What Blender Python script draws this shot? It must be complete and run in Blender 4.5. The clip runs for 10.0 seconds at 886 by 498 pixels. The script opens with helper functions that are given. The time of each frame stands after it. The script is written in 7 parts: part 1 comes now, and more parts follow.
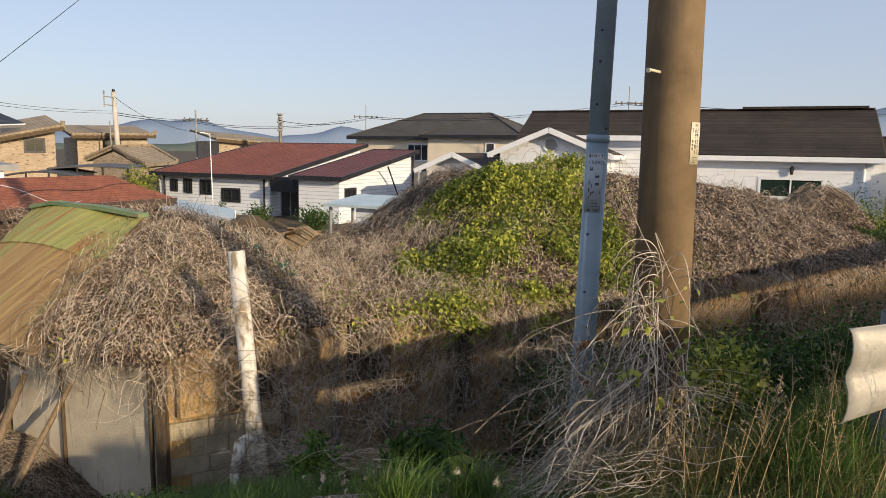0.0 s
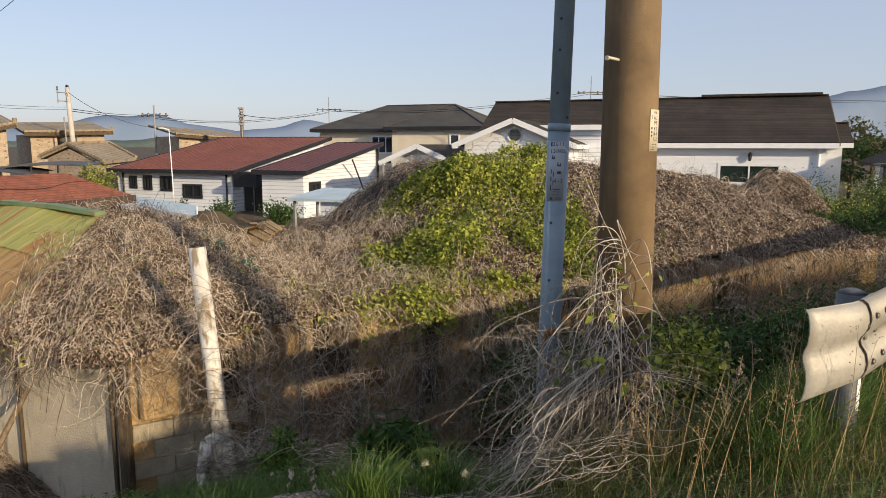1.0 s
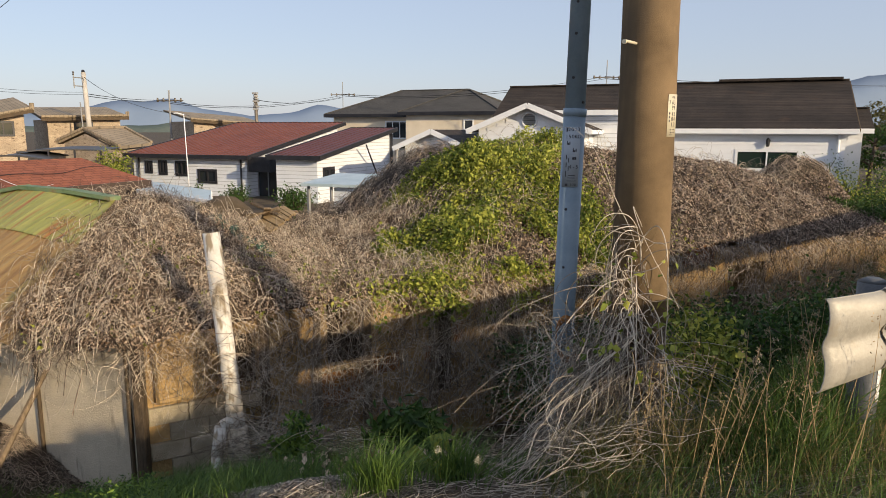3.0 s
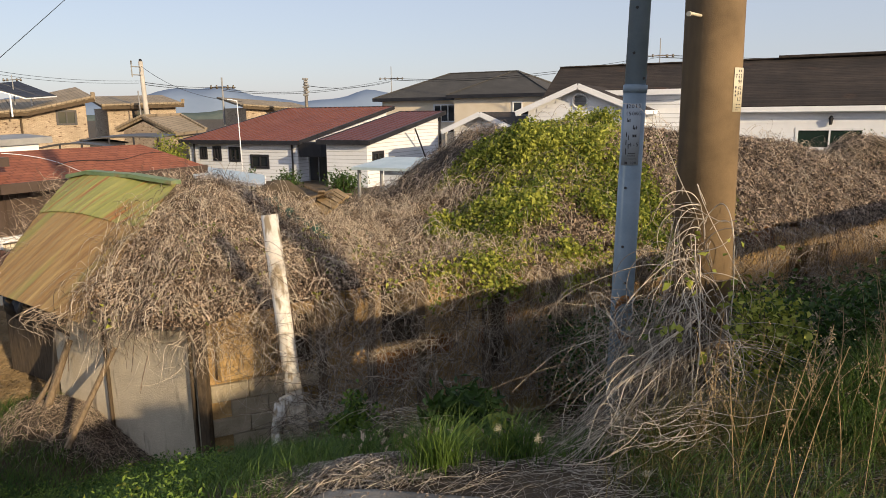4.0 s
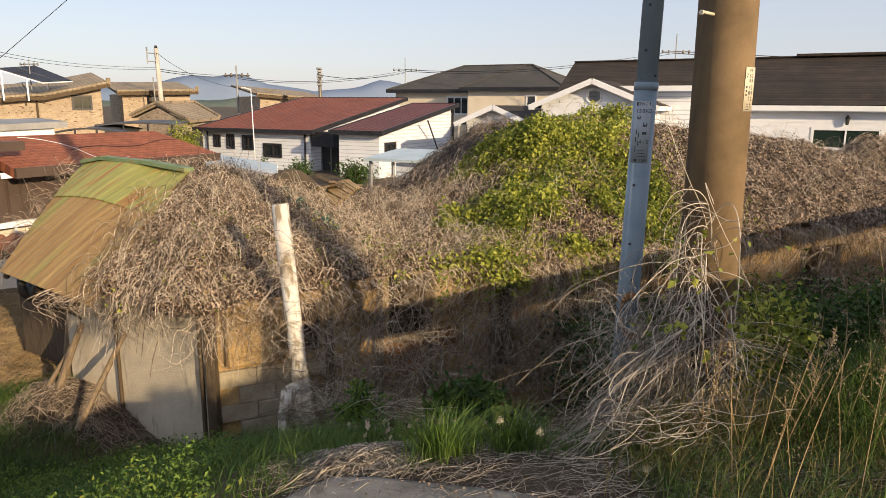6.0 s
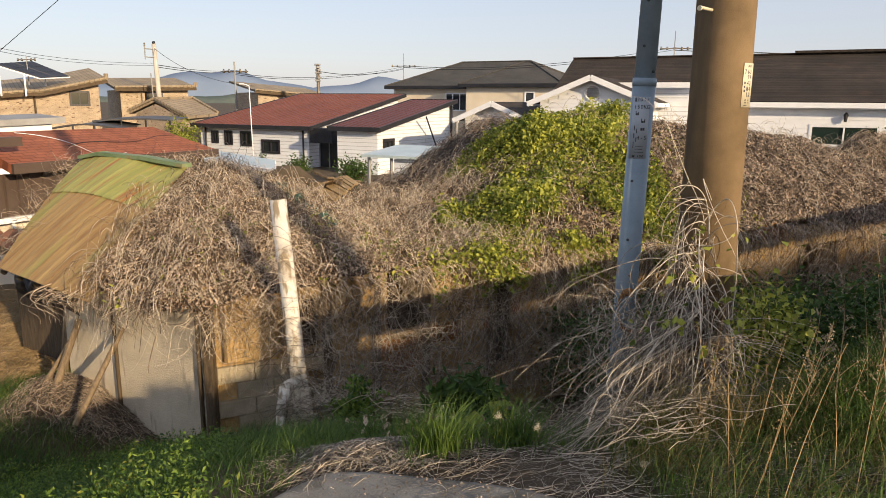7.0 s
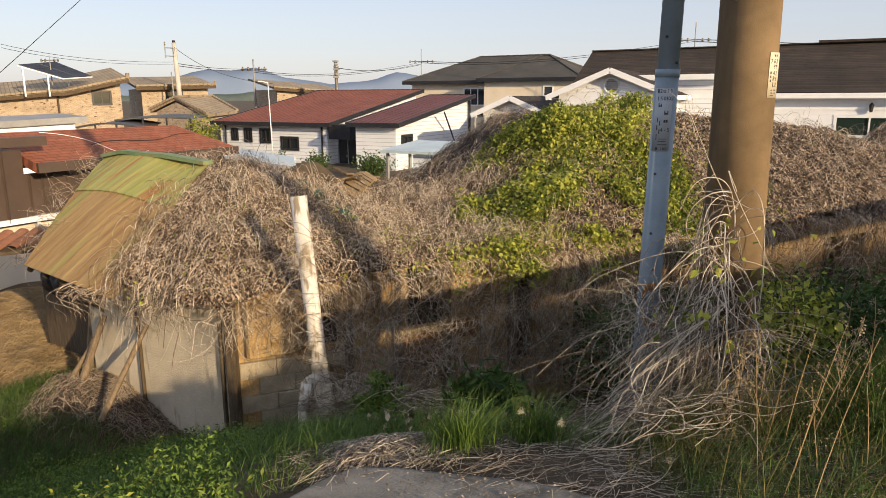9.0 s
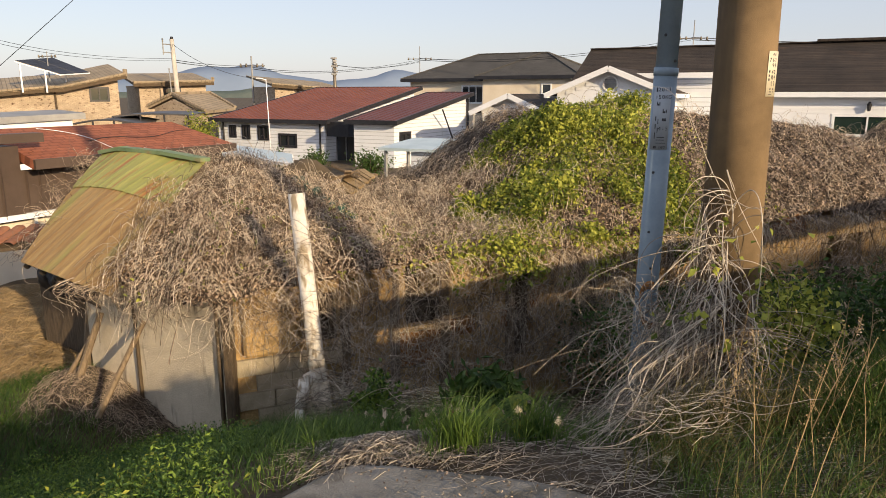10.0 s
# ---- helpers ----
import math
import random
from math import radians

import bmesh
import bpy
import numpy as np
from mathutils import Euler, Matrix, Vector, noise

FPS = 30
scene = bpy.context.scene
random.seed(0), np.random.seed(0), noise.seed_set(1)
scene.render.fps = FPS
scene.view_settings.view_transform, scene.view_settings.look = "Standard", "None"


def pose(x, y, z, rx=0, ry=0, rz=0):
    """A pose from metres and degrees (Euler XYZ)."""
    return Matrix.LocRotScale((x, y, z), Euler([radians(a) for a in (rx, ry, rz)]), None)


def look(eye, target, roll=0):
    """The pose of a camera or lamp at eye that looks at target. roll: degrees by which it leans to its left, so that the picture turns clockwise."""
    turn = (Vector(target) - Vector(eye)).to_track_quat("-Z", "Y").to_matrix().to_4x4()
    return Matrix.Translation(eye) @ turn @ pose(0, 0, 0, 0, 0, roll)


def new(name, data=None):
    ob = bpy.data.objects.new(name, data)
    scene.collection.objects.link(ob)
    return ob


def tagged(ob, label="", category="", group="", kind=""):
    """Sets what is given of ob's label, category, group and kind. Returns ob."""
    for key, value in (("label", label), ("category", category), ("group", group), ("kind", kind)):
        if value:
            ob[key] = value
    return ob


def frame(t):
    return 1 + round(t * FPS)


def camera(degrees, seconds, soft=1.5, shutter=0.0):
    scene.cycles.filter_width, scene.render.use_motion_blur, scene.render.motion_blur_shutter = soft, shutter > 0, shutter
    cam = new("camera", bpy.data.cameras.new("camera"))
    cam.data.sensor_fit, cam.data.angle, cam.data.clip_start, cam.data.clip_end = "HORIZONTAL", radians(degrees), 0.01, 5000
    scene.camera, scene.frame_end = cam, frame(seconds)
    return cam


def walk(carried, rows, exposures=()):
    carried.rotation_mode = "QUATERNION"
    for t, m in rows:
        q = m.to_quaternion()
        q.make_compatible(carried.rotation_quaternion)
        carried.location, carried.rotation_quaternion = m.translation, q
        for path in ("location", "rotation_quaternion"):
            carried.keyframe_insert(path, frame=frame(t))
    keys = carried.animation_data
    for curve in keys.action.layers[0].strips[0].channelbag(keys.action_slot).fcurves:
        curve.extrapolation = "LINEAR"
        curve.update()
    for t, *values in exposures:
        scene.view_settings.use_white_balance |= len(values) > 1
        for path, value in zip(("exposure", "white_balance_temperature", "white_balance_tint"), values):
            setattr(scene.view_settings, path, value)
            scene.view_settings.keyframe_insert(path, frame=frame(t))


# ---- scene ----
cam = camera(65.1, 10.0, soft=0.6)
PATH = [
    (0, (0.043, 0.05, 1.484), (0.202, 2.025, 1.209), 1.0),
    (0.5, (0.052, 0.054, 1.473), (0.271, 2.023, 1.199), 0.8),
    (1, (0.066, 0.07, 1.477), (0.319, 2.032, 1.18), 0.1),
    (1.5, (0.087, 0.07, 1.47), (0.4, 2.019, 1.147), 0.1),
    (2, (0.098, 0.106, 1.482), (0.433, 2.05, 1.154), 0.1),
    (2.5, (0.08, 0.115, 1.487), (0.371, 2.068, 1.167), 0.4),
    (2.7, (0.074, 0.112, 1.483), (0.331, 2.068, 1.155), 0.4),
    (3.8, (0.032, 0.07, 1.458), (0.142, 2.034, 1.095), -0.7),
    (4, (0.007, 0.098, 1.451), (0.082, 2.059, 1.068), -0.7),
    (4.5, (0.01, 0.093, 1.455), (0.017, 2.049, 1.037), -0.7),
    (5, (0.019, 0.08, 1.459), (0.031, 2.036, 1.041), -0.3),
    (5.5, (0.022, 0.069, 1.462), (0.056, 2.028, 1.06), 0.2),
    (7, (0.026, 0.063, 1.455), (0.076, 2.019, 1.041), 0.5),
    (7.5, (0.017, 0.068, 1.453), (0.053, 2.023, 1.035), 0.1),
    (8, (0.014, 0.074, 1.451), (0.028, 2.027, 1.023), -0.1),
    (8.5, (0.015, 0.077, 1.454), (0.023, 2.031, 1.025), 0.0),
    (9, (0.011, 0.081, 1.449), (0.007, 2.034, 1.022), -0.2),
    (9.5, (0.013, 0.084, 1.45), (0.011, 2.036, 1.016), -0.3),
    (10, (0.012, 0.088, 1.45), (0.014, 2.041, 1.016), -0.0),
]
walk(cam, [(t, look(eye, target, roll)) for t, eye, target, roll in PATH], [(0, 0.03, 6350, 8), (2.7, 0.03, 6350, 8), (4.0, 0.06, 6650, 9), (4.45, 0.24, 6850, 10), (10, 0.24, 6900, 10)])

# ---- world and light ----
SUN_EL, SUN_AZ = 16.2, 38.6      # the light travels 38.6 degrees left of +y
world = bpy.data.worlds.new("sky")
scene.world = world
world.use_nodes = True
_nt = world.node_tree
_sky = _nt.nodes.new("ShaderNodeTexSky")
_sky.sky_type = "NISHITA"
_sky.sun_disc = False
_sky.sun_elevation = radians(SUN_EL)
_sky.sun_rotation = radians(180 - SUN_AZ)
_sky.air_density, _sky.dust_density, _sky.ozone_density = 1.0, 1.0, 3.0
_bg = _nt.nodes["Background"]
_bg.inputs["Strength"].default_value = 0.15
# thin bright haze over the whole sky
_hz = _nt.nodes.new("ShaderNodeMix")
_hz.data_type, _hz.blend_type = "RGBA", "ADD"
_hz.inputs[0].default_value = 1.0
_hz.inputs[7].default_value = (2.25, 2.42, 2.95, 1)
_dim = _nt.nodes.new("ShaderNodeMix")
_dim.data_type, _dim.blend_type = "RGBA", "MULTIPLY"
_dim.inputs[0].default_value = 1.0
_dim.inputs[7].default_value = (0.5, 0.42, 0.40, 1)
_nt.links.new(_sky.outputs[0], _dim.inputs[6])
_nt.links.new(_dim.outputs[2], _hz.inputs[6])
_nt.links.new(_hz.outputs[2], _bg.inputs["Color"])
_sd = bpy.data.lights.new("sun", "SUN")
_sd.energy, _sd.angle, _sd.color = 5.0, radians(0.6), (1.0, 0.79, 0.53)
_ds = Vector((-math.sin(radians(SUN_AZ)) * math.cos(radians(SUN_EL)), math.cos(radians(SUN_AZ)) * math.cos(radians(SUN_EL)), -math.sin(radians(SUN_EL))))
_so = new("sun", _sd)
_so.matrix_world = look((8, -10, 12), Vector((8, -10, 12)) + _ds)


# ---- materials ----
def mat(name, c1, c2, rough=0.8, scale=8.0, metal=0.0, bump=0.3, bump_scale=60.0, island=0.0, objvar=0.0, extra=None, stain=None, spec=0.4, aniso=(1, 1, 1), trans=0.0):
    """Two-scale noise colour between c1 and c2, relief, and variation by island or by object."""
    m = bpy.data.materials.new(name)
    m.use_nodes = True
    nt = m.node_tree
    N, L = nt.nodes, nt.links
    b = N["Principled BSDF"]
    tc = N.new("ShaderNodeTexCoord")
    mp = N.new("ShaderNodeMapping")
    mp.inputs["Scale"].default_value = aniso
    L.new(tc.outputs["Object"], mp.inputs[0])
    n1 = N.new("ShaderNodeTexNoise")
    n1.inputs["Scale"].default_value, n1.inputs["Detail"].default_value, n1.inputs["Roughness"].default_value = scale, 6, 0.65
    L.new(mp.outputs[0], n1.inputs["Vector"])
    n2 = N.new("ShaderNodeTexNoise")
    n2.inputs["Scale"].default_value, n2.inputs["Detail"].default_value = bump_scale, 3
    L.new(mp.outputs[0], n2.inputs["Vector"])
    mixf = N.new("ShaderNodeMath")
    mixf.operation = "MULTIPLY_ADD"
    L.new(n2.outputs["Fac"], mixf.inputs[0])
    mixf.inputs[1].default_value = 0.45
    sub = N.new("ShaderNodeMath")
    sub.operation = "MULTIPLY_ADD"
    L.new(n1.outputs["Fac"], sub.inputs[0])
    sub.inputs[1].default_value, sub.inputs[2].default_value = 1.7, -0.58
    L.new(sub.outputs[0], mixf.inputs[2])
    fac = mixf.outputs[0]
    for amount, kind in ((island, "island"), (objvar, "object")):
        if amount:
            if kind == "island":
                g = N.new("ShaderNodeNewGeometry").outputs["Random Per Island"]
            else:
                g = N.new("ShaderNodeObjectInfo").outputs["Random"]
            a = N.new("ShaderNodeMath")
            a.operation = "MULTIPLY_ADD"
            L.new(g, a.inputs[0])
            a.inputs[1].default_value = amount
            s2 = N.new("ShaderNodeMath")
            s2.operation = "SUBTRACT"
            L.new(fac, s2.inputs[0])
            s2.inputs[1].default_value = amount / 2
            L.new(s2.outputs[0], a.inputs[2])
            fac = a.outputs[0]
    ramp = N.new("ShaderNodeValToRGB")
    ramp.color_ramp.elements[0].color, ramp.color_ramp.elements[1].color = (*c1, 1), (*c2, 1)
    ramp.color_ramp.elements[0].position, ramp.color_ramp.elements[1].position = 0.15, 0.85
    if extra:
        for p, c in extra:
            ramp.color_ramp.elements.new(p).color = (*c, 1)
    L.new(fac, ramp.inputs[0])
    col = ramp.outputs[0]
    if stain:      # (colour, scale, threshold, aniso)
        n3 = N.new("ShaderNodeTexNoise")
        n3.inputs["Scale"].default_value, n3.inputs["Detail"].default_value = stain[1], 5
        mp3 = N.new("ShaderNodeMapping")
        mp3.inputs["Scale"].default_value = stain[3]
        L.new(tc.outputs["Object"], mp3.inputs[0])
        L.new(mp3.outputs[0], n3.inputs["Vector"])
        r3 = N.new("ShaderNodeMapRange")
        r3.inputs[1].default_value, r3.inputs[2].default_value = stain[2], stain[2] + 0.12
        L.new(n3.outputs["Fac"], r3.inputs[0])
        mx = N.new("ShaderNodeMix")
        mx.data_type = "RGBA"
        L.new(r3.outputs[0], mx.inputs[0])
        L.new(col, mx.inputs[6])
        mx.inputs[7].default_value = (*stain[0], 1)
        col = mx.outputs[2]
    L.new(col, b.inputs["Base Color"])
    b.inputs["Roughness"].default_value, b.inputs["Metallic"].default_value = rough, metal
    b.inputs["Specular IOR Level"].default_value = spec
    if trans:
        tr = N.new("ShaderNodeBsdfTranslucent")
        L.new(col, tr.inputs["Color"])
        ms = N.new("ShaderNodeMixShader")
        ms.inputs[0].default_value = trans
        L.new(b.outputs[0], ms.inputs[1])
        L.new(tr.outputs[0], ms.inputs[2])
        L.new(ms.outputs[0], N["Material Output"].inputs[0])
    if bump:
        bp = N.new("ShaderNodeBump")
        bp.inputs["Strength"].default_value, bp.inputs["Distance"].default_value = bump, 0.02
        L.new(n2.outputs["Fac"], bp.inputs["Height"])
        L.new(bp.outputs[0], b.inputs["Normal"])
    m["parts"] = ""
    return m


def courses(m, axis, pitch, depth=0.5, tint=0.8, tabs=0.0):
    """Adds lines across one object axis (laps of boards, shingle courses) as relief and darker joints."""
    nt = m.node_tree
    N, L = nt.nodes, nt.links
    b = N["Principled BSDF"]
    tc = N.new("ShaderNodeTexCoord")
    br = N.new("ShaderNodeTexBrick")
    br.inputs["Scale"].default_value = 1.0
    br.inputs["Mortar Size"].default_value = pitch * 0.09
    br.inputs["Mortar Smooth"].default_value = 0.3
    br.inputs["Row Height"].default_value = pitch
    br.inputs["Brick Width"].default_value = tabs if tabs else 40.0
    br.inputs["Color1"].default_value, br.inputs["Color2"].default_value = (1, 1, 1, 1), (tint, tint, tint, 1)
    br.inputs["Mortar"].default_value = (tint * 0.65, tint * 0.65, tint * 0.65, 1)
    sep = N.new("ShaderNodeSeparateXYZ")
    com = N.new("ShaderNodeCombineXYZ")
    L.new(tc.outputs["Object"], sep.inputs[0])
    L.new(sep.outputs[axis[0]], com.inputs[0])
    L.new(sep.outputs[axis[1]], com.inputs[1])
    L.new(com.outputs[0], br.inputs["Vector"])
    src = b.inputs["Base Color"].links[0].from_socket
    mx = N.new("ShaderNodeMix")
    mx.data_type, mx.blend_type = "RGBA", "MULTIPLY"
    mx.inputs[0].default_value = 1.0
    L.new(src, mx.inputs[6])
    L.new(br.outputs["Color"], mx.inputs[7])
    L.new(mx.outputs[2], b.inputs["Base Color"])
    bp = N.new("ShaderNodeBump")
    bp.inputs["Strength"].default_value, bp.inputs["Distance"].default_value = depth, 0.02
    bp.invert = True
    L.new(br.outputs["Fac"], bp.inputs["Height"])
    if b.inputs["Normal"].links:
        L.new(b.inputs["Normal"].links[0].from_socket, bp.inputs["Normal"])
    L.new(bp.outputs[0], b.inputs["Normal"])
    return m


def glass_mat(name, tint=(0.02, 0.025, 0.03), rough=0.06):
    m = bpy.data.materials.new(name)
    m.use_nodes = True
    b = m.node_tree.nodes["Principled BSDF"]
    b.inputs["Base Color"].default_value = (*tint, 1)
    b.inputs["Roughness"].default_value = rough
    b.inputs["Specular IOR Level"].default_value = 0.7
    return m


M = {}
M["earth"] = mat("earth", (0.045, 0.032, 0.02), (0.13, 0.095, 0.055), 0.95, 1.3, bump=0.8, bump_scale=25)
M["field"] = mat("field", (0.06, 0.075, 0.03), (0.15, 0.13, 0.07), 0.95, 0.05, bump=0.2, bump_scale=3)
M["concrete"] = mat("road_concrete", (0.16, 0.145, 0.12), (0.34, 0.31, 0.26), 0.9, 3.0, bump=0.7, bump_scale=70, stain=((0.10, 0.085, 0.06), 2.2, 0.55, (1, 1, 1)))
M["pole"] = mat("pole_concrete", (0.125, 0.085, 0.045), (0.27, 0.185, 0.10), 0.85, 2.2, bump=0.16, bump_scale=190, stain=((0.13, 0.095, 0.06), 1.5, 0.56, (3, 3, 0.5)))
M["steel"] = mat("galvanised_steel", (0.19, 0.255, 0.31), (0.26, 0.33, 0.39), 0.5, 5.0, metal=0.0, bump=0.05, bump_scale=60)
M["rail"] = mat("rail_steel", (0.30, 0.28, 0.235), (0.41, 0.385, 0.33), 0.5, 4.0, metal=0.15, bump=0.1, bump_scale=50, stain=((0.33, 0.28, 0.2), 5, 0.6, (1, 1, 1)))
M["bolt"] = mat("bolt_steel", (0.16, 0.13, 0.10), (0.3, 0.26, 0.2), 0.5, 10, metal=0.7)
M["pvc"] = mat("pvc_pipe", (0.55, 0.50, 0.42), (0.80, 0.77, 0.70), 0.55, 3.0, bump=0.15, stain=((0.30, 0.24, 0.16), 7, 0.5, (2, 2, 0.6)))
M["plaster"] = mat("cement_render", (0.44, 0.375, 0.28), (0.63, 0.545, 0.41), 0.9, 2.0, bump=0.4, bump_scale=50, stain=((0.16, 0.13, 0.10), 3, 0.58, (2, 2, 0.35)))
M["block"] = mat("cement_block", (0.36, 0.30, 0.20), (0.56, 0.48, 0.34), 0.95, 5.0, bump=0.9, bump_scale=110, objvar=0.12)
M["mud"] = mat("clay_wall", (0.32, 0.20, 0.085), (0.56, 0.38, 0.17), 0.95, 3.0, bump=0.9, bump_scale=30)
M["wood"] = mat("weathered_wood", (0.12, 0.085, 0.05), (0.30, 0.22, 0.14), 0.85, 6, bump=0.5, bump_scale=50, aniso=(6, 6, 0.8))
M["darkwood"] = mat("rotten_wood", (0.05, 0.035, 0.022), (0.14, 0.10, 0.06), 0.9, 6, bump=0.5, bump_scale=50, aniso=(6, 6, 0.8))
M["thatch"] = mat("dry_litter", (0.03, 0.02, 0.013), (0.20, 0.14, 0.095), 0.95, 5.0, bump=1.0, bump_scale=55, extra=[(0.5, (0.075, 0.053, 0.035))])
M["vine"] = mat("dry_vine", (0.09, 0.062, 0.043), (0.78, 0.66, 0.51), 0.8, 3.0, bump=0, island=1.2, extra=[(0.5, (0.35, 0.265, 0.19))])
M["vine_dull"] = mat("dull_vine", (0.06, 0.046, 0.036), (0.58, 0.47, 0.36), 0.85, 3.0, bump=0, island=1.0, extra=[(0.5, (0.18, 0.14, 0.105))])
M["leaf_dull"] = mat("dull_dead_leaf", (0.08, 0.058, 0.044), (0.44, 0.34, 0.26), 0.85, 3.0, bump=0, island=1.0)
M["vine_grey"] = mat("grey_vine", (0.13, 0.105, 0.085), (0.62, 0.54, 0.43), 0.75, 3.0, bump=0, island=1.1)
M["deadleaf"] = mat("dead_leaf", (0.15, 0.095, 0.06), (0.66, 0.51, 0.37), 0.8, 3.0, bump=0, island=1.0, trans=0.25)
M["leaf"] = mat("vine_leaf", (0.085, 0.13, 0.014), (0.44, 0.45, 0.075), 0.65, 1.2, bump=0, island=0.9, trans=0.3)
M["leaf_dark"] = mat("shrub_leaf", (0.02, 0.05, 0.010), (0.075, 0.135, 0.022), 0.65, 2, bump=0, island=0.8, trans=0.25)
M["weed"] = mat("weed_leaf", (0.035, 0.085, 0.014), (0.19, 0.28, 0.04), 0.55, 2, bump=0, island=0.9, trans=0.3)
M["grass"] = mat("grass_blade", (0.036, 0.082, 0.016), (0.135, 0.21, 0.036), 0.6, 2, bump=0, island=0.8, trans=0.3)
M["drygrass"] = mat("dry_grass", (0.06, 0.075, 0.015), (0.27, 0.21, 0.08), 0.7, 2, bump=0, island=0.9, trans=0.25)
M["straw"] = mat("straw_litter", (0.16, 0.115, 0.06), (0.36, 0.27, 0.15), 0.9, 4, bump=0.8, bump_scale=50)
M["stalk"] = mat("dry_stalk", (0.22, 0.15, 0.07), (0.42, 0.30, 0.16), 0.7, 5, bump=0, island=0.6)
M["seed"] = mat("seed_husk", (0.20, 0.15, 0.09), (0.44, 0.36, 0.24), 0.8, 5, bump=0, island=0.8)
M["rust"] = mat("rust_green_tin", (0.25, 0.27, 0.07), (0.42, 0.38, 0.12), 0.6, 1.2, metal=0.1, bump=0.2, bump_scale=30, aniso=(3.0, 0.5, 1),
                stain=((0.36, 0.15, 0.05), 1.6, 0.54, (8.0, 0.6, 0.5)))
M["rust2"] = mat("rusty_tin", (0.24, 0.12, 0.04), (0.46, 0.32, 0.13), 0.65, 2.2, metal=0.1, bump=0.2, bump_scale=30, aniso=(4.0, 0.35, 1),
                 stain=((0.31, 0.30, 0.085), 1.1, 0.54, (2.2, 0.45, 0.5)))
M["tin_edge"] = mat("green_tin", (0.12, 0.19, 0.09), (0.26, 0.33, 0.17), 0.6, 3, metal=0.1, stain=((0.25, 0.13, 0.05), 3, 0.55, (1, 1, 1)))
M["rustpatch"] = mat("rusty_sheet", (0.20, 0.08, 0.025), (0.42, 0.19, 0.06), 0.8, 4, metal=0.1)
M["white"] = courses(mat("white_siding", (0.76, 0.79, 0.83), (0.84, 0.86, 0.89), 0.6, 0.8, bump=0.05), (0, 2), 0.22, 0.5, 0.93)
M["trim_white"] = mat("white_trim", (0.76, 0.78, 0.80), (0.85, 0.86, 0.87), 0.5, 2.0, bump=0.05)
M["board"] = mat("siding_board", (0.76, 0.78, 0.81), (0.84, 0.85, 0.87), 0.6, 1.2, bump=0.08, objvar=0.3)
M["black"] = mat("dark_trim", (0.012, 0.012, 0.016), (0.03, 0.03, 0.035), 0.45, 2.0, bump=0)
M["maroon"] = mat("maroon_metal_roof", (0.15, 0.045, 0.026), (0.23, 0.075, 0.042), 0.55, 0.5, metal=0.1, bump=0.1, bump_scale=4)
M["maroon2"] = mat("maroon_metal_roof_new", (0.10, 0.032, 0.026), (0.145, 0.045, 0.036), 0.5, 0.5, metal=0.1, bump=0.1, bump_scale=4)
M["red"] = courses(mat("red_shingle", (0.25, 0.08, 0.042), (0.40, 0.135, 0.07), 0.85, 1.2, bump=0.5, bump_scale=60), (0, 1), 0.16, 0.7, 0.80, tabs=0.3)
M["brown_sh"] = courses(mat("brown_shingle", (0.026, 0.021, 0.018), (0.066, 0.05, 0.04), 0.9, 0.6, bump=0.5, bump_scale=40, stain=((0.12, 0.07, 0.045), 0.35, 0.62, (1, 2, 1))), (0, 1), 0.18, 0.9, 0.62)
M["grey_sh"] = courses(mat("grey_shingle", (0.06, 0.058, 0.055), (0.10, 0.095, 0.088), 0.9, 0.5, bump=0.4, bump_scale=30), (0, 1), 0.18, 0.6, 0.85, tabs=0.4)
M["cream"] = mat("cream_stucco", (0.68, 0.59, 0.45), (0.80, 0.71, 0.57), 0.85, 0.7, bump=0.2, bump_scale=40)
M["brick"] = courses(mat("tan_brick", (0.41, 0.32, 0.225), (0.58, 0.465, 0.335), 0.9, 1.3, bump=0.2, bump_scale=40, stain=((0.13, 0.07, 0.04), 3.2, 0.585, (1, 1, 2.4))), (0, 2), 0.075, 0.5, 0.8, tabs=0.22)
M["tan_tile"] = courses(mat("tan_roof_tile", (0.26, 0.205, 0.135), (0.42, 0.335, 0.23), 0.85, 0.8, bump=0.3, bump_scale=20), (1, 0), 0.28, 0.9, 0.85)
M["brownmetal"] = mat("brown_metal_panel", (0.06, 0.040, 0.030), (0.095, 0.066, 0.05), 0.6, 1.0, bump=0.08)
# post grey is darkened to carry the shade that falls on it
M["railpost_shaded"] = mat("shaded_rail_post", (0.085, 0.09, 0.095), (0.15, 0.155, 0.16), 0.6, 3.0, metal=0.2, bump=0.15, bump_scale=60, stain=((0.12, 0.09, 0.06), 6, 0.6, (1, 1, 1)))
M["greymetal"] = mat("grey_metal", (0.22, 0.22, 0.22), (0.34, 0.34, 0.33), 0.6, 1.0, bump=0.1)
M["blue_roof"] = mat("pale_blue_sheet", (0.40, 0.50, 0.53), (0.56, 0.64, 0.66), 0.5, 1.0, bump=0.1)
M["panel"] = glass_mat("solar_cell", (0.012, 0.013, 0.02), 0.5)
M["glass"] = glass_mat("window_glass")
M["greenglass"] = glass_mat("green_window_glass", (0.02, 0.035, 0.03), 0.1)
M["smoke"] = glass_mat("smoked_polycarbonate", (0.06, 0.062, 0.068), 0.55)
M["label_ivory"] = mat("label_plate", (0.52, 0.46, 0.33), (0.62, 0.56, 0.42), 0.5, 5, bump=0)
M["label_grey"] = mat("label_film", (0.33, 0.37, 0.41), (0.40, 0.44, 0.48), 0.45, 5, bump=0)
M["ink"] = mat("ink", (0.03, 0.03, 0.035), (0.06, 0.06, 0.065), 0.6, 5, bump=0)
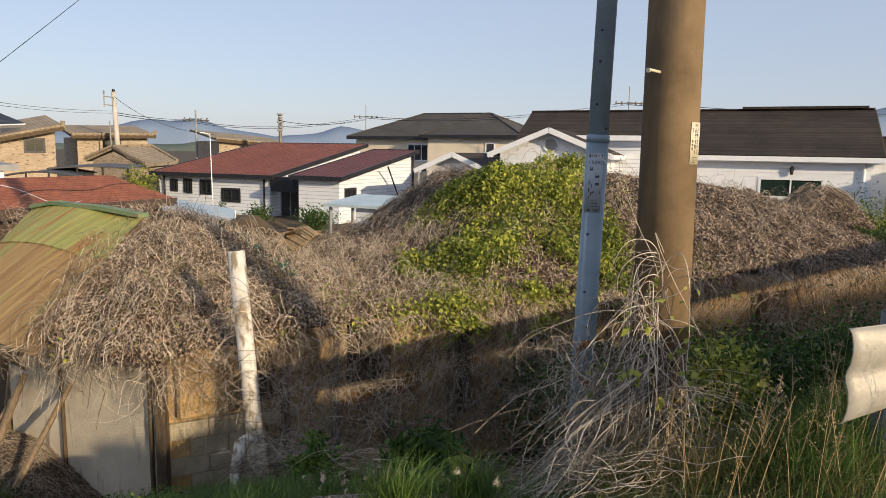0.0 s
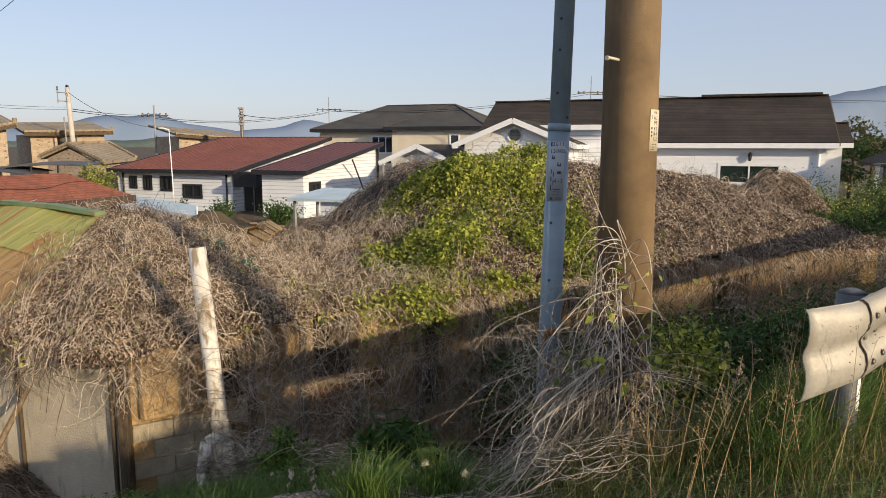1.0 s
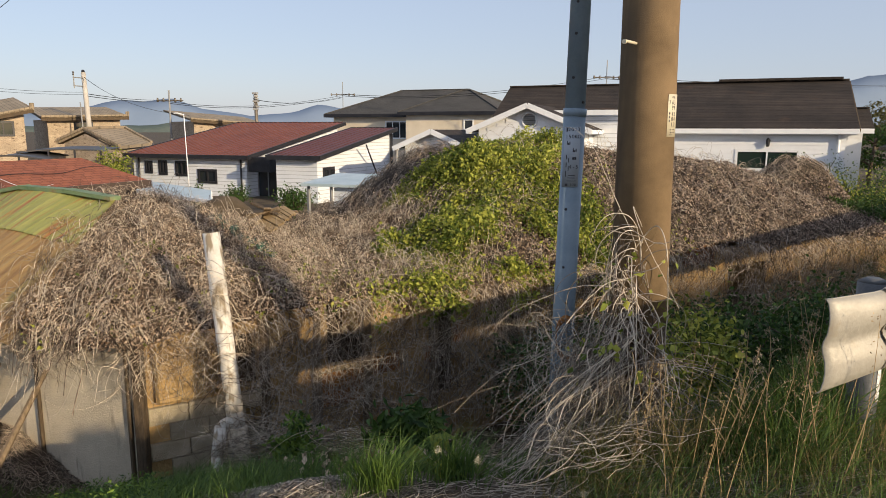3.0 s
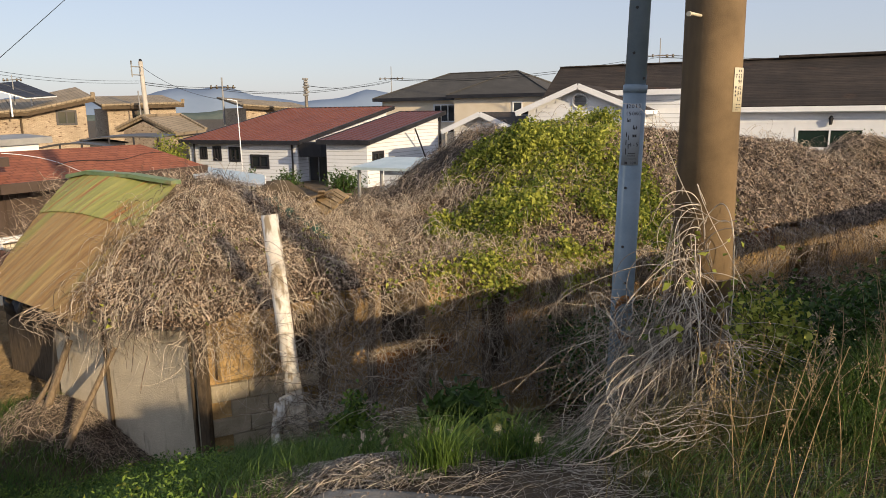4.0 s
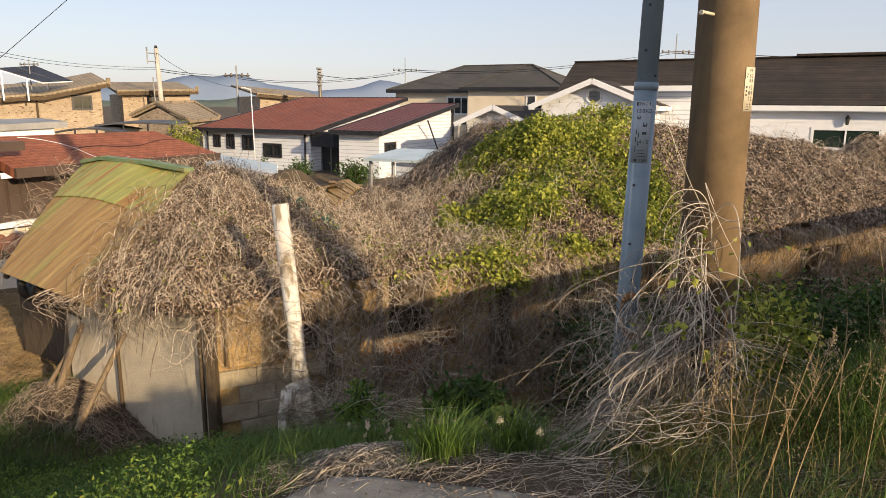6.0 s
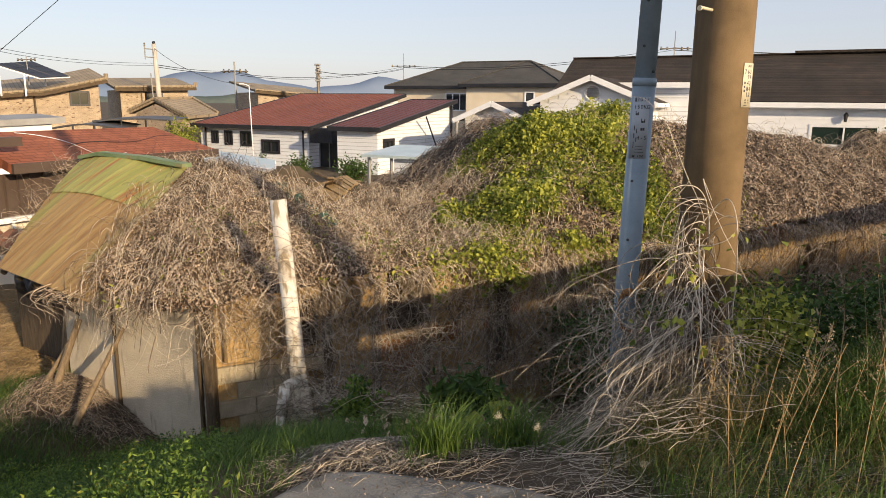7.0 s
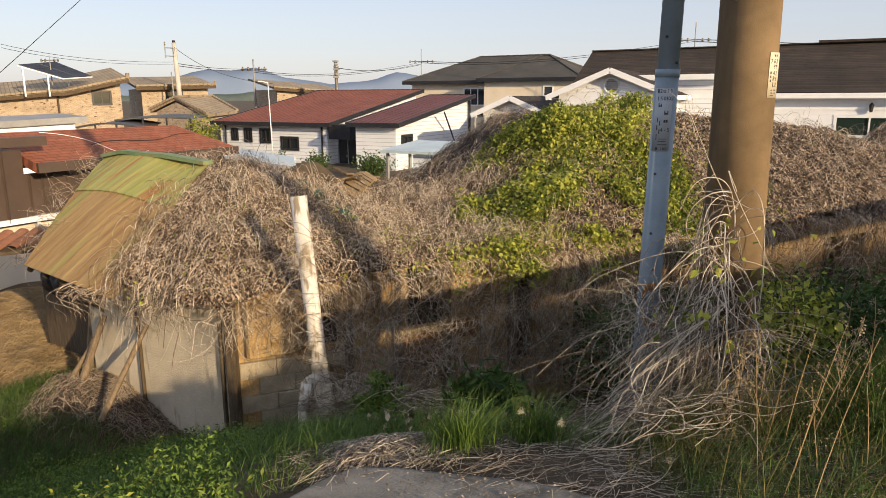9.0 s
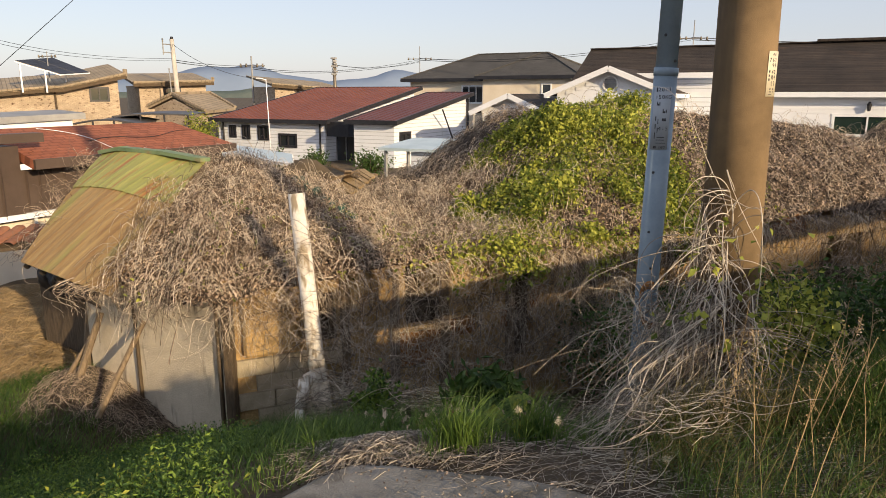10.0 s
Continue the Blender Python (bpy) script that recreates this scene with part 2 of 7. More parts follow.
M["inkred"] = mat("red_ink", (0.30, 0.03, 0.03), (0.36, 0.05, 0.04), 0.6, 5, bump=0)
M["reflect"] = mat("reflective_tape", (0.75, 0.76, 0.76), (0.85, 0.85, 0.85), 0.4, 5, bump=0)
M["wire"] = mat("black_cable", (0.012, 0.012, 0.012), (0.025, 0.025, 0.025), 0.6, 5, bump=0)
M["tile_red"] = mat("clay_tile", (0.20, 0.08, 0.04), (0.34, 0.15, 0.08), 0.85, 3, bump=0.4)
M["pale_concrete"] = mat("pale_pole_concrete", (0.40, 0.37, 0.32), (0.56, 0.52, 0.46), 0.85, 2, bump=0.1)
M["bark"] = mat("bark", (0.06, 0.045, 0.03), (0.14, 0.11, 0.08), 0.9, 6, bump=0.8)
M["pine"] = mat("pine_needle", (0.015, 0.028, 0.012), (0.05, 0.06, 0.025), 0.7, 2, bump=0, island=0.8)
M["olive"] = mat("olive_leaf", (0.05, 0.055, 0.016), (0.16, 0.14, 0.05), 0.7, 1, bump=0, island=0.8, trans=0.2)
# distance haze is put into the base colour: blued hills, greyed wood
M["mount"] = mat("haze_tinted_hill", (0.18, 0.24, 0.335), (0.22, 0.28, 0.38), 1.0, 0.004, bump=0, spec=0)
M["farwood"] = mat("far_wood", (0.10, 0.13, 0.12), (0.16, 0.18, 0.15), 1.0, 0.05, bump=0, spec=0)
M["net"] = mat("green_net", (0.02, 0.07, 0.045), (0.05, 0.14, 0.09), 0.7, 10, bump=0)


# ---- mesh helpers ----
def mesh_np(name, verts, faces, material):
    """A mesh from arrays; faces all of one size."""
    me = bpy.data.meshes.new(name)
    v = np.asarray(verts, dtype=np.float32).reshape(-1, 3)
    f = np.asarray(faces, dtype=np.int32)
    me.vertices.add(len(v))
    me.vertices.foreach_set("co", v.ravel())
    me.loops.add(f.size)
    me.loops.foreach_set("vertex_index", f.ravel())
    me.polygons.add(len(f))
    me.polygons.foreach_set("loop_start", np.arange(0, f.size, f.shape[1], dtype=np.int32))
    me.update(calc_edges=True)
    me.validate()
    if material:
        me.materials.append(material)
    return me


def empty(name, label="", category="", group="", kind=""):
    ob = new(name)
    return tagged(ob, label, category, group, kind)


def part(name, bm, material, parent=None, label=""):
    """One bmesh as one mesh object under a thing or a part."""
    me = bpy.data.meshes.new(name)
    bm.normal_update()
    bm.to_mesh(me)
    bm.free()
    me.materials.append(material)
    ob = new(name, me)
    if parent:
        ob.parent = parent
    return tagged(ob, label)


def part_np(name, verts, faces, material, parent=None, label=""):
    ob = new(name, mesh_np(name, verts, faces, material))
    if parent:
        ob.parent = parent
    return tagged(ob, label)


def box(x0, y0, z0, x1, y1, z1, bev=0.0, bm=None, m=None):
    bm = bm or bmesh.new()
    r = bmesh.ops.create_cube(bm, size=1.0)
    vs = r["verts"]
    for v in vs:
        v.co = Vector(((x0 + x1) / 2 + v.co.x * (x1 - x0), (y0 + y1) / 2 + v.co.y * (y1 - y0), (z0 + z1) / 2 + v.co.z * (z1 - z0)))
    if bev:
        es = list({e for v in vs for e in v.link_edges})
        vs = [g for g in bmesh.ops.bevel(bm, geom=es, offset=bev, segments=1, affect="EDGES")["verts"]]
    if m is not None:
        bmesh.ops.transform(bm, matrix=m, verts=[v for v in vs if v.is_valid])
    return bm


def prism(pts, thick, bm=None):
    """A slab: polygon pts (3D) and its copy lowered by thick (a number along z, or a vector)."""
    bm = bm or bmesh.new()
    d = Vector((0, 0, -thick)) if not isinstance(thick, Vector) else thick
    a = [bm.verts.new(Vector(p)) for p in pts]
    b = [bm.verts.new(Vector(p) + d) for p in pts]
    bm.faces.new(a)
    bm.faces.new(b[::-1])
    for i in range(len(a)):
        j = (i + 1) % len(a)
        bm.faces.new((a[j], a[i], b[i], b[j]))
    bmesh.ops.recalc_face_normals(bm, faces=bm.faces[:])
    return bm


def rod(p0, p1, r0, r1=None, seg=8, bm=None):
    """A tapered round bar between two points."""
    bm = bm or bmesh.new()
    r1 = r0 if r1 is None else r1
    p0, p1 = Vector(p0), Vector(p1)
    q = (p1 - p0).to_track_quat("Z", "Y").to_matrix()
    ra, rb = [], []
    for i in range(seg):
        a = 2 * math.pi * i / seg
        o = q @ Vector((math.cos(a), math.sin(a), 0))
        ra.append(bm.verts.new(p0 + o * r0))
        rb.append(bm.verts.new(p1 + o * r1))
    for i in range(seg):
        j = (i + 1) % seg
        f = bm.faces.new((ra[i], ra[j], rb[j], rb[i]))
        f.smooth = seg > 6
    bm.faces.new(ra[::-1])
    bm.faces.new(rb)
    return bm


def tubes(paths, radii, sides=3):
    """Thin strands: paths (N, K, 3), radii (N,) tapering to the tip."""
    n, k, _ = paths.shape
    d = np.gradient(paths, axis=1)
    d /= np.linalg.norm(d, axis=2, keepdims=True) + 1e-9
    ref = np.where(np.abs(d[:, :, 2:3]) > 0.9, np.array([1.0, 0, 0]), np.array([0, 0, 1.0]))
    a = np.cross(d, ref)
    a /= np.linalg.norm(a, axis=2, keepdims=True) + 1e-9
    b = np.cross(d, a)
    taper = np.linspace(1, 0.45, k)[None, :, None] * radii[:, None, None]
    rings = [paths + taper * (a * math.cos(t) + b * math.sin(t)) for t in np.arange(sides) * 2 * math.pi / sides]
    v = np.stack(rings, axis=2).reshape(-1, 3)
    base = (np.arange(n)[:, None, None] * k + np.arange(k - 1)[None, :, None]) * sides
    s = np.arange(sides)[None, None, :]
    t = (s + 1) % sides
    f = np.stack(np.broadcast_arrays(base + s, base + t, base + sides + t, base + sides + s), axis=-1).reshape(-1, 4)
    return v, f


def leaves(pos, size, rng, up=0.6, wide=0.55, droop=0.0):
    """Folded diamond leaves at pos (N, 3), facing mostly upwards by `up`."""
    n = len(pos)
    nrm = rng.normal(size=(n, 3)) * (1 - up) + np.array([0.25, -0.45, 0.8]) * up
    nrm /= np.linalg.norm(nrm, axis=1, keepdims=True)
    ax = rng.normal(size=(n, 3))
    ax[:, 2] -= droop
    ax -= nrm * (ax * nrm).sum(1, keepdims=True)
    ax /= np.linalg.norm(ax, axis=1, keepdims=True) + 1e-9
    sd = np.cross(nrm, ax)
    s = (np.broadcast_to(size, n) * rng.uniform(0.6, 1.3, n))[:, None]
    p0 = pos - ax * s * 0.5
    tip = pos + ax * s * 0.5 - nrm * s * 0.08
    l = pos - ax * s * 0.08 + sd * s * wide * 0.5 + nrm * s * 0.10
    r = pos - ax * s * 0.08 - sd * s * wide * 0.5 + nrm * s * 0.10
    v = np.stack([p0, l, tip, r], axis=1).reshape(-1, 3)
    i = np.arange(n)[:, None] * 4
    f = np.concatenate([i + np.array([[0, 2, 1]]), i + np.array([[0, 3, 2]])])
    return v, f


def blades(root, height, width, rng, lean=0.35):
    """Curved grass blades from root (N, 3)."""
    n = len(root)
    h = np.broadcast_to(height, n) * rng.uniform(0.5, 1.2, n)
    a = rng.uniform(0, 2 * math.pi, n)
    dirv = np.stack([np.cos(a), np.sin(a), np.zeros(n)], 1)
    side = np.stack([-np.sin(a + 0.8), np.cos(a + 0.8), np.zeros(n)], 1)
    bend = h * rng.uniform(0.2, 1.0, n) * lean * 1.6
    w = np.broadcast_to(width, n)
    vs = []
    for t, ww in ((0, 1.0), (0.4, 0.9), (0.75, 0.6)):
        c = root + dirv * (bend * t * t)[:, None] + np.array([0, 0, 1.0]) * (h * (t - 0.18 * t * t * lean))[:, None]
        vs += [c - side * (w * ww / 2)[:, None], c + side * (w * ww / 2)[:, None]]
    c = root + dirv * bend[:, None] + np.array([0, 0, 1.0]) * (h * (1 - 0.25 * lean))[:, None]
    vs.append(c)
    v = np.stack(vs, axis=1).reshape(-1, 3)
    i = np.arange(n)[:, None] * 7
    f = np.concatenate([i + np.array([t]) for t in ([0, 1, 3], [0, 3, 2], [2, 3, 5], [2, 5, 4], [4, 5, 6])])
    return v, f


def fbm(x, y, seed=0):
    """Cheap smooth noise from sines, about -1 to 1."""
    r = np.random.RandomState(seed)
    out = np.zeros_like(x, dtype=float)
    amp = 1.0
    for o in range(5):
        for _ in range(3):
            a, ph = r.uniform(0, 2 * math.pi), r.uniform(0, 2 * math.pi)
            k = 1.7 ** o
            out += amp / 3 * np.sin(k * (x * math.cos(a) + y * math.sin(a)) + ph)
        amp *= 0.62
    return out


# ---- the lie of the land ----
CO, UU, VV = np.array([-2.42, 7.0]), np.array([0.9085, 0.418]), np.array([-0.418, 0.9085])   # corner of the old house, its front line
E, B = Vector((0.88, -0.475, 0)), Vector((0.475, 0.88, 0))                                       # the grid of the village
GROUND = -2.7
EDGE = np.array([(-14, -14), (-1.35, 2.85), (-0.52, 3.72), (0.05, 3.45), (0.55, 3.15), (1.15, 3.08), (2.1, 3.15), (14.0, 9.6), (60, 34), (60, -14)])


def outside(x, y):
    """Distance out of the road's plateau (0 on it)."""
    x, y = np.asarray(x, float), np.asarray(y, float)
    d = np.full(np.broadcast(x, y).shape, 1e9)
    inn = np.zeros(d.shape, bool)
    n = len(EDGE)
    for i in range(n):
        (ax, ay), (bx, by) = EDGE[i], EDGE[(i + 1) % n]
        t = np.clip(((x - ax) * (bx - ax) + (y - ay) * (by - ay)) / ((bx - ax) ** 2 + (by - ay) ** 2), 0, 1)
        d = np.minimum(d, np.hypot(x - ax - t * (bx - ax), y - ay - t * (by - ay)))
        c = (ay > y) != (by > y)
        inn ^= c & (x < (bx - ax) * (y - ay) / ((by - ay) if by != ay else 1e-9) + ax)
    return np.where(inn, 0.0, d)


def ramp(x, y):
    """The road falls away to the old house."""
    return -0.25 * np.clip((1.6 - np.asarray(x, float)) * .75 + (np.asarray(y, float) - 1.2) * .35, 0, 2.6)


def land(x, y):
    s = outside(x, y)
    t = np.clip(s / 4.3, 0, 1)
    z = -2.42 * (0.55 * t + 0.45 * t * t * (3 - 2 * t))
    far = np.clip((s - 4.6) / 12, 0, 1)
    z = z + (GROUND + 2.42) * far * far * (3 - 2 * far)
    near = np.clip(s * 2, 0, 1) * np.clip((40 - s) / 20, 0, 1)
    tilt = ramp(x, y) * np.clip(1 - s / 3.6, 0, 1)
    # litter and straw have piled up against the left wall
    pile = 0.55 * np.exp(-((np.asarray(x) + 4.55) / 1.15) ** 2 - ((np.asarray(y) - 7.75) / 1.0) ** 2)
    return z + tilt + pile + near * 0.07 * fbm(np.asarray(x) * 1.7, np.asarray(y) * 1.7, 3)


def W(u, v, z=0.0):
    p = CO + UU * u + VV * v
    return Vector((p[0], p[1], z))


# ---- ground, road, distance ----
def graded(lo, hi, fine_lo, fine_hi, step):
    c = list(np.arange(fine_lo, fine_hi + 1e-6, step))
    s, x = step, fine_hi
    while x < hi:
        s *= 1.25
        x += s
        c.append(x)
    s, x = step, fine_lo
    while x > lo:
        s *= 1.25
        x -= s
        c.insert(0, x)
    return np.array(c)


gx, gy = graded(-3500, 3500, -12, 20, 0.2), graded(-1500, 4500, -2, 18, 0.2)
X, Yg = np.meshgrid(gx, gy)
Zg = land(X, Yg)
nx, ny = len(gx), len(gy)
ii = (np.arange(ny - 1)[:, None] * nx + np.arange(nx - 1)[None, :]).ravel()
ground = new("ground", mesh_np("ground", np.stack([X, Yg, Zg], -1), np.stack([ii, ii + 1, ii + nx + 1, ii + nx], 1), M["earth"]))
tagged(ground, "brown earth bank and flat village ground with litter", "ground", kind="structure")

front = [(-1.6, 2.2), (-1.12, 2.98), (-0.83, 3.35), (-0.67, 3.51), (-0.5, 3.61), (-0.24, 3.49), (0.06, 3.31), (0.33, 3.15), (0.54, 2.99), (0.68, 2.84), (1.1, 2.6), (1.6, 2.42), (2.3, 2.55), (6, 4.5), (14, 8.8), (40, 22.6)]
fx, fy = np.array([p[0] for p in front]), np.array([p[1] for p in front])
rt_ = np.concatenate([[0, -.001], -np.linspace(0, 1, 26)[1:] ** 2 * 16])
RX, RT = np.meshgrid(fx, rt_)
RY = fy[None, :] + RT - np.clip(RT + 3, -20, 0) * 0
RZ_ = ramp(RX, RY) + .035 + .006 * fbm(RX * 4, RY * 4, 8)
RZ_[0] -= .16
nr_, nc_ = RX.shape
kk = (np.arange(nr_ - 1)[:, None] * nc_ + np.arange(nc_ - 1)[None, :]).ravel()
road = tagged(new("road", mesh_np("road", np.stack([RX, RY, RZ_], -1), np.stack([kk, kk + nc_, kk + nc_ + 1, kk + 1], 1), M["concrete"])), "worn grey concrete road edge dusted with litter", "road", kind="structure")


def hills(name, y, pts, base, material, label):
    """A far ridge: a long solid with an uneven crest."""
    xs = np.linspace(pts[0][0], pts[-1][0], 160)
    zs = np.interp(xs, [p[0] for p in pts], [p[1] for p in pts]) + (y / 600.0) * fbm(xs / (y * 0.012), xs * 0, 5)
    v, f = [], []
    for r, (dy, k) in enumerate(((0, 0.0), (y * 0.02, 0.62), (y * 0.04, 1.0), (y * 0.1, 0.0))):
        v += [(a, y + dy, base + (b - base) * k) for a, b in zip(xs, zs)]
    n = len(xs)
    for r in range(3):
        for i in range(n - 1):
            f.append((r * n + i, r * n + i + 1, (r + 1) * n + i + 1, (r + 1) * n + i))
    ob = new(name, mesh_np(name, v, f, material))
    for p in ob.data.polygons:
        p.use_smooth = True
    return tagged(ob, label, "hills", kind="structure")


# far ridges whose haze is part of their colour
hills("backdrop", 2600, [(-2400, 20), (-1750, 50), (-1330, 95), (-1230, 60), (-1050, 78), (-900, 108), (-820, 104), (-700, 112), (-600, 75), (-440, 50), (-300, 60), (-180, 98), (-100, 85), (60, 40), (400, 60), (900, 70), (1400, 80), (1750, 150), (2000, 215), (2200, 250), (2500, 260), (3200, 120)], -10, M["mount"], "mountains behind the plain, coloured with blue haze")
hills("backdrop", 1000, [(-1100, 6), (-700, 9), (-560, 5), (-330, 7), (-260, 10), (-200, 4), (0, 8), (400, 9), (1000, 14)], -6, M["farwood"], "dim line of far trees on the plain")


# ---- house builder ----
def wall_panel(p0, p1, z0, top, openings, thick, inward):
    """A wall from p0 to p1 with a top line (list of (along, z)) and real openings (a0, z0, a1, z1)."""
    p0, p1 = Vector((p0[0], p0[1], 0)), Vector((p1[0], p1[1], 0))
    ln = (p1 - p0).length
    d = (p1 - p0) / ln
    nrm = Vector(inward).normalized() * thick
    ts = [t for t, _ in top]
    zs = [z for _, z in top]
    cuts = sorted({0.0, ln, *[t for t in ts if 0 <= t <= ln], *[a for o in openings for a in (o[0], o[2])]})
    bm = bmesh.new()
    for a, b in zip(cuts[:-1], cuts[1:]):
        if b - a < 1e-4:
            continue
        ta, tb = float(np.interp(a, ts, zs)), float(np.interp(b, ts, zs))
        holes = sorted([(o[1], o[3]) for o in openings if o[0] <= a + 1e-5 and o[2] >= b - 1e-5])
        lo = z0
        spans = []
        for h0, h1 in holes:
            spans.append((lo, lo, h0, h0))
            lo = h1
        spans.append((lo, lo, ta, tb))
        for za, zb, ya, yb in spans:
            if max(ya - za, yb - zb) < 1e-4:
                continue
            q = [p0 + d * a + Vector((0, 0, za)), p0 + d * b + Vector((0, 0, zb)), p0 + d * b + Vector((0, 0, yb)), p0 + d * a + Vector((0, 0, ya))]
            prism(q, nrm, bm)
    bmesh.ops.remove_doubles(bm, verts=bm.verts[:], dist=0.0005)
    return bm


def window(parent, p0, d, out, a0, z0, a1, z1, frame_mat, mullions=1, frame_w=0.07, glass=None, inner=None):
    """A framed window in an opening: frame with bars, and panes behind it."""
    p0, d, out = Vector((p0[0], p0[1], 0)), Vector(d).normalized(), Vector(out).normalized()
    m = Matrix(((d.x, -out.x, 0, p0.x), (d.y, -out.y, 0, p0.y), (0, 0, 1, 0), (0, 0, 0, 1)))
    w = empty("window")
    w.parent = parent
    bm = bmesh.new()
    y0, y1 = -0.05, 0.06
    for x0, x1, q0, q1 in ((a0 - frame_w * .4, a0 + frame_w, z0 - frame_w * .4, z1 + frame_w * .4), (a1 - frame_w, a1 + frame_w * .4, z0 - frame_w * .4, z1 + frame_w * .4), (a0 + frame_w, a1 - frame_w, z0 - frame_w * .4, z0 + frame_w), (a0 + frame_w, a1 - frame_w, z1 - frame_w, z1 + frame_w * .4)):
        box(x0, y0, q0, x1, y1, q1, 0, bm, m)
    for k in range(mullions):
        c = a0 + (a1 - a0) * (k + 1) / (mullions + 1)
        box(c - frame_w * .4, y0 + .01, z0 + frame_w, c + frame_w * .4, y1, z1 - frame_w, 0, bm, m)
    part("window_frame", bm, frame_mat, w)
    for k in range(mullions + 1):
        c0 = a0 + (a1 - a0) * k / (mullions + 1)
        c1 = a0 + (a1 - a0) * (k + 1) / (mullions + 1)
        part("pane", box(c0 + frame_w * .3, 0.03 + 0.012 * (k % 2), z0 + frame_w * .3, c1 - frame_w * .3, 0.045 + 0.012 * (k % 2), z1 - frame_w * .3, 0, None, m), glass or M["glass"], w)
    return w


def local_slab(name, origin, ax, ay, poly, thick, material, parent, label="", zax=None):
    """A slab in its own axes (so that courses follow it): poly holds (x, y) in the plane of ax, ay."""
    ax, ay = Vector(ax).normalized(), Vector(ay).normalized()
    az = ax.cross(ay).normalized()
    bm = prism([(x, y, 0) for x, y in poly], thick)
    ob = part(name, bm, material, parent, label)
    o = Vector(origin)
    ob.matrix_local = Matrix(((ax.x, ay.x, az.x, o.x), (ax.y, ay.y, az.y, o.y), (ax.z, ay.z, az.z, o.z), (0, 0, 0, 1)))
    return ob


def strip(p0, p1, w, h, material, name, parent, off=(0, 0, 0)):
    """A straight trim bar of section w (across) by h (up)."""
    p0, p1 = Vector(p0) + Vector(off), Vector(p1) + Vector(off)
    d = (p1 - p0)
    ln = d.length
    d.normalize()
    s = d.cross(Vector((0, 0, 1))).normalized()
    u = s.cross(d)
    m = Matrix(((d.x, s.x, u.x, p0.x), (d.y, s.y, u.y, p0.y), (d.z, s.z, u.z, p0.z), (0, 0, 0, 1)))
    return part(name, box(0, -w / 2, -h / 2, ln, w / 2, h / 2, 0, None, m), material, parent)


def mono_house(name, label, corner, lf, lb, z_front, z_back, over, windows_front, windows_side, roof_mat):
    """A white house with one roof slope rising to the back. corner: the right front corner; lf along the front (to the left), lb to the back."""
    h = empty(name, label, "house")
    c = Vector((corner[0], corner[1], 0))
    l = c - E * lf
    br, bl = c + B * lb, l + B * lb
    part("wall", wall_panel(l, c, GROUND - .1, [(0, z_front), (lf, z_front)], windows_front, 0.2, B), M["white"], h)
    part("wall", wall_panel(c + B * .2, br, GROUND - .1, [(0, z_front + (z_back - z_front) * .2 / lb), (lb, z_back)], windows_side, 0.2, -E), M["white"], h)
    part("wall", wall_panel(l + B * .2, bl, GROUND - .1, [(0, z_front), (lb, z_back)], [], 0.2, E), M["white"], h)
    part("wall", wall_panel(bl, br, GROUND - .1, [(0, z_back), (lf, z_back)], [], 0.2, -B), M["white"], h)
    sl = Vector((B.x * lb, B.y * lb, z_back - z_front)).normalized()
    o = l - E * over - sl * over + Vector((0, 0, z_front + .20))
    tot = math.hypot(lb, z_back - z_front) + 2 * over
    r = local_slab("roof", o, E, sl, [(0, 0), (lf + 2 * over, 0), (lf + 2 * over, tot), (0, tot)], 0.10, roof_mat, h)
    # standing seams
    bm = bmesh.new()
    k = 0.0
    while k < lf + 2 * over:
        box(k - .015, 0, 0, k + .015, tot, .03, 0, bm)
        k += 0.45
    s = part("seam", bm, roof_mat, r)
    # dark fascia and gutter round the slab
    a, b_ = o, o + E * (lf + 2 * over)
    cc, dd = b_ + sl * tot, a + sl * tot
    for p, q in ((a, b_), (b_, cc), (cc, dd), (dd, a)):
        strip(p, q, 0.10, 0.26, M["black"], "fascia", h, (0, 0, -.09))
    return h, l, c


# white house with maroon roofs
wf = [(1.03, -1.36, 1.6, -0.6), (2.2, -1.44, 2.85, -0.55), (3.6, -1.47, 4.5, -0.57), (5.4, -1.88, 6.85, -1.05)]
ha, la, ca = mono_house("house", "white sided house with a long maroon metal roof", (-7.35, 44.4), 9.2, 11.0, -0.25, 1.75, 0.45, wf, [], M["maroon"])
for o in wf:
    window(ha, la, E, -B, *o, M["black"], 1, 0.10)
strip((ca.x, ca.y, GROUND), (ca.x, ca.y, -0.2), .3, .3, M["black"], "post", ha)
strip((la.x, la.y, GROUND), (la.x, la.y, -0.2), .2, .2, M["black"], "post", ha)
part("downpipe", rod(la + E * .55 - B * .1 + Vector((0, 0, -2.6)), la + E * .55 - B * .1 + Vector((0, 0, -.3)), .06), M["black"], ha)
part("downpipe", rod(ca - E * .35 - B * .12 + Vector((0, 0, -2.6)), ca - E * .35 - B * .12 + Vector((0, 0, -.3)), .06), M["black"], ha)
wb = [(0.6, -1.36, 1.8, -0.72)]
hb, lb_, cb = mono_house("house", "white sided house wing with a dark maroon roof and black trim", (-2.75, 40.3), 2.8, 9.2, -0.15, 1.35, 0.4, [], [(o[0] - .2, o[1], o[2] - .2, o[3]) for o in wb], M["maroon2"])
window(hb, cb, B, E, *wb[0], M["black"], 1, 0.12)
strip((cb.x, cb.y, GROUND), (cb.x, cb.y, -0.1), .3, .3, M["black"], "post", hb)
strip((lb_.x, lb_.y, GROUND), (lb_.x, lb_.y, -0.1), .25, .25, M["black"], "post", hb)
q = cb + B * 9.2 + E * .15
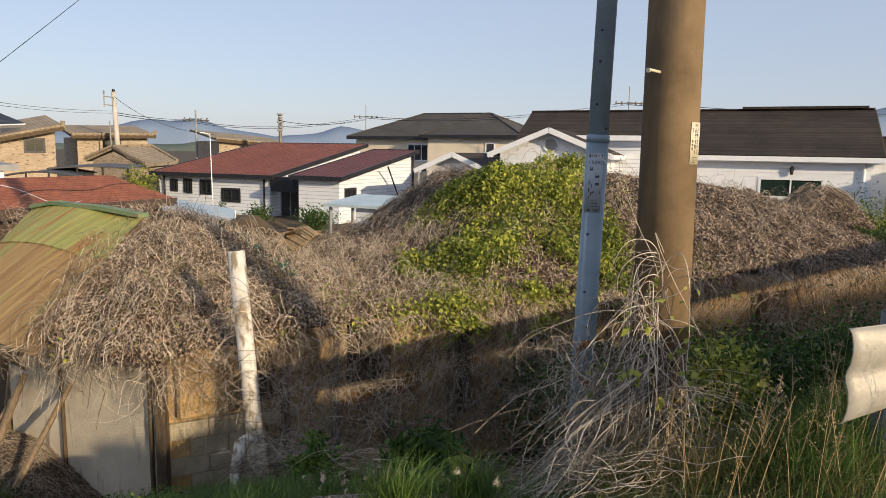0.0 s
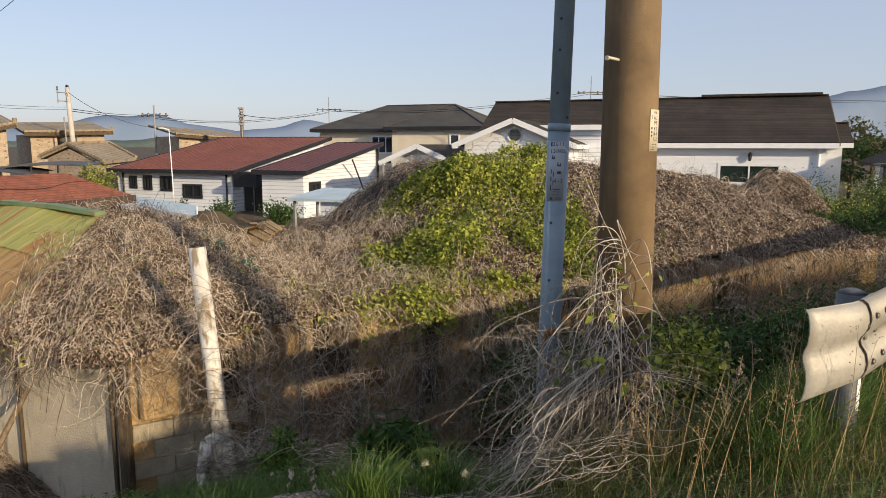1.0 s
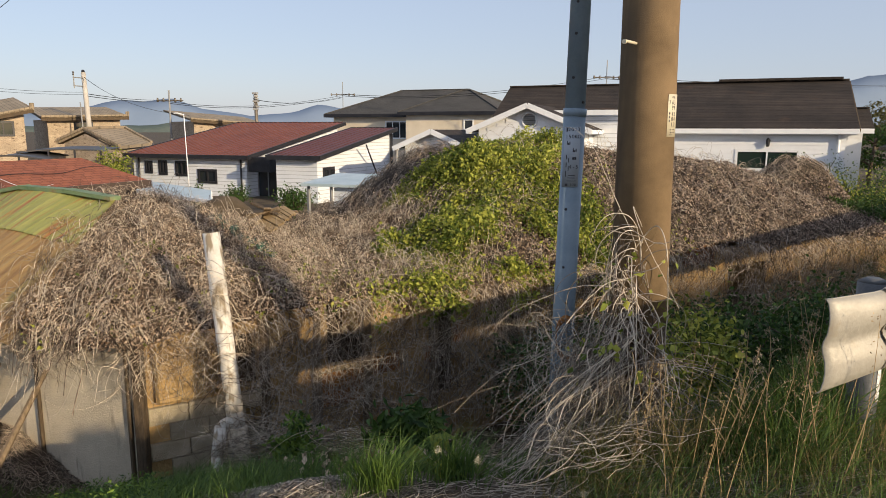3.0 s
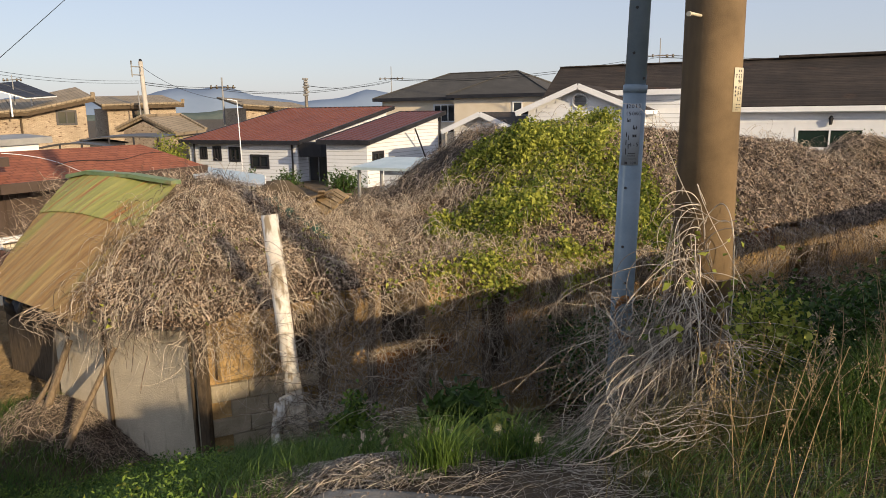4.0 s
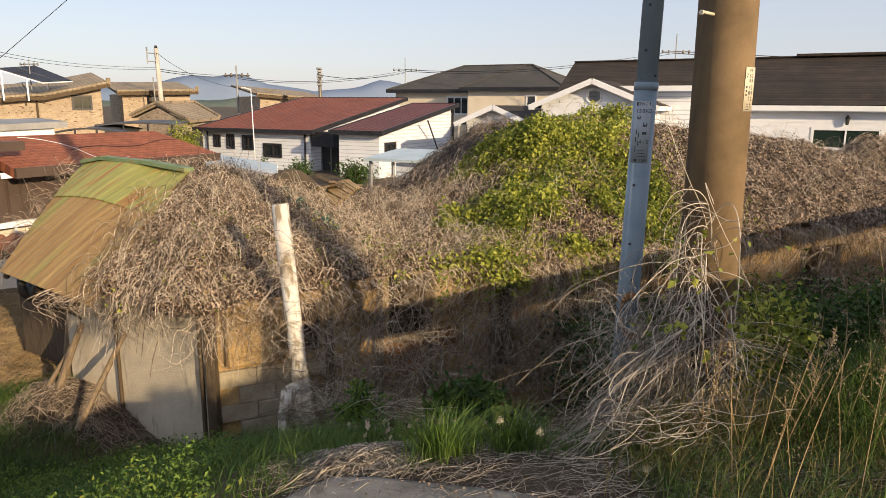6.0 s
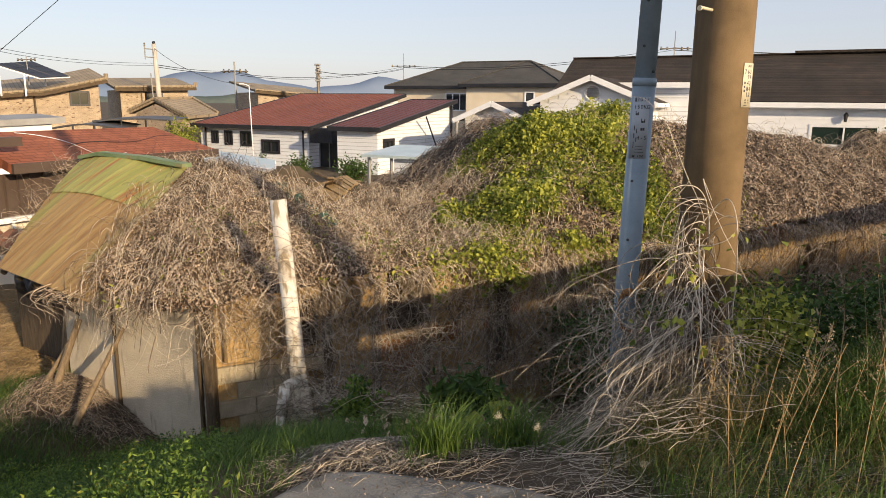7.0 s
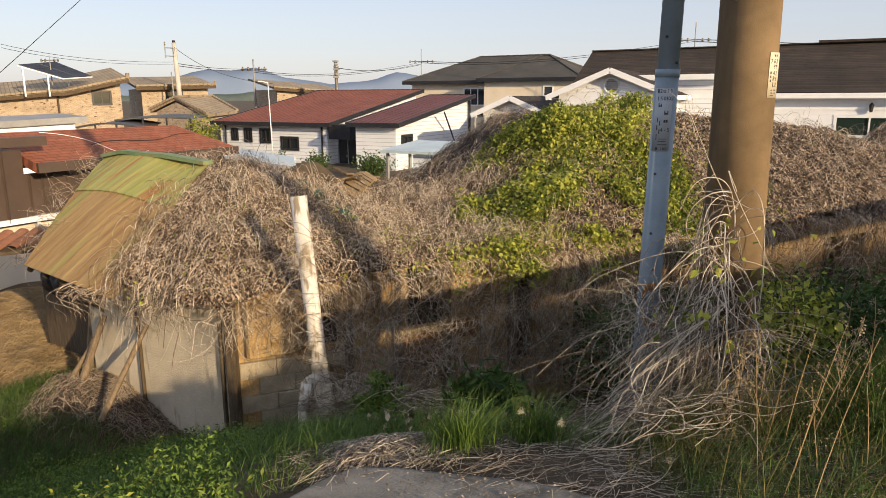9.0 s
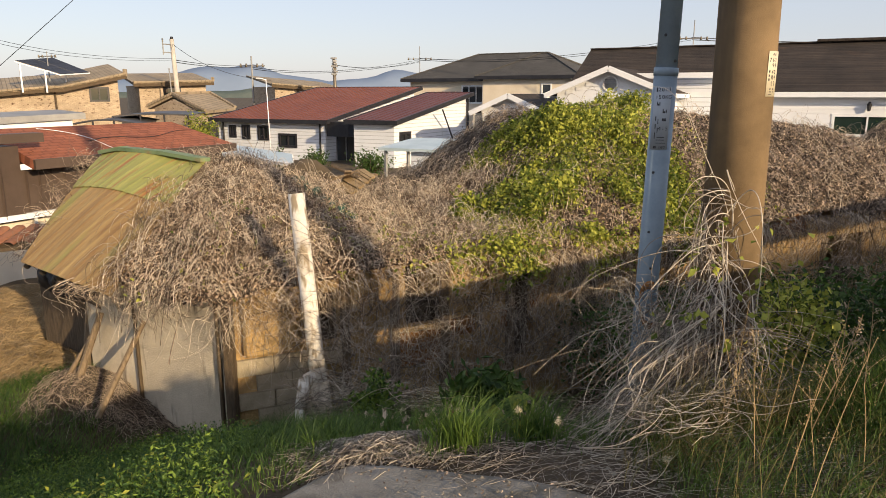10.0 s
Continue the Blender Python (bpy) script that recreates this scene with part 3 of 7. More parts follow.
part("downpipe", rod(q + Vector((0, 0, -1.5)), q + Vector((0, 0, 1.2)), .09), M["black"], hb)
part("brace", rod(cb + B * 4.2 + E * .9 + Vector((0, 0, .55)), cb + B * 7.2 + E * .12 + Vector((0, 0, -1.6)), .05), M["black"], hb)
# glazed entrance between the two wings
ent = empty("entrance_porch", "glazed entrance with a black canopy between the wings", "porch")
pe = ca + B * .35 + E * .12
strip(pe + Vector((0, 0, -.65)) + E * .1, pe + E * 1.75 + Vector((0, 0, -.65)), 1.0, 0.9, M["black"], "canopy", ent)
for k in range(2):
    a = pe + E * (.15 + k * .75) + B * .45
    part("sliding_door", box(0, 0, -2.65, .72, .04, -1.05, .01, None, Matrix(((E.x, B.x, 0, a.x), (E.y, B.y, 0, a.y), (0, 0, 1, 0), (0, 0, 0, 1)))), M["glass"], ent)
    part("door_frame", rod(a + Vector((0, 0, -2.7)) - B * .04, a + Vector((0, 0, -1.0)) - B * .04, .04, None, 4), M["greymetal"], ent)


def hip_roof(name, parent, x0, y0, x1, y1, z, rise, over, material, origin, ridge_inset=None):
    """Hip roof slabs over a rectangle in the village grid at origin."""
    o = Vector(origin)
    P = lambda a, b, c: o + E * a + B * b + Vector((0, 0, c))
    x0, y0, x1, y1 = x0 - over, y0 - over, x1 + over, y1 + over
    ins = (y1 - y0) / 2 if ridge_inset is None else ridge_inset
    ym = (y0 + y1) / 2
    r0, r1 = P(x0 + ins, ym, z + rise), P(x1 - ins, ym, z + rise)
    c = [P(x0, y0, z), P(x1, y0, z), P(x1, y1, z), P(x0, y1, z)]
    for poly in ((c[0], c[1], r1, r0), (c[1], c[2], r1), (c[2], c[3], r0, r1), (c[3], c[0], r0)):
        ax = (poly[1] - poly[0]).normalized()
        nz = ax.cross(poly[2] - poly[0]).normalized()
        ay = nz.cross(ax)
        local_slab("roof", poly[0], ax, ay, [((q - poly[0]).dot(ax), (q - poly[0]).dot(ay)) for q in poly], 0.12, material, parent)
    for i in range(4):
        strip(c[i], c[(i + 1) % 4], .12, .28, M["black"], "fascia", parent, (0, 0, -.12))
    for a, b in ((c[0], r0), (c[3], r0), (c[1], r1), (c[2], r1), (r0, r1)):
        strip(a, b, .22, .07, M["grey_sh"] if material == M["grey_sh"] else material, "ridge_cap", parent, (0, 0, .02))


# two-storey cream house
hc = empty("house", "two-storey cream stucco house with grey hip roofs", "house")
oc = Vector((-2.8, 63.0, 0))
Q = lambda a, b: oc + E * a + B * b
wc = [(5.1, .75, 7.1, 2.2)]
part("wall", wall_panel(Q(0, 0), Q(7.6, 0), GROUND, [(0, 2.85), (20, 2.85)], wc, .25, B), M["cream"], hc)
window(hc, Q(0, 0), E, -B, *wc[0], M["trim_white"], 2, .08)
part("wall", wall_panel(Q(0, .25), Q(0, 9), GROUND, [(0, 2.85), (20, 2.85)], [], .25, E), M["cream"], hc)
wc2 = [(1.2, -.6, 2.0, .3), (5.1, 1.5, 5.9, 2.3)]
part("wall", wall_panel(Q(7.6, -1.2), Q(15.5, -1.2), GROUND, [(0, 2.85), (20, 2.85)], wc2, .25, B), M["cream"], hc)
for o in wc2:
    window(hc, Q(7.6, -1.2), E, -B, *o, M["trim_white"], 0, .07)
part("wall", wall_panel(Q(7.6, -.95), Q(7.6, 0), GROUND, [(0, 2.85), (20, 2.85)], [], .25, E), M["cream"], hc)
part("wall", wall_panel(Q(15.5, -.95), Q(15.5, 9), GROUND, [(0, 2.85), (20, 2.85)], [], .25, -E), M["cream"], hc)
part("wall", wall_panel(Q(0, 9), Q(15.5, 9), GROUND, [(0, 2.85), (20, 2.85)], [], .25, -B), M["cream"], hc)
hip_roof("roof", hc, 0, 0, 15.5, 9, 2.8, 2.2, .6, M["grey_sh"], oc)
hip_roof("roof", hc, 7.6, -1.2, 15.5, 6, 2.92, 1.9, .5, M["grey_sh"], oc)
part("downpipe", rod(Q(7.35, -.15) + Vector((0, 0, -2.6)), Q(7.35, -.15) + Vector((0, 0, 2.7)), .09), M["black"], hc)
part("wall", wall_panel(Q(16, 3), Q(20.5, 3), GROUND, [(0, 2.6), (20, 2.6)], [], .25, B), M["cream"], hc)
hip_roof("roof", hc, 15.8, 3, 20.5, 9, 2.7, 1.6, .5, M["grey_sh"], oc)
for a, b, z in ((7.9, -2.1, -.2), (13.6, -2.3, 1.3)):
    local_slab("lean_to_roof", Q(a, b) + Vector((0, 0, z)), E, Vector((B.x, B.y, .45)), [(0, 0), (3.2, 0), (3.2, 1.6), (0, 1.6)], .12, M["grey_sh"], hc)


def siding(parent, p0, d, out, ln, z0, topf, openings, pitch=0.21):
    """Lapped boards, each a piece of its own, cut round the openings."""
    d, out = Vector(d), Vector(out)
    z = z0
    while z < max(t for _, t in topf):
        zt = z + pitch
        spans = [(0.0, ln)]
        ts, tz = [t for t, _ in topf], [q for _, q in topf]
        good = [a for a in np.linspace(0, ln, 200) if np.interp(a, ts, tz) >= zt - .02]
        if not good:
            break
        spans = [(min(good), max(good))]
        for o in openings:
            if o[1] < zt and o[3] > z:
                nsp = []
                for a, b in spans:
                    if o[2] <= a or o[0] >= b:
                        nsp.append((a, b))
                    else:
                        if o[0] - a > .05:
                            nsp.append((a, o[0]))
                        if b - o[2] > .05:
                            nsp.append((o[2], b))
                spans = nsp
        for a, b in spans:
            bm = bmesh.new()
            q = [p0 + d * a, p0 + d * b]
            v = [bm.verts.new(p + out * o2 + Vector((0, 0, zz))) for p in q for o2, zz in ((.004, z), (.030, z), (.012, zt), (.004, zt))]
            bm.faces.new((v[1], v[5], v[6], v[2]))
            bm.faces.new((v[0], v[4], v[5], v[1]))
            bm.faces.new((v[2], v[6], v[7], v[3]))
            bm.faces.new((v[0], v[1], v[2], v[3]))
            bm.faces.new((v[7], v[6], v[5], v[4]))
            part("siding_board", bm, M["board"], parent)
        z = zt


def gable_roof(parent, r0, r1, e0, e1, f0, f1, material):
    """Two slopes: ridge r0-r1, near eave e0-e1, far eave f0-f1."""
    for a, b, c, d in ((e0, e1, r1, r0), (f1, f0, r0, r1)):
        ax = (b - a).normalized()
        nz = ax.cross(c - a).normalized()
        ay = nz.cross(ax)
        local_slab("roof", a, ax, ay, [((q - a).dot(ax), (q - a).dot(ay)) for q in (a, b, c, d)], .14, material, parent)
    strip(r0, r1, .3, .06, material, "ridge_cap", parent, (0, 0, .03))


# white house with the brown shingle roof
hw = empty("house", "white clapboard house with a dark brown shingle roof", "house")
er, lr = Vector((22.45, 30.0, 1.62)), 18.0
el = er - E * lr
rr, rl = er + B * 4.6 + Vector((0, 0, 2.43)), el + B * 4.6 + Vector((0, 0, 2.43))
gable_roof(hw, rl, rr, el, er, el + B * 9.2, er + B * 9.2, M["brown_sh"])
pr = er - E * .45 + B * .5
pl = pr - E * 17
pr.z = pl.z = 0
LW = 17.0
ww = [(LW - 4.7, -.42, LW - 1.9, .55), (LW - 9.3, .1, LW - 8.3, .75)]
part("wall", wall_panel(pl, pr, GROUND, [(0, 1.5), (LW, 1.5)], ww, .2, B), M["trim_white"], hw)
siding(hw, pl, E, -B, LW, -1.3, [(0, 1.45), (LW, 1.45)], ww)
window(hw, pl, E, -B, *ww[0], M["trim_white"], 1, .09, M["greenglass"])
window(hw, pl, E, -B, *ww[1], M["trim_white"], 0, .07)
part("wall", wall_panel(pr + B * .2, pr + B * 8.2, GROUND, [(0, 1.5), (4.0, 3.9), (8.0, 1.5)], [], .2, -E), M["trim_white"], hw)
part("wall", wall_panel(pl + B * .2, pl + B * 8.2, GROUND, [(0, 1.5), (4.0, 3.9), (8.0, 1.5)], [], .2, E), M["trim_white"], hw)
strip(el, er, .12, .24, M["trim_white"], "gutter", hw, (0, 0, -.16))
strip(el + B * .3, er + B * .3, .5, .06, M["trim_white"], "soffit", hw, (0, 0, -.30))
strip(er, rr, .10, .16, M["darkwood"], "barge_board", hw, (0, 0, -.12))
strip(rr - E * 6.2, rr - E * .3, .5, .12, M["brown_sh"], "ridge_vent", hw, (0, 0, .1))
q = pr - E * .3 - B * .12
part("downpipe", rod(q + Vector((0, 0, -1.6)), q + Vector((0, 0, 1.3)), .07), M["trim_white"], hw)
strip(pr + Vector((0, 0, GROUND)), pr + Vector((0, 0, 1.4)), .22, .22, M["trim_white"], "corner_board", hw)
wl = empty("wall_lamp")
wl.parent = hw
q = pr - E * 3.3 - B * .16
part("lantern_cage", rod(q + Vector((0, 0, .72)), q + Vector((0, 0, 1.0)), .07, .11, 6), M["black"], wl)
part("lantern_cap", rod(q + Vector((0, 0, 1.0)), q + Vector((0, 0, 1.15)), .14, .03, 6), M["black"], wl)
part("bracket", rod(q + Vector((0, 0, .9)), q + B * .15 + Vector((0, 0, .9)), .025, None, 6), M["black"], wl)
# rear wing seen past the gable end
r2 = er + B * 3.2 + E * 1.1 + Vector((0, 0, 0.02))
gable_roof(hw, r2 - E * 3 + B * 2 + Vector((0, 0, 1.0)), r2 + B * 2 + Vector((0, 0, 1.0)), r2 - E * 3, r2, r2 - E * 3 + B * 4, r2 + B * 4, M["brown_sh"])
strip(r2 - E * 3, r2, .12, .24, M["trim_white"], "gutter", hw, (0, 0, -.16))
part("wall", wall_panel(r2 - E * 1.6 + B * .5, r2 - E * .4 + B * .5, GROUND, [(0, 1.4), (3, 1.4)], [], .2, B), M["board"], hw)
# upper eave of the set-back porch side
q0 = pl + E * 1.0 - B * .9
strip(q0 + Vector((0, 0, 2.38)), q0 + E * 6.8 + Vector((0, 0, 2.38)), .3, .26, M["trim_white"], "eave_board", hw)
part("wall", wall_panel(q0 + B * .35, q0 + E * 6.6 + B * .35, GROUND, [(0, 2.3), (9, 2.3)], [], .2, B), M["white"], hw)


def front_gable(label, centre, half, z_eave, z_apex, depth, vent):
    """A wing with its gable end to the front."""
    h = empty("house", label, "house")
    c = Vector((centre[0], centre[1], 0))
    l, r = c - E * half, c + E * half
    top = [(0, z_eave), (half, z_apex), (2 * half, z_eave)]
    ov = [(half - .32, z_apex - .95, half + .32, z_apex - .35)] if vent else []
    part("wall", wall_panel(l, r, GROUND, top, ov, .2, B), M["trim_white"], h)
    siding(h, l, E, -B, 2 * half, z_eave - 1.3, [(0, z_eave - .1), (half, z_apex - .1), (2 * half, z_eave - .1)], ov, .2)
    part("wall", wall_panel(l + B * .2, l + B * depth, GROUND, [(0, z_eave), (depth, z_eave)], [], .2, E), M["white"], h)
    part("wall", wall_panel(r + B * .2, r + B * depth, GROUND, [(0, z_eave), (depth, z_eave)], [], .2, -E), M["white"], h)
    k = (z_apex - z_eave) / half
    ov2 = .5
    A = c - B * .45 + Vector((0, 0, z_apex + .15))
    lo = l - E * ov2 - B * .45 + Vector((0, 0, z_eave + .15 - k * ov2))
    ro = r + E * ov2 - B * .45 + Vector((0, 0, z_eave + .15 - k * ov2))
    for e in (lo, ro):
        a, b = e, e + B * (depth + .45)
        a2, b2 = A, A + B * (depth + .45)
        pts = (a, b, b2, a2) if e is ro else (b, a, a2, b2)
        ax = (pts[1] - pts[0]).normalized()
        nz = ax.cross(pts[2] - pts[0]).normalized()
        ay = nz.cross(ax)
        local_slab("roof", pts[0], ax, ay, [((q - pts[0]).dot(ax), (q - pts[0]).dot(ay)) for q in pts], .12, M["brown_sh"], h)
        strip(a, a2, .08, .26, M["trim_white"], "barge_board", h, tuple(-B * .05 + Vector((0, 0, -.1))))
        strip(a, b, .1, .2, M["trim_white"], "gutter", h, (0, 0, -.1))
    if vent:
        v = empty("gable_vent")
        v.parent = h
        q = c + Vector((0, 0, z_apex - .65))
        bm = bmesh.new()
        for i in range(20):
            a0, a1 = 2 * math.pi * i / 20, 2 * math.pi * (i + 1) / 20
            rod(q - B * .05 + E * math.cos(a0) * .36 + Vector((0, 0, math.sin(a0) * .36)), q - B * .05 + E * math.cos(a1) * .36 + Vector((0, 0, math.sin(a1) * .36)), .045, None, 5, bm)
        part("vent_ring", bm, M["trim_white"], v)
        for i in range(6):
            zz = -.25 + i * .1
            hw_ = math.sqrt(.33 ** 2 - zz ** 2)
            strip(q - E * hw_ + Vector((0, 0, zz)), q + E * hw_ + Vector((0, 0, zz)), .06, .03, M["trim_white"], "slat", v)
    return h


front_gable("white clapboard wing with a round vent in its gable", (8.1, 34.4), 2.65, 1.55, 2.62, 5, True)
hs = front_gable("small white gabled outbuilding with an open timber truss", (3.7, 38.0), 1.75, .62, 1.35, 6, False)
for a in (-1.75, -1.2):
    q = Vector((3.7, 38, 0)) + E * (a - .35) - B * .3
    part("porch_post", rod(q + Vector((0, 0, GROUND)), q + Vector((0, 0, .5)), .07, None, 6), M["greymetal"], hs)

# open shelter with a pale blue flat roof
sh = empty("garden_shelter", "small shelter with a pale blue flat roof and metal posts", "shelter")
so = Vector((-2.05, 25.6, 0))
S = lambda a, b, z: so + E * a + B * b + Vector((0, 0, z))
part("roof", prism([S(-.2, -.2, -.42), S(2.45, -.2, -.42), S(2.45, 2.4, -.2), S(-.2, 2.4, -.2)], .1), M["blue_roof"], sh)
for a, b in ((0, 0), (.95, 0), (2.2, 0), (2.2, 2.1), (0, 2.1)):
    part("post", rod(S(a, b, GROUND), S(a, b, -.5), .06, None, 4), M["greymetal"], sh)
part("side_panel", prism([S(1.05, .02, GROUND), S(2.15, .02, GROUND), S(2.15, .02, -.55), S(1.05, .02, -.55)], Vector(B * .04)), M["white"], sh)
part("side_panel", prism([S(2.22, 0, GROUND), S(2.22, 2.1, GROUND), S(2.22, 2.1, -.4), S(2.22, 0, -.55)], Vector(-E * .04)), M["trim_white"], sh)
part("back_panel", prism([S(0, 2.1, GROUND), S(2.2, 2.1, GROUND), S(2.2, 2.1, -.45), S(0, 2.1, -.45)], Vector(B * .04)), M["greymetal"], sh)

# brown clad house with the red shingle roof
hr = empty("house", "brown metal clad house with a red shingle roof", "house")
f0 = Vector((-10.9, 11.3, .05))
f1 = Vector((-6.0, 20.45, .05))
U2 = (f1 - f0).normalized()
UP = Vector((-E.x, -E.y, .33)).normalized()
k0 = 4.4
ro = f0 + U2 * k0
rl_ = (f1 - ro).length
local_slab("roof", ro, U2, UP, [(0, 0), (rl_, 0), (rl_ - .6, 2.0), (0, 2.0)], .2, M["red"], hr)
local_slab("roof", ro + UP * 2.0, U2, Vector((-E.x, -E.y, -.33)), [(0, 0), (rl_ - .6, 0), (rl_ - .6, 3.0), (0, 3.0)], .2, M["red"], hr)
strip(ro, f1, .08, .22, M["brownmetal"], "fascia", hr, (0, 0, -.08))
a, b_ = f0 - E * .55, f1 - E * .55
part("wall", wall_panel(a, b_, -1.3, [(0, -.2), (20, -.2)], [], .2, -E), M["brownmetal"], hr)
part("wall", wall_panel(b_ - U2 * .2, b_ - U2 * .2 - E * 4, GROUND, [(0, -.2), (2, .4), (4, .4)], [], .2, -U2), M["brownmetal"], hr)
n = int((b_ - a).length / .3)
for i in range(n):
    q = a + U2 * (i * .3) + E * .02
    part("panel_rib", box(-.02, -.02, -1.28, .02, .02, -.2, 0, None, Matrix.Translation((q.x, q.y, 0))), M["brownmetal"], hr)
strip(a + E * .06 + Vector((0, 0, -1.24)), b_ + E * .06 + Vector((0, 0, -1.24)), .16, .12, M["trim_white"], "sill_band", hr)
part("wall", wall_panel(a - E * .1, b_ - E * .1, GROUND, [(0, -1.3), (20, -1.3)], [], .2, -E), M["cream"], hr)
for i in range(5):
    q = a + U2 * (4.6 + i * .62) + E * .0
    part("mullion", rod(q + Vector((0, 0, -1.75)), q + Vector((0, 0, -1.3)), .045, None, 4), M["trim_white"], hr)
# flat-capped bay in front
c0 = f0 - E * .45 + U2 * .0
part("bay_wall", wall_panel(c0, c0 + U2 * 4.35, -1.2, [(0, .36), (9, .36)], [], 3.0, -E), M["brownmetal"], hr)
for i in range(14):
    q = c0 + U2 * (i * .3) + E * .02
    part("panel_rib", box(-.02, -.02, -1.2, .02, .02, .36, 0, None, Matrix.Translation((q.x, q.y, 0))), M["brownmetal"], hr)
strip(c0 + Vector((0, 0, .48)), c0 + U2 * 4.85 + Vector((0, 0, .48)), .35, .2, M["brownmetal"], "cap", hr)


# brick houses across the lane
E2, B2 = Vector((.85, .53, 0)).normalized(), Vector((-.53, .85, 0)).normalized()


def brick_house(label, px, py, ln, dp, tops, wins):
    """A brick house; tops is the line of its front wall's top, which its tile roof follows."""
    h = empty("house", label, "house")
    o = Vector((px, py, 0))
    part("wall", wall_panel(o, o + E2 * ln, GROUND, tops, wins, .25, B2), M["brick"], h)
    part("wall", wall_panel(o + E2 * ln + B2 * .25, o + E2 * ln + B2 * dp, GROUND, [(0, tops[-1][1]), (dp, tops[-1][1])], [], .25, -E2), M["brick"], h)
    part("wall", wall_panel(o + B2 * .25, o + B2 * dp, GROUND, [(0, tops[0][1]), (dp, tops[0][1])], [], .25, E2), M["brick"], h)
    for w in wins:
        window(h, o, E2, -B2, *w, M["black"], 1, .1, M["greenglass"])
    for i, ((a0, z0), (a1, z1)) in enumerate(zip(tops[:-1], tops[1:])):
        sl = Vector((E2.x * (a1 - a0), E2.y * (a1 - a0), z1 - z0))
        L2 = sl.length
        sl.normalize()
        q = o + E2 * a0 - B2 * .6 + Vector((0, 0, z0 + .2))
        if i == 0:
            q, L2 = q - sl * .5, L2 + .5
        if i == len(tops) - 2:
            L2 += .6
        local_slab("roof", q, sl, Vector((B2.x, B2.y, .12)), [(0, 0), (L2, 0), (L2, dp + 1.0), (0, dp + 1.0)], .2, M["tan_tile"], h)
        strip(q, q + sl * L2, .1, .24, M["darkwood"], "fascia", h, (0, 0, -.2))
        strip(q, q + sl * L2, .3, .14, M["tan_tile"], "ridge_tile", h, (0, 0, .06))
    strip(q + sl * (L2 - .1), q + sl * (L2 - .1) + B2 * (dp + 1), .3, .14, M["tan_tile"], "ridge_tile", h, (0, 0, .06))
    part("ridge_end", box(-.12, -.15, 0, .12, .15, .38, .03, None, Matrix.Translation(q + sl * (L2 - .1))), M["tan_tile"], h)
    return h


hb1 = brick_house("tan brick house with a wavy tile roof and solar panels", -34.0, 48.8, 10.9, 8, [(0, 1.15), (6.2, 1.75), (7.0, 1.75), (10.9, 2.65)], [(8.9, .98, 10.2, 2.0)])
brick_house("tan brick house with a low tile roof", -26.0, 61.2, 5.6, 7, [(0, 2.25), (5.6, 2.4)], [(2.0, 1.1, 3.4, 2.05)])
brick_house("far brick house with a tan tile roof", -17.6, 75, 8.0, 8, [(0, 2.3), (8, 1.75)], [])
part("downpipe", rod(Vector((-34, 48.8, -.5)) + E2 * 6.6 - B2 * .15, Vector((-34, 48.8, 1.7)) + E2 * 6.6 - B2 * .15, .07), M["darkwood"], hb1)
# low house with a hipped tan roof
h3 = empty("house", "low brick house with a hipped tan tile roof", "house")
A3, R3, ER3, EL3, LL3 = Vector((-19.66, 52, 1.5)), Vector((-18.93, 58, 1.6)), Vector((-16.02, 55, .47)), Vector((-16.7, 50, .33)), Vector((-22, 53, .6))
for poly in ((EL3, ER3, R3, A3), (A3, R3, R3 + Vector((-4, 3, -1)), LL3)):
    part("roof", prism(poly, .2), M["tan_tile"], h3)
for p_, q_ in ((A3, EL3), (A3, LL3), (A3, R3), (R3, ER3)):
    strip(p_, q_, .22, .16, M["tan_tile"], "ridge_tile", h3, (0, 0, .06))
part("wall", wall_panel((LL3.x + .5, LL3.y + .1), (EL3.x - .3, EL3.y + .4), GROUND, [(0, .5), (2.2, 1.15), (5.2, .15)], [], .25, Vector((.2, 1, 0))), M["brick"], h3)
part("wall", wall_panel((EL3.x - .3, EL3.y + .6), (ER3.x - .3, ER3.y), GROUND, [(0, .1), (6, .2)], [], .25, Vector((-1, .1, 0))), M["brick"], h3)


# ---- the overgrown old house ----
LEFT_DIR = np.array([-0.84, 0.543])          # its left wall runs back from the corner
LEFT_IN = np.array([0.543, 0.84])
RU = [-3, 0.2, 0.9, 1.5, 2.16, 2.86, 3.72, 4.42, 4.95, 5.6, 6.6, 8.9, 11.4, 13.9, 16.3, 21, 30]
RZ = [0.44, 0.44, 0.42, 0.16, -0.06, -0.24, -0.12, 0.22, 0.62, 1.06, 1.12, 1.0, 0.76, 0.32, -0.2, -0.8, -1.2]


def roof_h(x, y):
    """Height of the litter-covered roof, and how far inside its outline a place lies."""
    x, y = np.asarray(x, float), np.asarray(y, float)
    rx, ry = x - CO[0], y - CO[1]
    u = rx * UU[0] + ry * UU[1]
    v = rx * VV[0] + ry * VV[1]
    dl = rx * LEFT_IN[0] + ry * LEFT_IN[1]
    ridge = np.interp(u, RU, RZ)
    eave = -0.62 + 0.24 * np.clip(u, 0, 3) / 3 - 0.25 * np.clip((u - 9) / 6, 0, 1)
    d = np.minimum(np.minimum(v, dl * 1.05) + 0.32, (6.0 - v) * 1.3)
    q = np.clip(d / 2.6, 0, 1)
    z = eave + (ridge - eave) * (1 - (1 - q) ** 1.7)
    z = z + 0.07 * fbm(x * 2.2, y * 2.2, 9) + 0.03 * fbm(x * 7, y * 7, 10)
    return z, d, u, v, dl


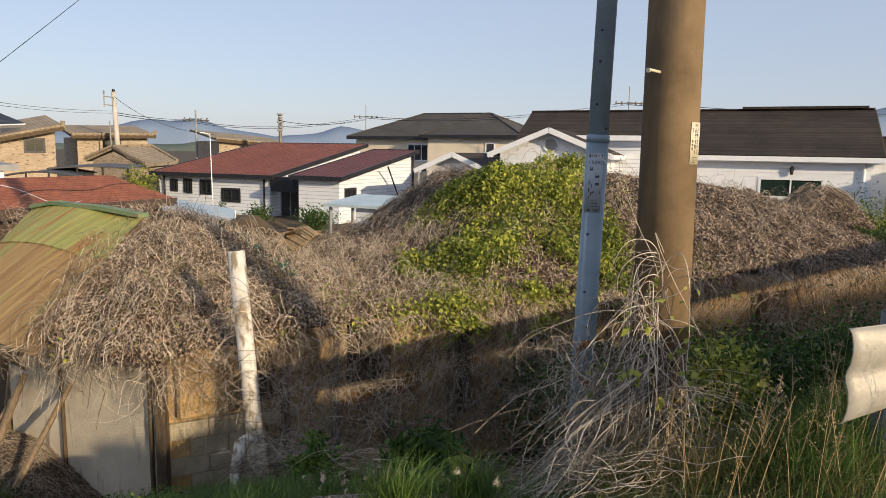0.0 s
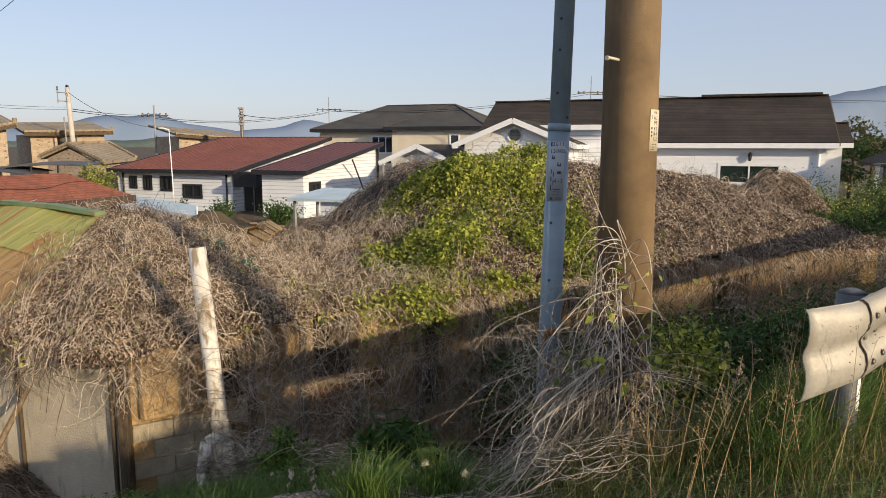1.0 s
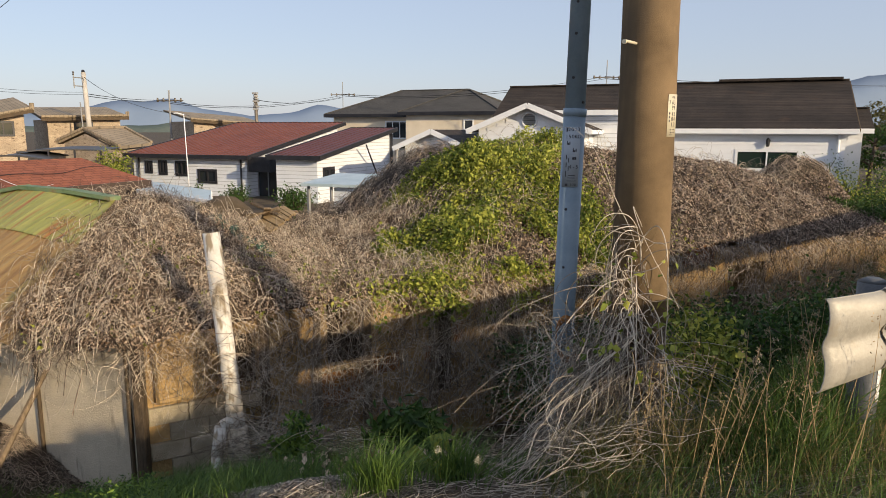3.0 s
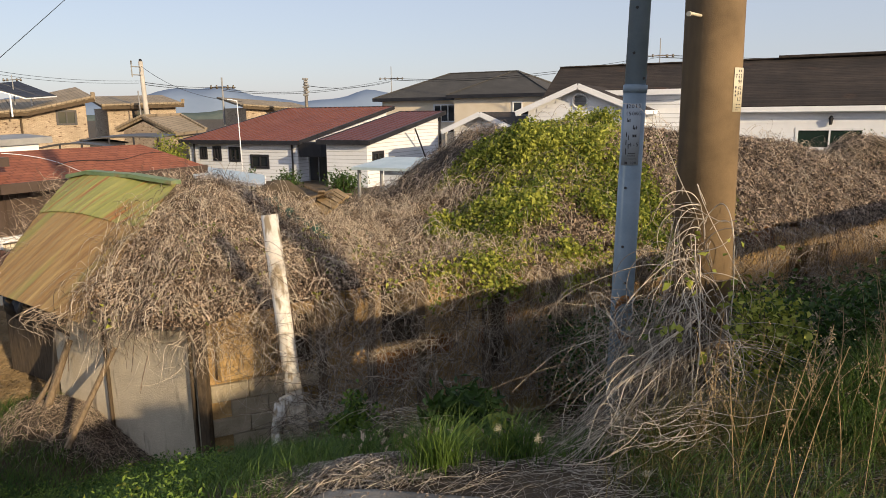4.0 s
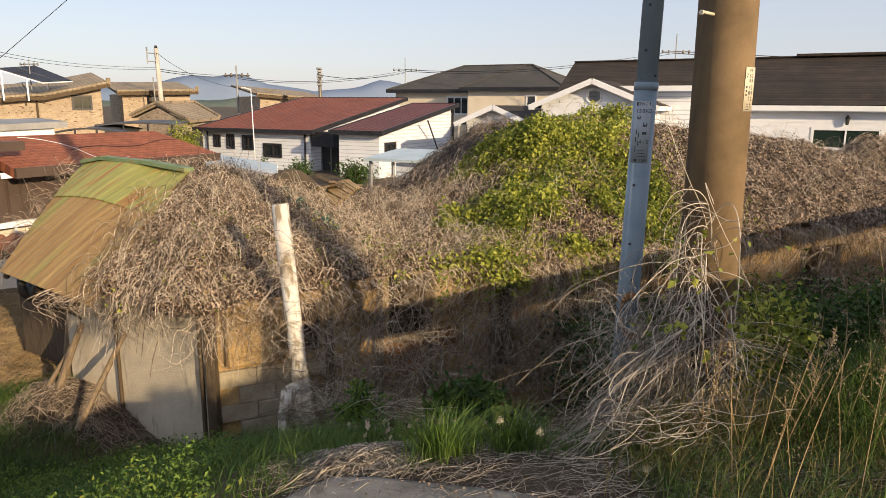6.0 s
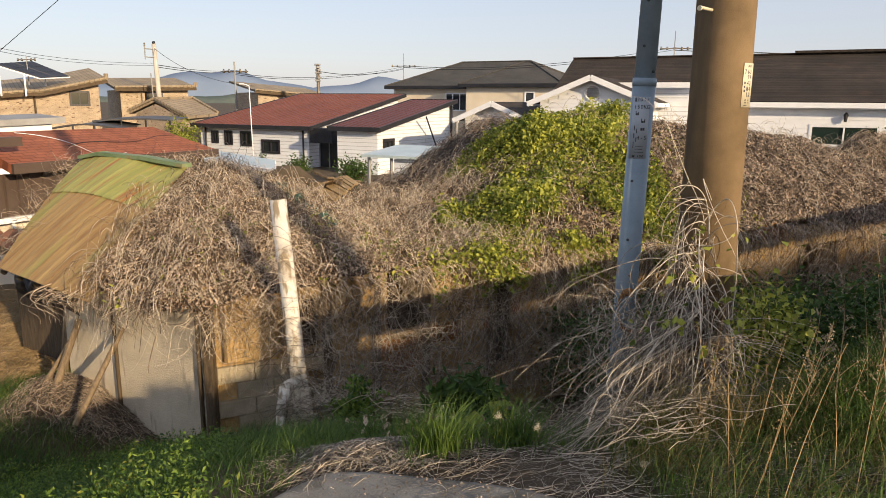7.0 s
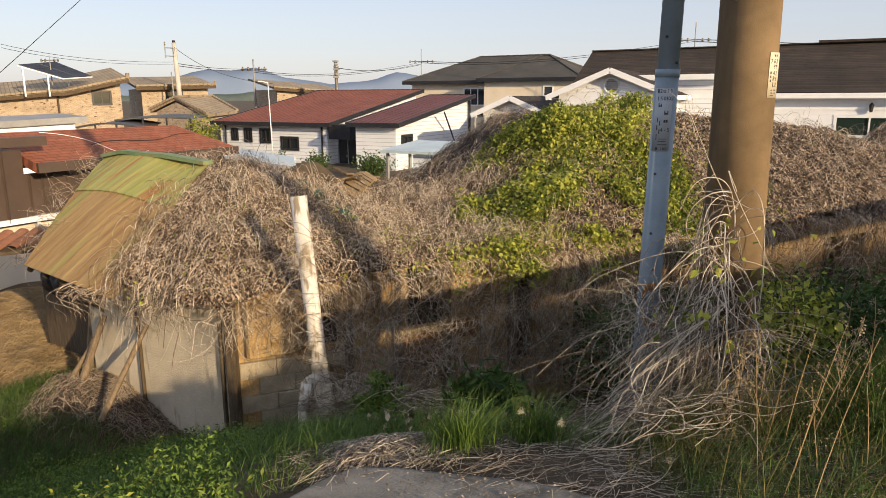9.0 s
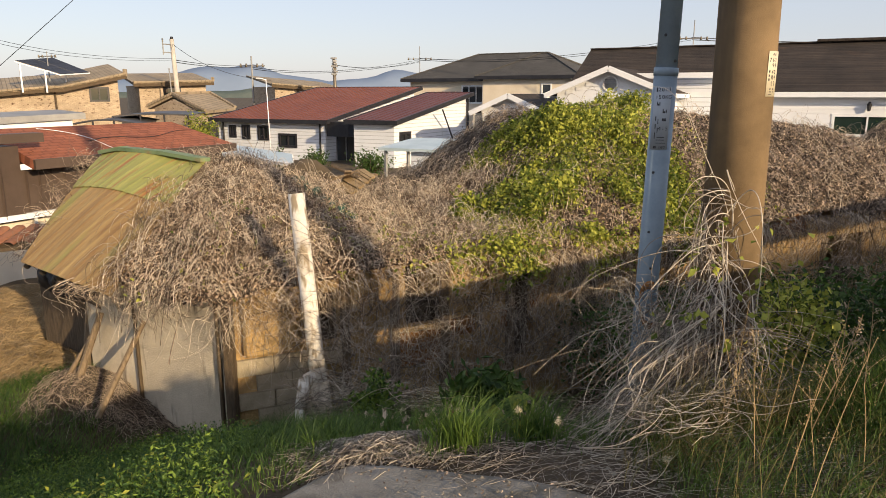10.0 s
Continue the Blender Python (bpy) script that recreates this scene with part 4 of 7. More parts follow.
RIGHT_END = 15.0
gu, gv = np.arange(-2.6, RIGHT_END, 0.09), np.arange(-0.6, 6.0, 0.09)
GU, GV = np.meshgrid(gu, gv)
PX, PY = CO[0] + GU * UU[0] + GV * VV[0], CO[1] + GU * UU[1] + GV * VV[1]
RH, RD, _, _, _ = roof_h(PX, PY)
ok = (RD > 0.0) & (PX > -3.75 + 0.15 * fbm(PY * 3, PX * 3, 4))
nu, nv = len(gu), len(gv)
idx = (np.arange(nv - 1)[:, None] * nu + np.arange(nu - 1)[None, :])
keep = ok[:-1, :-1] & ok[1:, :-1] & ok[:-1, 1:] & ok[1:, 1:]
k = idx[keep]
top = np.stack([k, k + 1, k + nu + 1, k + nu], 1)
vt = np.stack([PX, PY, RH], -1).reshape(-1, 3)
oh = empty("old_house", "derelict low house of block and clay walls buried under dry vines", "house")
part_np("roof_litter", vt, top, M["thatch"], oh, "sagging roof covered with dead leaves and vine litter")

# walls
part("wall", wall_panel(W(.12, 0), W(RIGHT_END - .3, 0), -2.6, [(0, -.45), (20, -.45)], [(.95, -1.3, 1.28, -.7), (2.08, -1.25, 2.6, -.5), (3.5, -1.9, 3.85, -.7), (4.6, -1.6, 4.95, -.75), (9.2, -2.6, 10.2, -.75)], .15, Vector((VV[0], VV[1], 0))), M["mud"], oh, "cracked clay and cement wall")
lw = CO + LEFT_DIR * 2.3
CW = CO + UU * .12                            # where the rendered wall meets the corner post
LW_DIR = (lw - CW) / np.linalg.norm(lw - CW)
part("wall", wall_panel((CW[0], CW[1]), (lw[0], lw[1]), -2.5, [(0, -.62), (2.45, -.70)], [], .15, Vector((LEFT_IN[0], LEFT_IN[1], 0))), M["plaster"], oh, "grey cement rendered wall")
part("wall", wall_panel((lw[0], lw[1]), (lw[0] + VV[0] * 3.5, lw[1] + VV[1] * 3.5), -2.5, [(0, -.72), (4, -.4)], [], .15, Vector((UU[0], UU[1], 0))), M["plaster"], oh)
part("wall", wall_panel(W(0, 5.2), W(RIGHT_END - .3, 5.2), -2.6, [(0, -.6), (20, -.6)], [], .15, Vector((-VV[0], -VV[1], 0))), M["mud"], oh)
part("wall", wall_panel(W(RIGHT_END - .3, 0), W(RIGHT_END - .3, 5.2), -2.6, [(0, -.6), (20, -.6)], [], .15, Vector((-UU[0], -UU[1], 0))), M["mud"], oh)
# dark-coloured sheets added one metre behind the front openings
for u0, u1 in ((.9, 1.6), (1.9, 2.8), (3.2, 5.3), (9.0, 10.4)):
    part("opening_backing", wall_panel(W(u0, 1.0), W(u1, 1.0), -2.6, [(0, -.5), (4, -.5)], [], .1, Vector((VV[0], VV[1], 0))), M["darkwood"], oh)
# corner post of dark timber, battens on the rendered wall
part("corner_post", box(-.055, -.05, -2.5, .055, .05, -.5, .012, None, Matrix.Translation(W(.17, -.06)) @ Matrix.Rotation(radians(-10), 4, "Z")), M["darkwood"], oh, "dark rotten corner post")
for a, wd, top_ in ((0.05, .035, -.6), (1.42, .03, -.62)):
    p = CW + LW_DIR * a - LEFT_IN * .02
    part("batten", box(-wd / 2, -.02, -2.2, wd / 2, .02, top_, .004, None, Matrix.Translation((p[0], p[1], 0)) @ Matrix.Rotation(math.atan2(LW_DIR[1], LW_DIR[0]), 4, "Z")), M["darkwood"], oh)
for u0 in (1.45, 2.05, 2.68, 3.6, 4.6, 6.2):
    part("door_post", box(-.05, -.04, -2.4, .05, .04, -.5, .008, None, Matrix.Translation(W(u0, -.04)) @ Matrix.Rotation(math.atan2(UU[1], UU[0]), 4, "Z")), M["wood"], oh)
# rusty sheets nailed on the front
for u0, z0, w_, h_ in ((2.0, -.85, .07, .35), (3.88, -1.2, .2, .32), (8.15, -.62, .7, .3), (2.75, -1.42, .8, .22), (2.1, -1.7, .6, .4)):
    q = W(u0, -.05, z0)
    part("rusty_sheet", box(0, -.01, 0, w_, .01, h_, 0, None, Matrix.Translation(q) @ Matrix.Rotation(math.atan2(UU[1], UU[0]), 4, "Z") @ Matrix.Rotation(radians(random.uniform(-4, 4)), 4, "Y")), M["rustpatch"], oh)

# clay infill left standing proud between the posts
for u0, z0, w_, h_ in ((.32, -1.3, .6, .7), (1.5, -.98, .5, .4), (2.72, -1.0, .42, .42), (3.1, -1.75, .34, .8), (4.0, -1.5, .5, .55), (5.0, -1.35, .4, .6), (6.6, -1.3, .7, .45)):
    part("clay_infill", box(0, -.07, 0, w_, .02, h_, .03, None, Matrix.Translation(W(u0, -.03, z0)) @ Matrix.Rotation(math.atan2(UU[1], UU[0]), 4, "Z") @ Matrix.Rotation(radians(random.uniform(-3, 3)), 4, "Y")), M["mud"], oh, "crumbling ochre clay")

# tin roof: one ribbed sheet in two lengths
ta, tb = Vector((-5.25, 8.51, -.58)), Vector((-3.55, 7.25, -.66))
tc_, td = Vector((-3.05, 9.1, .60)), Vector((-4.90, 10.2, .61))
tin = empty("tin_roof", "rusty green painted sheet-metal roof")
tin.parent = oh
rib_y = Vector((.573, .464, .512)).normalized()                    # up along the ribs
rib_z = (tb - ta).cross(td - ta).normalized()
rib_x = rib_y.cross(rib_z).normalized()
rib_y = rib_z.cross(rib_x)
TIN = Matrix(((rib_x.x, rib_y.x, rib_z.x, ta.x), (rib_x.y, rib_y.y, rib_z.y, ta.y), (rib_x.z, rib_y.z, rib_z.z, ta.z), (0, 0, 0, 1)))
TIN_INV = TIN.inverted()


def tin_at(s, t):
    lo, hi = ta.lerp(tb, s), td.lerp(tc_, s)
    p = lo.lerp(hi, t)
    p.z += 0.07 * math.sin(math.pi * t) + 0.10 * math.sin(math.pi * min(s * 1.3, 1)) * t
    return p


for t0, t1, lift, tm in ((0.0, 0.62, 0.0, "rust2"), (0.60, 1.0, 0.02, "rust")):
    ns, ntt = 130, 40
    v = []
    for j in range(ntt + 1):
        for i in range(ns + 1):
            p = TIN_INV @ (tin_at(i / ns, t0 + (t1 - t0) * j / ntt) + Vector((0, 0, lift)))
            p.z += 0.007 * abs(math.sin(p.x / .17 * math.pi)) ** 16 + .002 * math.sin(p.x * 9 + p.y * 4)
            v.append(p)
    v = np.array(v)
    v2 = v - np.array([0, 0, .012])
    k = (np.arange(ntt)[:, None] * (ns + 1) + np.arange(ns)[None, :]).ravel()
    f = np.stack([k, k + 1, k + ns + 2, k + ns + 1], 1)
    ob = part_np("sheet", np.concatenate([v, v2]), np.concatenate([f, f[:, ::-1] + len(v)]), M[tm], tin)
    ob.matrix_local = TIN
for s0, s1 in ((0.0, .22), (.20, .62), (.60, 1.0)):
    p, q = tin_at(s0, 1.0), tin_at(s1, 1.0)
    strip(p, q, .16, .05, M["tin_edge"], "ridge_flashing", tin, (0, 0, .03))
# dark boards under the tin eave
for i in range(5):
    p = ta.lerp(tb, i / 5) + Vector((0, .1, -.1))
    part("rafter", rod(p, p.lerp(td.lerp(tc_, i / 5), .5) + Vector((0, 0, -.08)), .04, None, 5), M["darkwood"], oh)

# block courses by the corner, each block a piece
bl = box(0, 0, 0, .385, .10, .185, .006)
blm = bpy.data.meshes.new("block")
bl.to_mesh(blm)
bl.free()
blm.materials.append(M["block"])
ang = math.atan2(UU[1], UU[0])
for r in range(5):
    for c in range(3):
        u0 = .24 + c * .395 + (.2 if r % 2 else 0)
        if u0 > 1.05:
            continue
        o = new("block", blm)
        o.parent = oh
        q = W(u0, -.055 - .006 * ((r * 3 + c) % 3), -2.30 + r * .195)
        o.matrix_local = Matrix.Translation(q) @ Matrix.Rotation(ang, 4, "Z")

# added dark board stands in for the deep shade under the tin eave
part("cavity_dark_board", wall_panel((-5.55, 9.35), (-4.35, 8.6), -2.5, [(0, -.55), (2, -.6)], [], .05, Vector((.5, .8, 0))), M["darkwood"], oh)
# leaning props by the wall
for a, b, r in (((-3.70, 7.0, -1.95), (-3.374, 7.605, -1.06), .036), ((-4.26, 7.68, -1.85), (-4.049, 7.99, -1.08), .045), ((-4.40, 7.72, -1.8), (-4.12, 8.05, -1.25), .03), ((-4.47, 8.3, -1.95), (-4.36, 8.42, -.8), .05)):
    tagged(part("timber_prop", rod(a, b, r, r * .8, 6), M["wood"]), "weathered timber prop leaning on the old wall", "timber")

# the white pipe
pp = empty("drain_pipe", "stained white plastic pipe leaning by the wall", "pipe")
pb, pt = Vector((-1.19, 6.66, -2.0)), Vector((-1.432, 6.9, .50))
part("pipe", rod(pb, pt, .082, .082, 18), M["pvc"], pp)
# dark disc on the solid end paints the shade of a hollow pipe
part("pipe_bore_disc", rod(pt - (pt - pb).normalized() * .01, pt + (pt - pb).normalized() * .002, .070, .070, 18), M["darkwood"], pp)
part("pipe_collar", rod(pb.lerp(pt, .30), pb.lerp(pt, .33), .0845, .0845, 18), M["plaster"], pp)
part("pipe_collar", rod(pb.lerp(pt, .0), pb.lerp(pt, .24), .105, .10, 18), M["plaster"], pp, "grey cement-cased socket")
bm = bmesh.new()      # branch that bends off the foot and breaks open
el_ = [pb.lerp(pt, .27) + Vector((-.02, -.03, 0)), pb.lerp(pt, .24) + Vector((-.13, -.06, .03)), pb.lerp(pt, .14) + Vector((-.20, -.08, .0)), pb.lerp(pt, .0) + Vector((-.24, -.09, -.02))]
for p_, q_, r_ in zip(el_[:-1], el_[1:], (.06, .064, .055)):
    rod(p_, q_, r_, r_ * .95, 14, bm)
part("branch_elbow", bm, M["pvc"], pp, "cracked white plastic elbow")

# ---- poles and rail ----
cp = empty("utility_pole", "weathered brown concrete utility pole with an ivory plate", "pole")
c_base, c_top = Vector((1.80, 4.28, -.9)), Vector((1.74, 4.28, 6.5))
part("shaft", rod(c_base, c_top, .184, .142, 40), M["pole"], cp)
kp = empty("telecom_pole", "blue-grey steel telecom pole with a printed label", "pole")
k_base, k_top = Vector((1.405, 4.72, -.9)), Vector((1.573, 4.74, 6.5))
kj = k_base.lerp(k_top, (1.60 + .9) / 7.4)
part("lower_tube", rod(k_base, kj, .076, .074, 28), M["steel"], kp)
part("sleeve", rod(kj - Vector((0, 0, .03)), kj + Vector((.002, 0, .02)), .078, .078, 28), M["steel"], kp)
part("upper_tube", rod(kj, k_top, .068, .060, 28), M["steel"], kp)

gr = empty("guardrail", "cream-grey steel guardrail end on a round post", "guardrail")
prof = [(.0, .184), (-.010, .182), (-.030, .168), (-.046, .13), (-.050, .095), (-.042, .055), (-.018, .02), (-.012, 0), (-.018, -.02), (-.042, -.055), (-.050, -.095), (-.046, -.13), (-.030, -.168), (-.010, -.182), (.0, -.184)]


def beam(start, ln, nseg, flat_end, name, material, parent, z=.61, off=0.0):
    """A W-section steel beam with thickness."""
    vs, fs = [], []
    for i in range(nseg + 1):
        s = ln * i / nseg
        e = 1.0
        for layer in (0.0, .004):
            for o, h in prof:
                p = start + RD_ * s + RN * (o * e + layer + off) + Vector((0, 0, z + h + .028 * s))
                vs.append(p)
    n = len(prof)
    for i in range(nseg):
        for j in range(n - 1):
            a = i * 2 * n + j
            fs.append((a, a + 1, a + 2 * n + 1, a + 2 * n))
            b = a + n
            fs.append((b, b + 2 * n, b + 2 * n + 1, b + 1))
    for i in (0, nseg):
        for j in range(n - 1):
            a = i * 2 * n + j
            fs.append((a, a + n, a + n + 1, a + 1))
    ob = part_np(name, vs, fs, material, parent)
    for p in ob.data.polygons:
        p.use_smooth = True
    return ob


RD_ = Vector((math.cos(radians(34)), math.sin(radians(34)), 0))
RN = Vector((-RD_.y, RD_.x, 0))
seam_at = Vector((2.272, 2.805, 0))
RAIL_Z = .625


def terminal(p0, z0, p1, z1, name, material, parent):
    """The flared end piece, from its open lip p0 to the lap seam p1."""
    vs, fs, n, nseg = [], [], len(prof), 8
    for i in range(nseg + 1):
        t = i / nseg
        c = p0.lerp(seam_at, t / .72) if t < .72 else seam_at.lerp(p1, (t - .72) / .28)
        flare = 1.12 - .12 * min(t * 1.5, 1)
        for layer in (0.0, .005):
            for o, h in prof:
                vs.append(c + RN * (o * (.55 + .45 * min(t * 1.7, 1)) + layer - .004) + Vector((0, 0, z0 + (z1 - z0) * t + h * flare)))
    for i in range(nseg):
        for j in range(n - 1):
            a = i * 2 * n + j
            fs += [(a, a + 1, a + 2 * n + 1, a + 2 * n), (a + n, a + 3 * n, a + 3 * n + 1, a + n + 1)]
        for j in (0, n - 1):
            a = i * 2 * n + j
            fs.append((a, a + n, a + 3 * n, a + 2 * n))
    for j in range(n - 1):
        fs.append((j, j + n, j + n + 1, j + 1))
    ob = part_np(name, vs, fs, material, parent)
    for p in ob.data.polygons:
        p.use_smooth = True
    return ob


terminal(Vector((1.955, 2.725, 0)), .581, seam_at + RD_ * .16, RAIL_Z + .005, "end_terminal", M["rail"], gr)
beam(seam_at, 16, 8, False, "beam", M["rail"], gr, RAIL_Z, -.009)
beam(seam_at - RD_ * .003, .003, 1, False, "lap_seam", M["bolt"], gr, RAIL_Z, -.0085)
for k in (0.66, 4.66, 8.66, 12.66):
    q = Vector((2.447, 3.075, 0)) + RD_ * (k - .66) + Vector((0, 0, .028 * k))
    part("post", rod(q + Vector((0, 0, -.5)), q + Vector((0, 0, .755)), .068, .068, 20), M["railpost_shaded"], gr)
    part("post_cap", rod(q + Vector((0, 0, .755)), q + Vector((0, 0, .775)), .068, .03, 20), M["railpost_shaded"], gr)
    bm = bmesh.new()
    ring = [q + Vector((r_ * math.cos(radians(a_)), r_ * math.sin(radians(a_)), h_)) for a_ in range(-75, 6, 10) for r_, h_ in ((.066, .18), (.0705, .18), (.0705, .34), (.066, .34))]
    vs_ = [bm.verts.new(p_) for p_ in ring]
    for i in range(len(ring) // 4 - 1):
        for j in range(4):
            bm.faces.new((vs_[i * 4 + j], vs_[i * 4 + (j + 1) % 4], vs_[i * 4 + 4 + (j + 1) % 4], vs_[i * 4 + 4 + j]))
    part("reflector", bm, M["reflect"], gr, "white reflective band")
for s, h in ((.05, .11), (.05, -.10), (.17, .115), (.17, -.085), (.03, .01), (.15, .02)):
    q = seam_at + RD_ * s + RN * (-.061 if abs(h) > .04 else -.024) + Vector((0, 0, RAIL_Z + h + .028 * s))
    part("bolt", rod(q, q - RN * .008, .015, .011, 10), M["bolt"], gr)


# ---- dry vines over the old house ----
rng = np.random.RandomState(11)


def stuff(name, vf, material, label, category):
    ob = new(name, mesh_np(name, vf[0], vf[1], material))
    return tagged(ob, label, category, kind="stuff")


def merge(*vfs):
    vs, fs, n = [], [], 0
    for v, f in vfs:
        vs.append(v)
        fs.append(f + n)
        n += len(v)
    return np.concatenate(vs), np.concatenate(fs)


def uv_xy(u, v):
    return CO[0] + u * UU[0] + v * VV[0], CO[1] + u * UU[1] + v * VV[1]


def surface_strands(n, u0, u1, v0, v1, step, k, lift, r0, r1, curl=0.3):
    """Strands that loop over the litter roof; each keeps its own curl."""
    x, y = uv_xy(rng.uniform(u0, u1, n), rng.uniform(v0, v1, n))
    th = rng.uniform(0, 2 * math.pi, n)
    cv = rng.normal(0, curl, n)
    h = rng.uniform(0.0, 1.0, n) ** 2 * lift
    arch = rng.uniform(0, 1, n) ** 3 * lift * 2.0
    ph, fr_ = rng.uniform(0, 6.3, n), rng.uniform(.4, 1.1, n)
    out = []
    st = step * rng.uniform(0.6, 1.4, n)
    for j in range(k):
        z, d, _, _, _ = roof_h(x, y)
        out.append(np.stack([x, y, z + 0.02 + h + arch * math.sin(math.pi * j / (k - 1)) - np.clip(-d, 0, 1) * 2.6 + 0.022 * np.sin(ph + fr_ * j)], -1))
        th = th + cv + 0.25 * np.sin(ph + 0.6 * j) + rng.normal(0, 0.12, n)
        x, y = x + st * np.cos(th), y + st * np.sin(th)
    p = np.stack(out, 1)
    keep = (p[:, 0, 0] > -3.75 + 0.35 * rng.uniform(-1, 1, n) ** 3) & (roof_h(p[:, -1, 0], p[:, -1, 1])[1] > -.10) & (roof_h(p[:, k // 2, 0], p[:, k // 2, 1])[1] > -.10)
    return tubes(p[keep], rng.uniform(r0, r1, n)[keep])


stuff("dry_vines", surface_strands(15500, -2.6, 4.6, -0.30, 3.4, 0.056, 6, 0.13, 0.0018, 0.0042, 0.42), M["vine"], "tangled mat of dry tan vines on the old roof", "vines")
stuff("dry_vines", surface_strands(6500, 4.2, 15, -0.35, 3.0, 0.06, 6, 0.08, 0.0022, 0.0046, 0.42), M["vine_dull"], "dry brown vines matted over the long roof", "vines")
stuff("dry_vines", surface_strands(3600, 2.6, 6.0, 2.4, 5.8, 0.066, 6, 0.09, 0.0022, 0.0042, 0.36), M["vine_dull"], "grey-brown vines on the far side of the mound", "vines")
stuff("dry_vines", surface_strands(1300, -2.6, 13, -0.4, 3.0, 0.06, 10, 0.20, 0.0022, 0.0042, 0.34), M["vine_grey"], "loose grey vine stems arching off the roof", "vines")

# dead leaves caught in the vines
n = 110000
u_ = np.concatenate([rng.uniform(-2.4, 4, n // 2), rng.uniform(3.5, 15, n - n // 2)])
x, y = uv_xy(u_, rng.uniform(-0.35, 3.2, n))
z, d, _, _, _ = roof_h(x, y)
zl = z + rng.uniform(0.0, 0.12, n)
for m_, mt_, lab_ in ((u_ < 6.2, "deadleaf", "curled tan dead leaves caught among the vines"), (u_ >= 6.2, "leaf_dull", "dull grey-brown leaf litter on the long roof")):
    keep = (d > 0) & (x > -3.6) & m_
    stuff("dead_leaves", leaves(np.stack([x, y, zl], -1)[keep], 0.044 if mt_ == "deadleaf" else 0.058, rng, 0.30, 0.5), M[mt_], lab_, "leaves")


def curly(starts, dirs, step, k, grav, curl, r0, r1, floor=0.012, sides=3, gen=None):
    """Stems that wind in open curls, sink by their weight and come to rest on the ground."""
    g = gen or rng
    n = len(starts)
    p, d = starts.copy(), dirs / (np.linalg.norm(dirs, axis=1, keepdims=True) + 1e-9)
    ax = g.normal(size=(n, 3))
    ax /= np.linalg.norm(ax, axis=1, keepdims=True)
    rate = np.abs(g.normal(0, curl, n))[:, None]
    st = (step * g.uniform(.6, 1.4, n))[:, None]
    out = [p.copy()]
    for _ in range(k - 1):
        d = d + np.cross(ax, d) * rate + np.array([0, 0, -grav]) + g.normal(0, .05, (n, 3))
        d /= np.linalg.norm(d, axis=1, keepdims=True) + 1e-9
        ax = ax + g.normal(0, .16, (n, 3))
        ax /= np.linalg.norm(ax, axis=1, keepdims=True)
        p = p + d * st
        lo = land(p[:, 0], p[:, 1]) + floor
        hit_ = p[:, 2] < lo
        p[:, 2] = np.where(hit_, lo, p[:, 2])
        d[:, 2] = np.where(hit_, 0, d[:, 2])
        st = np.where(hit_[:, None], st * .8, st)
        out.append(p.copy())
    return tubes(np.stack(out, 1), g.uniform(r0, r1, n), sides)


def hanging(n, starts, length, k, r0, r1, spread, out_dir):
    """Strands falling from the eave in long smooth bows."""
    ln = length * rng.uniform(0.2, 1.0, n) ** 1.2
    al = np.stack([-out_dir[:, 1], out_dir[:, 0]], -1)
    f1, f2 = rng.uniform(1.5, 5.5, n), rng.uniform(1.5, 4.5, n)
    p1, p2 = rng.uniform(0, 6.3, n), rng.uniform(0, 6.3, n)
    a1_, a2_ = spread * rng.uniform(.5, 3.2, n), spread * rng.uniform(.3, 2.0, n)
    drift = rng.normal(0, .16, n) * ln
    o = rng.uniform(0, 0.28, n)
    out = []
    for j in range(k):
        t = j / (k - 1)
        side = a1_ * (np.sin(p1 + f1 * t) - np.sin(p1)) + drift * t
        fwd = o * math.sin(math.pi * min(t * 1.2, 1)) * .8 + a2_ * (np.sin(p2 + f2 * t) - np.sin(p2)) * t
        q = starts + np.concatenate([al * side[:, None] + out_dir * np.maximum(fwd, -.12)[:, None], (-ln * t ** 1.2)[:, None]], 1)
        q[:, 2] = np.maximum(q[:, 2], land(q[:, 0], q[:, 1]) + .02)
        out.append(q)
    return tubes(np.stack(out, 1), rng.uniform(r0, r1, n))


def loops(n, u0, u1, z_lo, z_hi, v0, v1, r0, r1):
    """Stems strung in sagging loops before the wall."""
    u, w = rng.uniform(u0, u1, n), rng.normal(0, .38, n)
    za = rng.uniform(z_lo, z_hi, n)
    zb = za + rng.normal(0, .3, n)
    va, vb = rng.uniform(v0, v1, n), rng.uniform(v0, v1, n)
    sag = rng.uniform(-.12, .5, n)
    ph = rng.uniform(0, 6.3, n)
    out = []
    for j in range(12):
        t = j / 11
        x, y = uv_xy(u + w * t + .05 * np.sin(ph + 6 * t), va + (vb - va) * t)
        z = za + (zb - za) * t - 4 * sag * t * (1 - t) + .03 * np.sin(2 * ph + 7 * t)
        out.append(np.stack([x, y, np.maximum(z, land(x, y) + .02)], -1))
    return tubes(np.stack(out, 1), rng.uniform(r0, r1, n))


def eave_line(n, u0, u1):
    u = rng.uniform(u0, u1, n)
    x, y = uv_xy(u, rng.uniform(-0.42, -0.22, n))
    z = roof_h(x, y)[0] + rng.uniform(-0.05, 0.06, n)
    return np.stack([x, y, z], -1), np.tile(-VV, (n, 1))


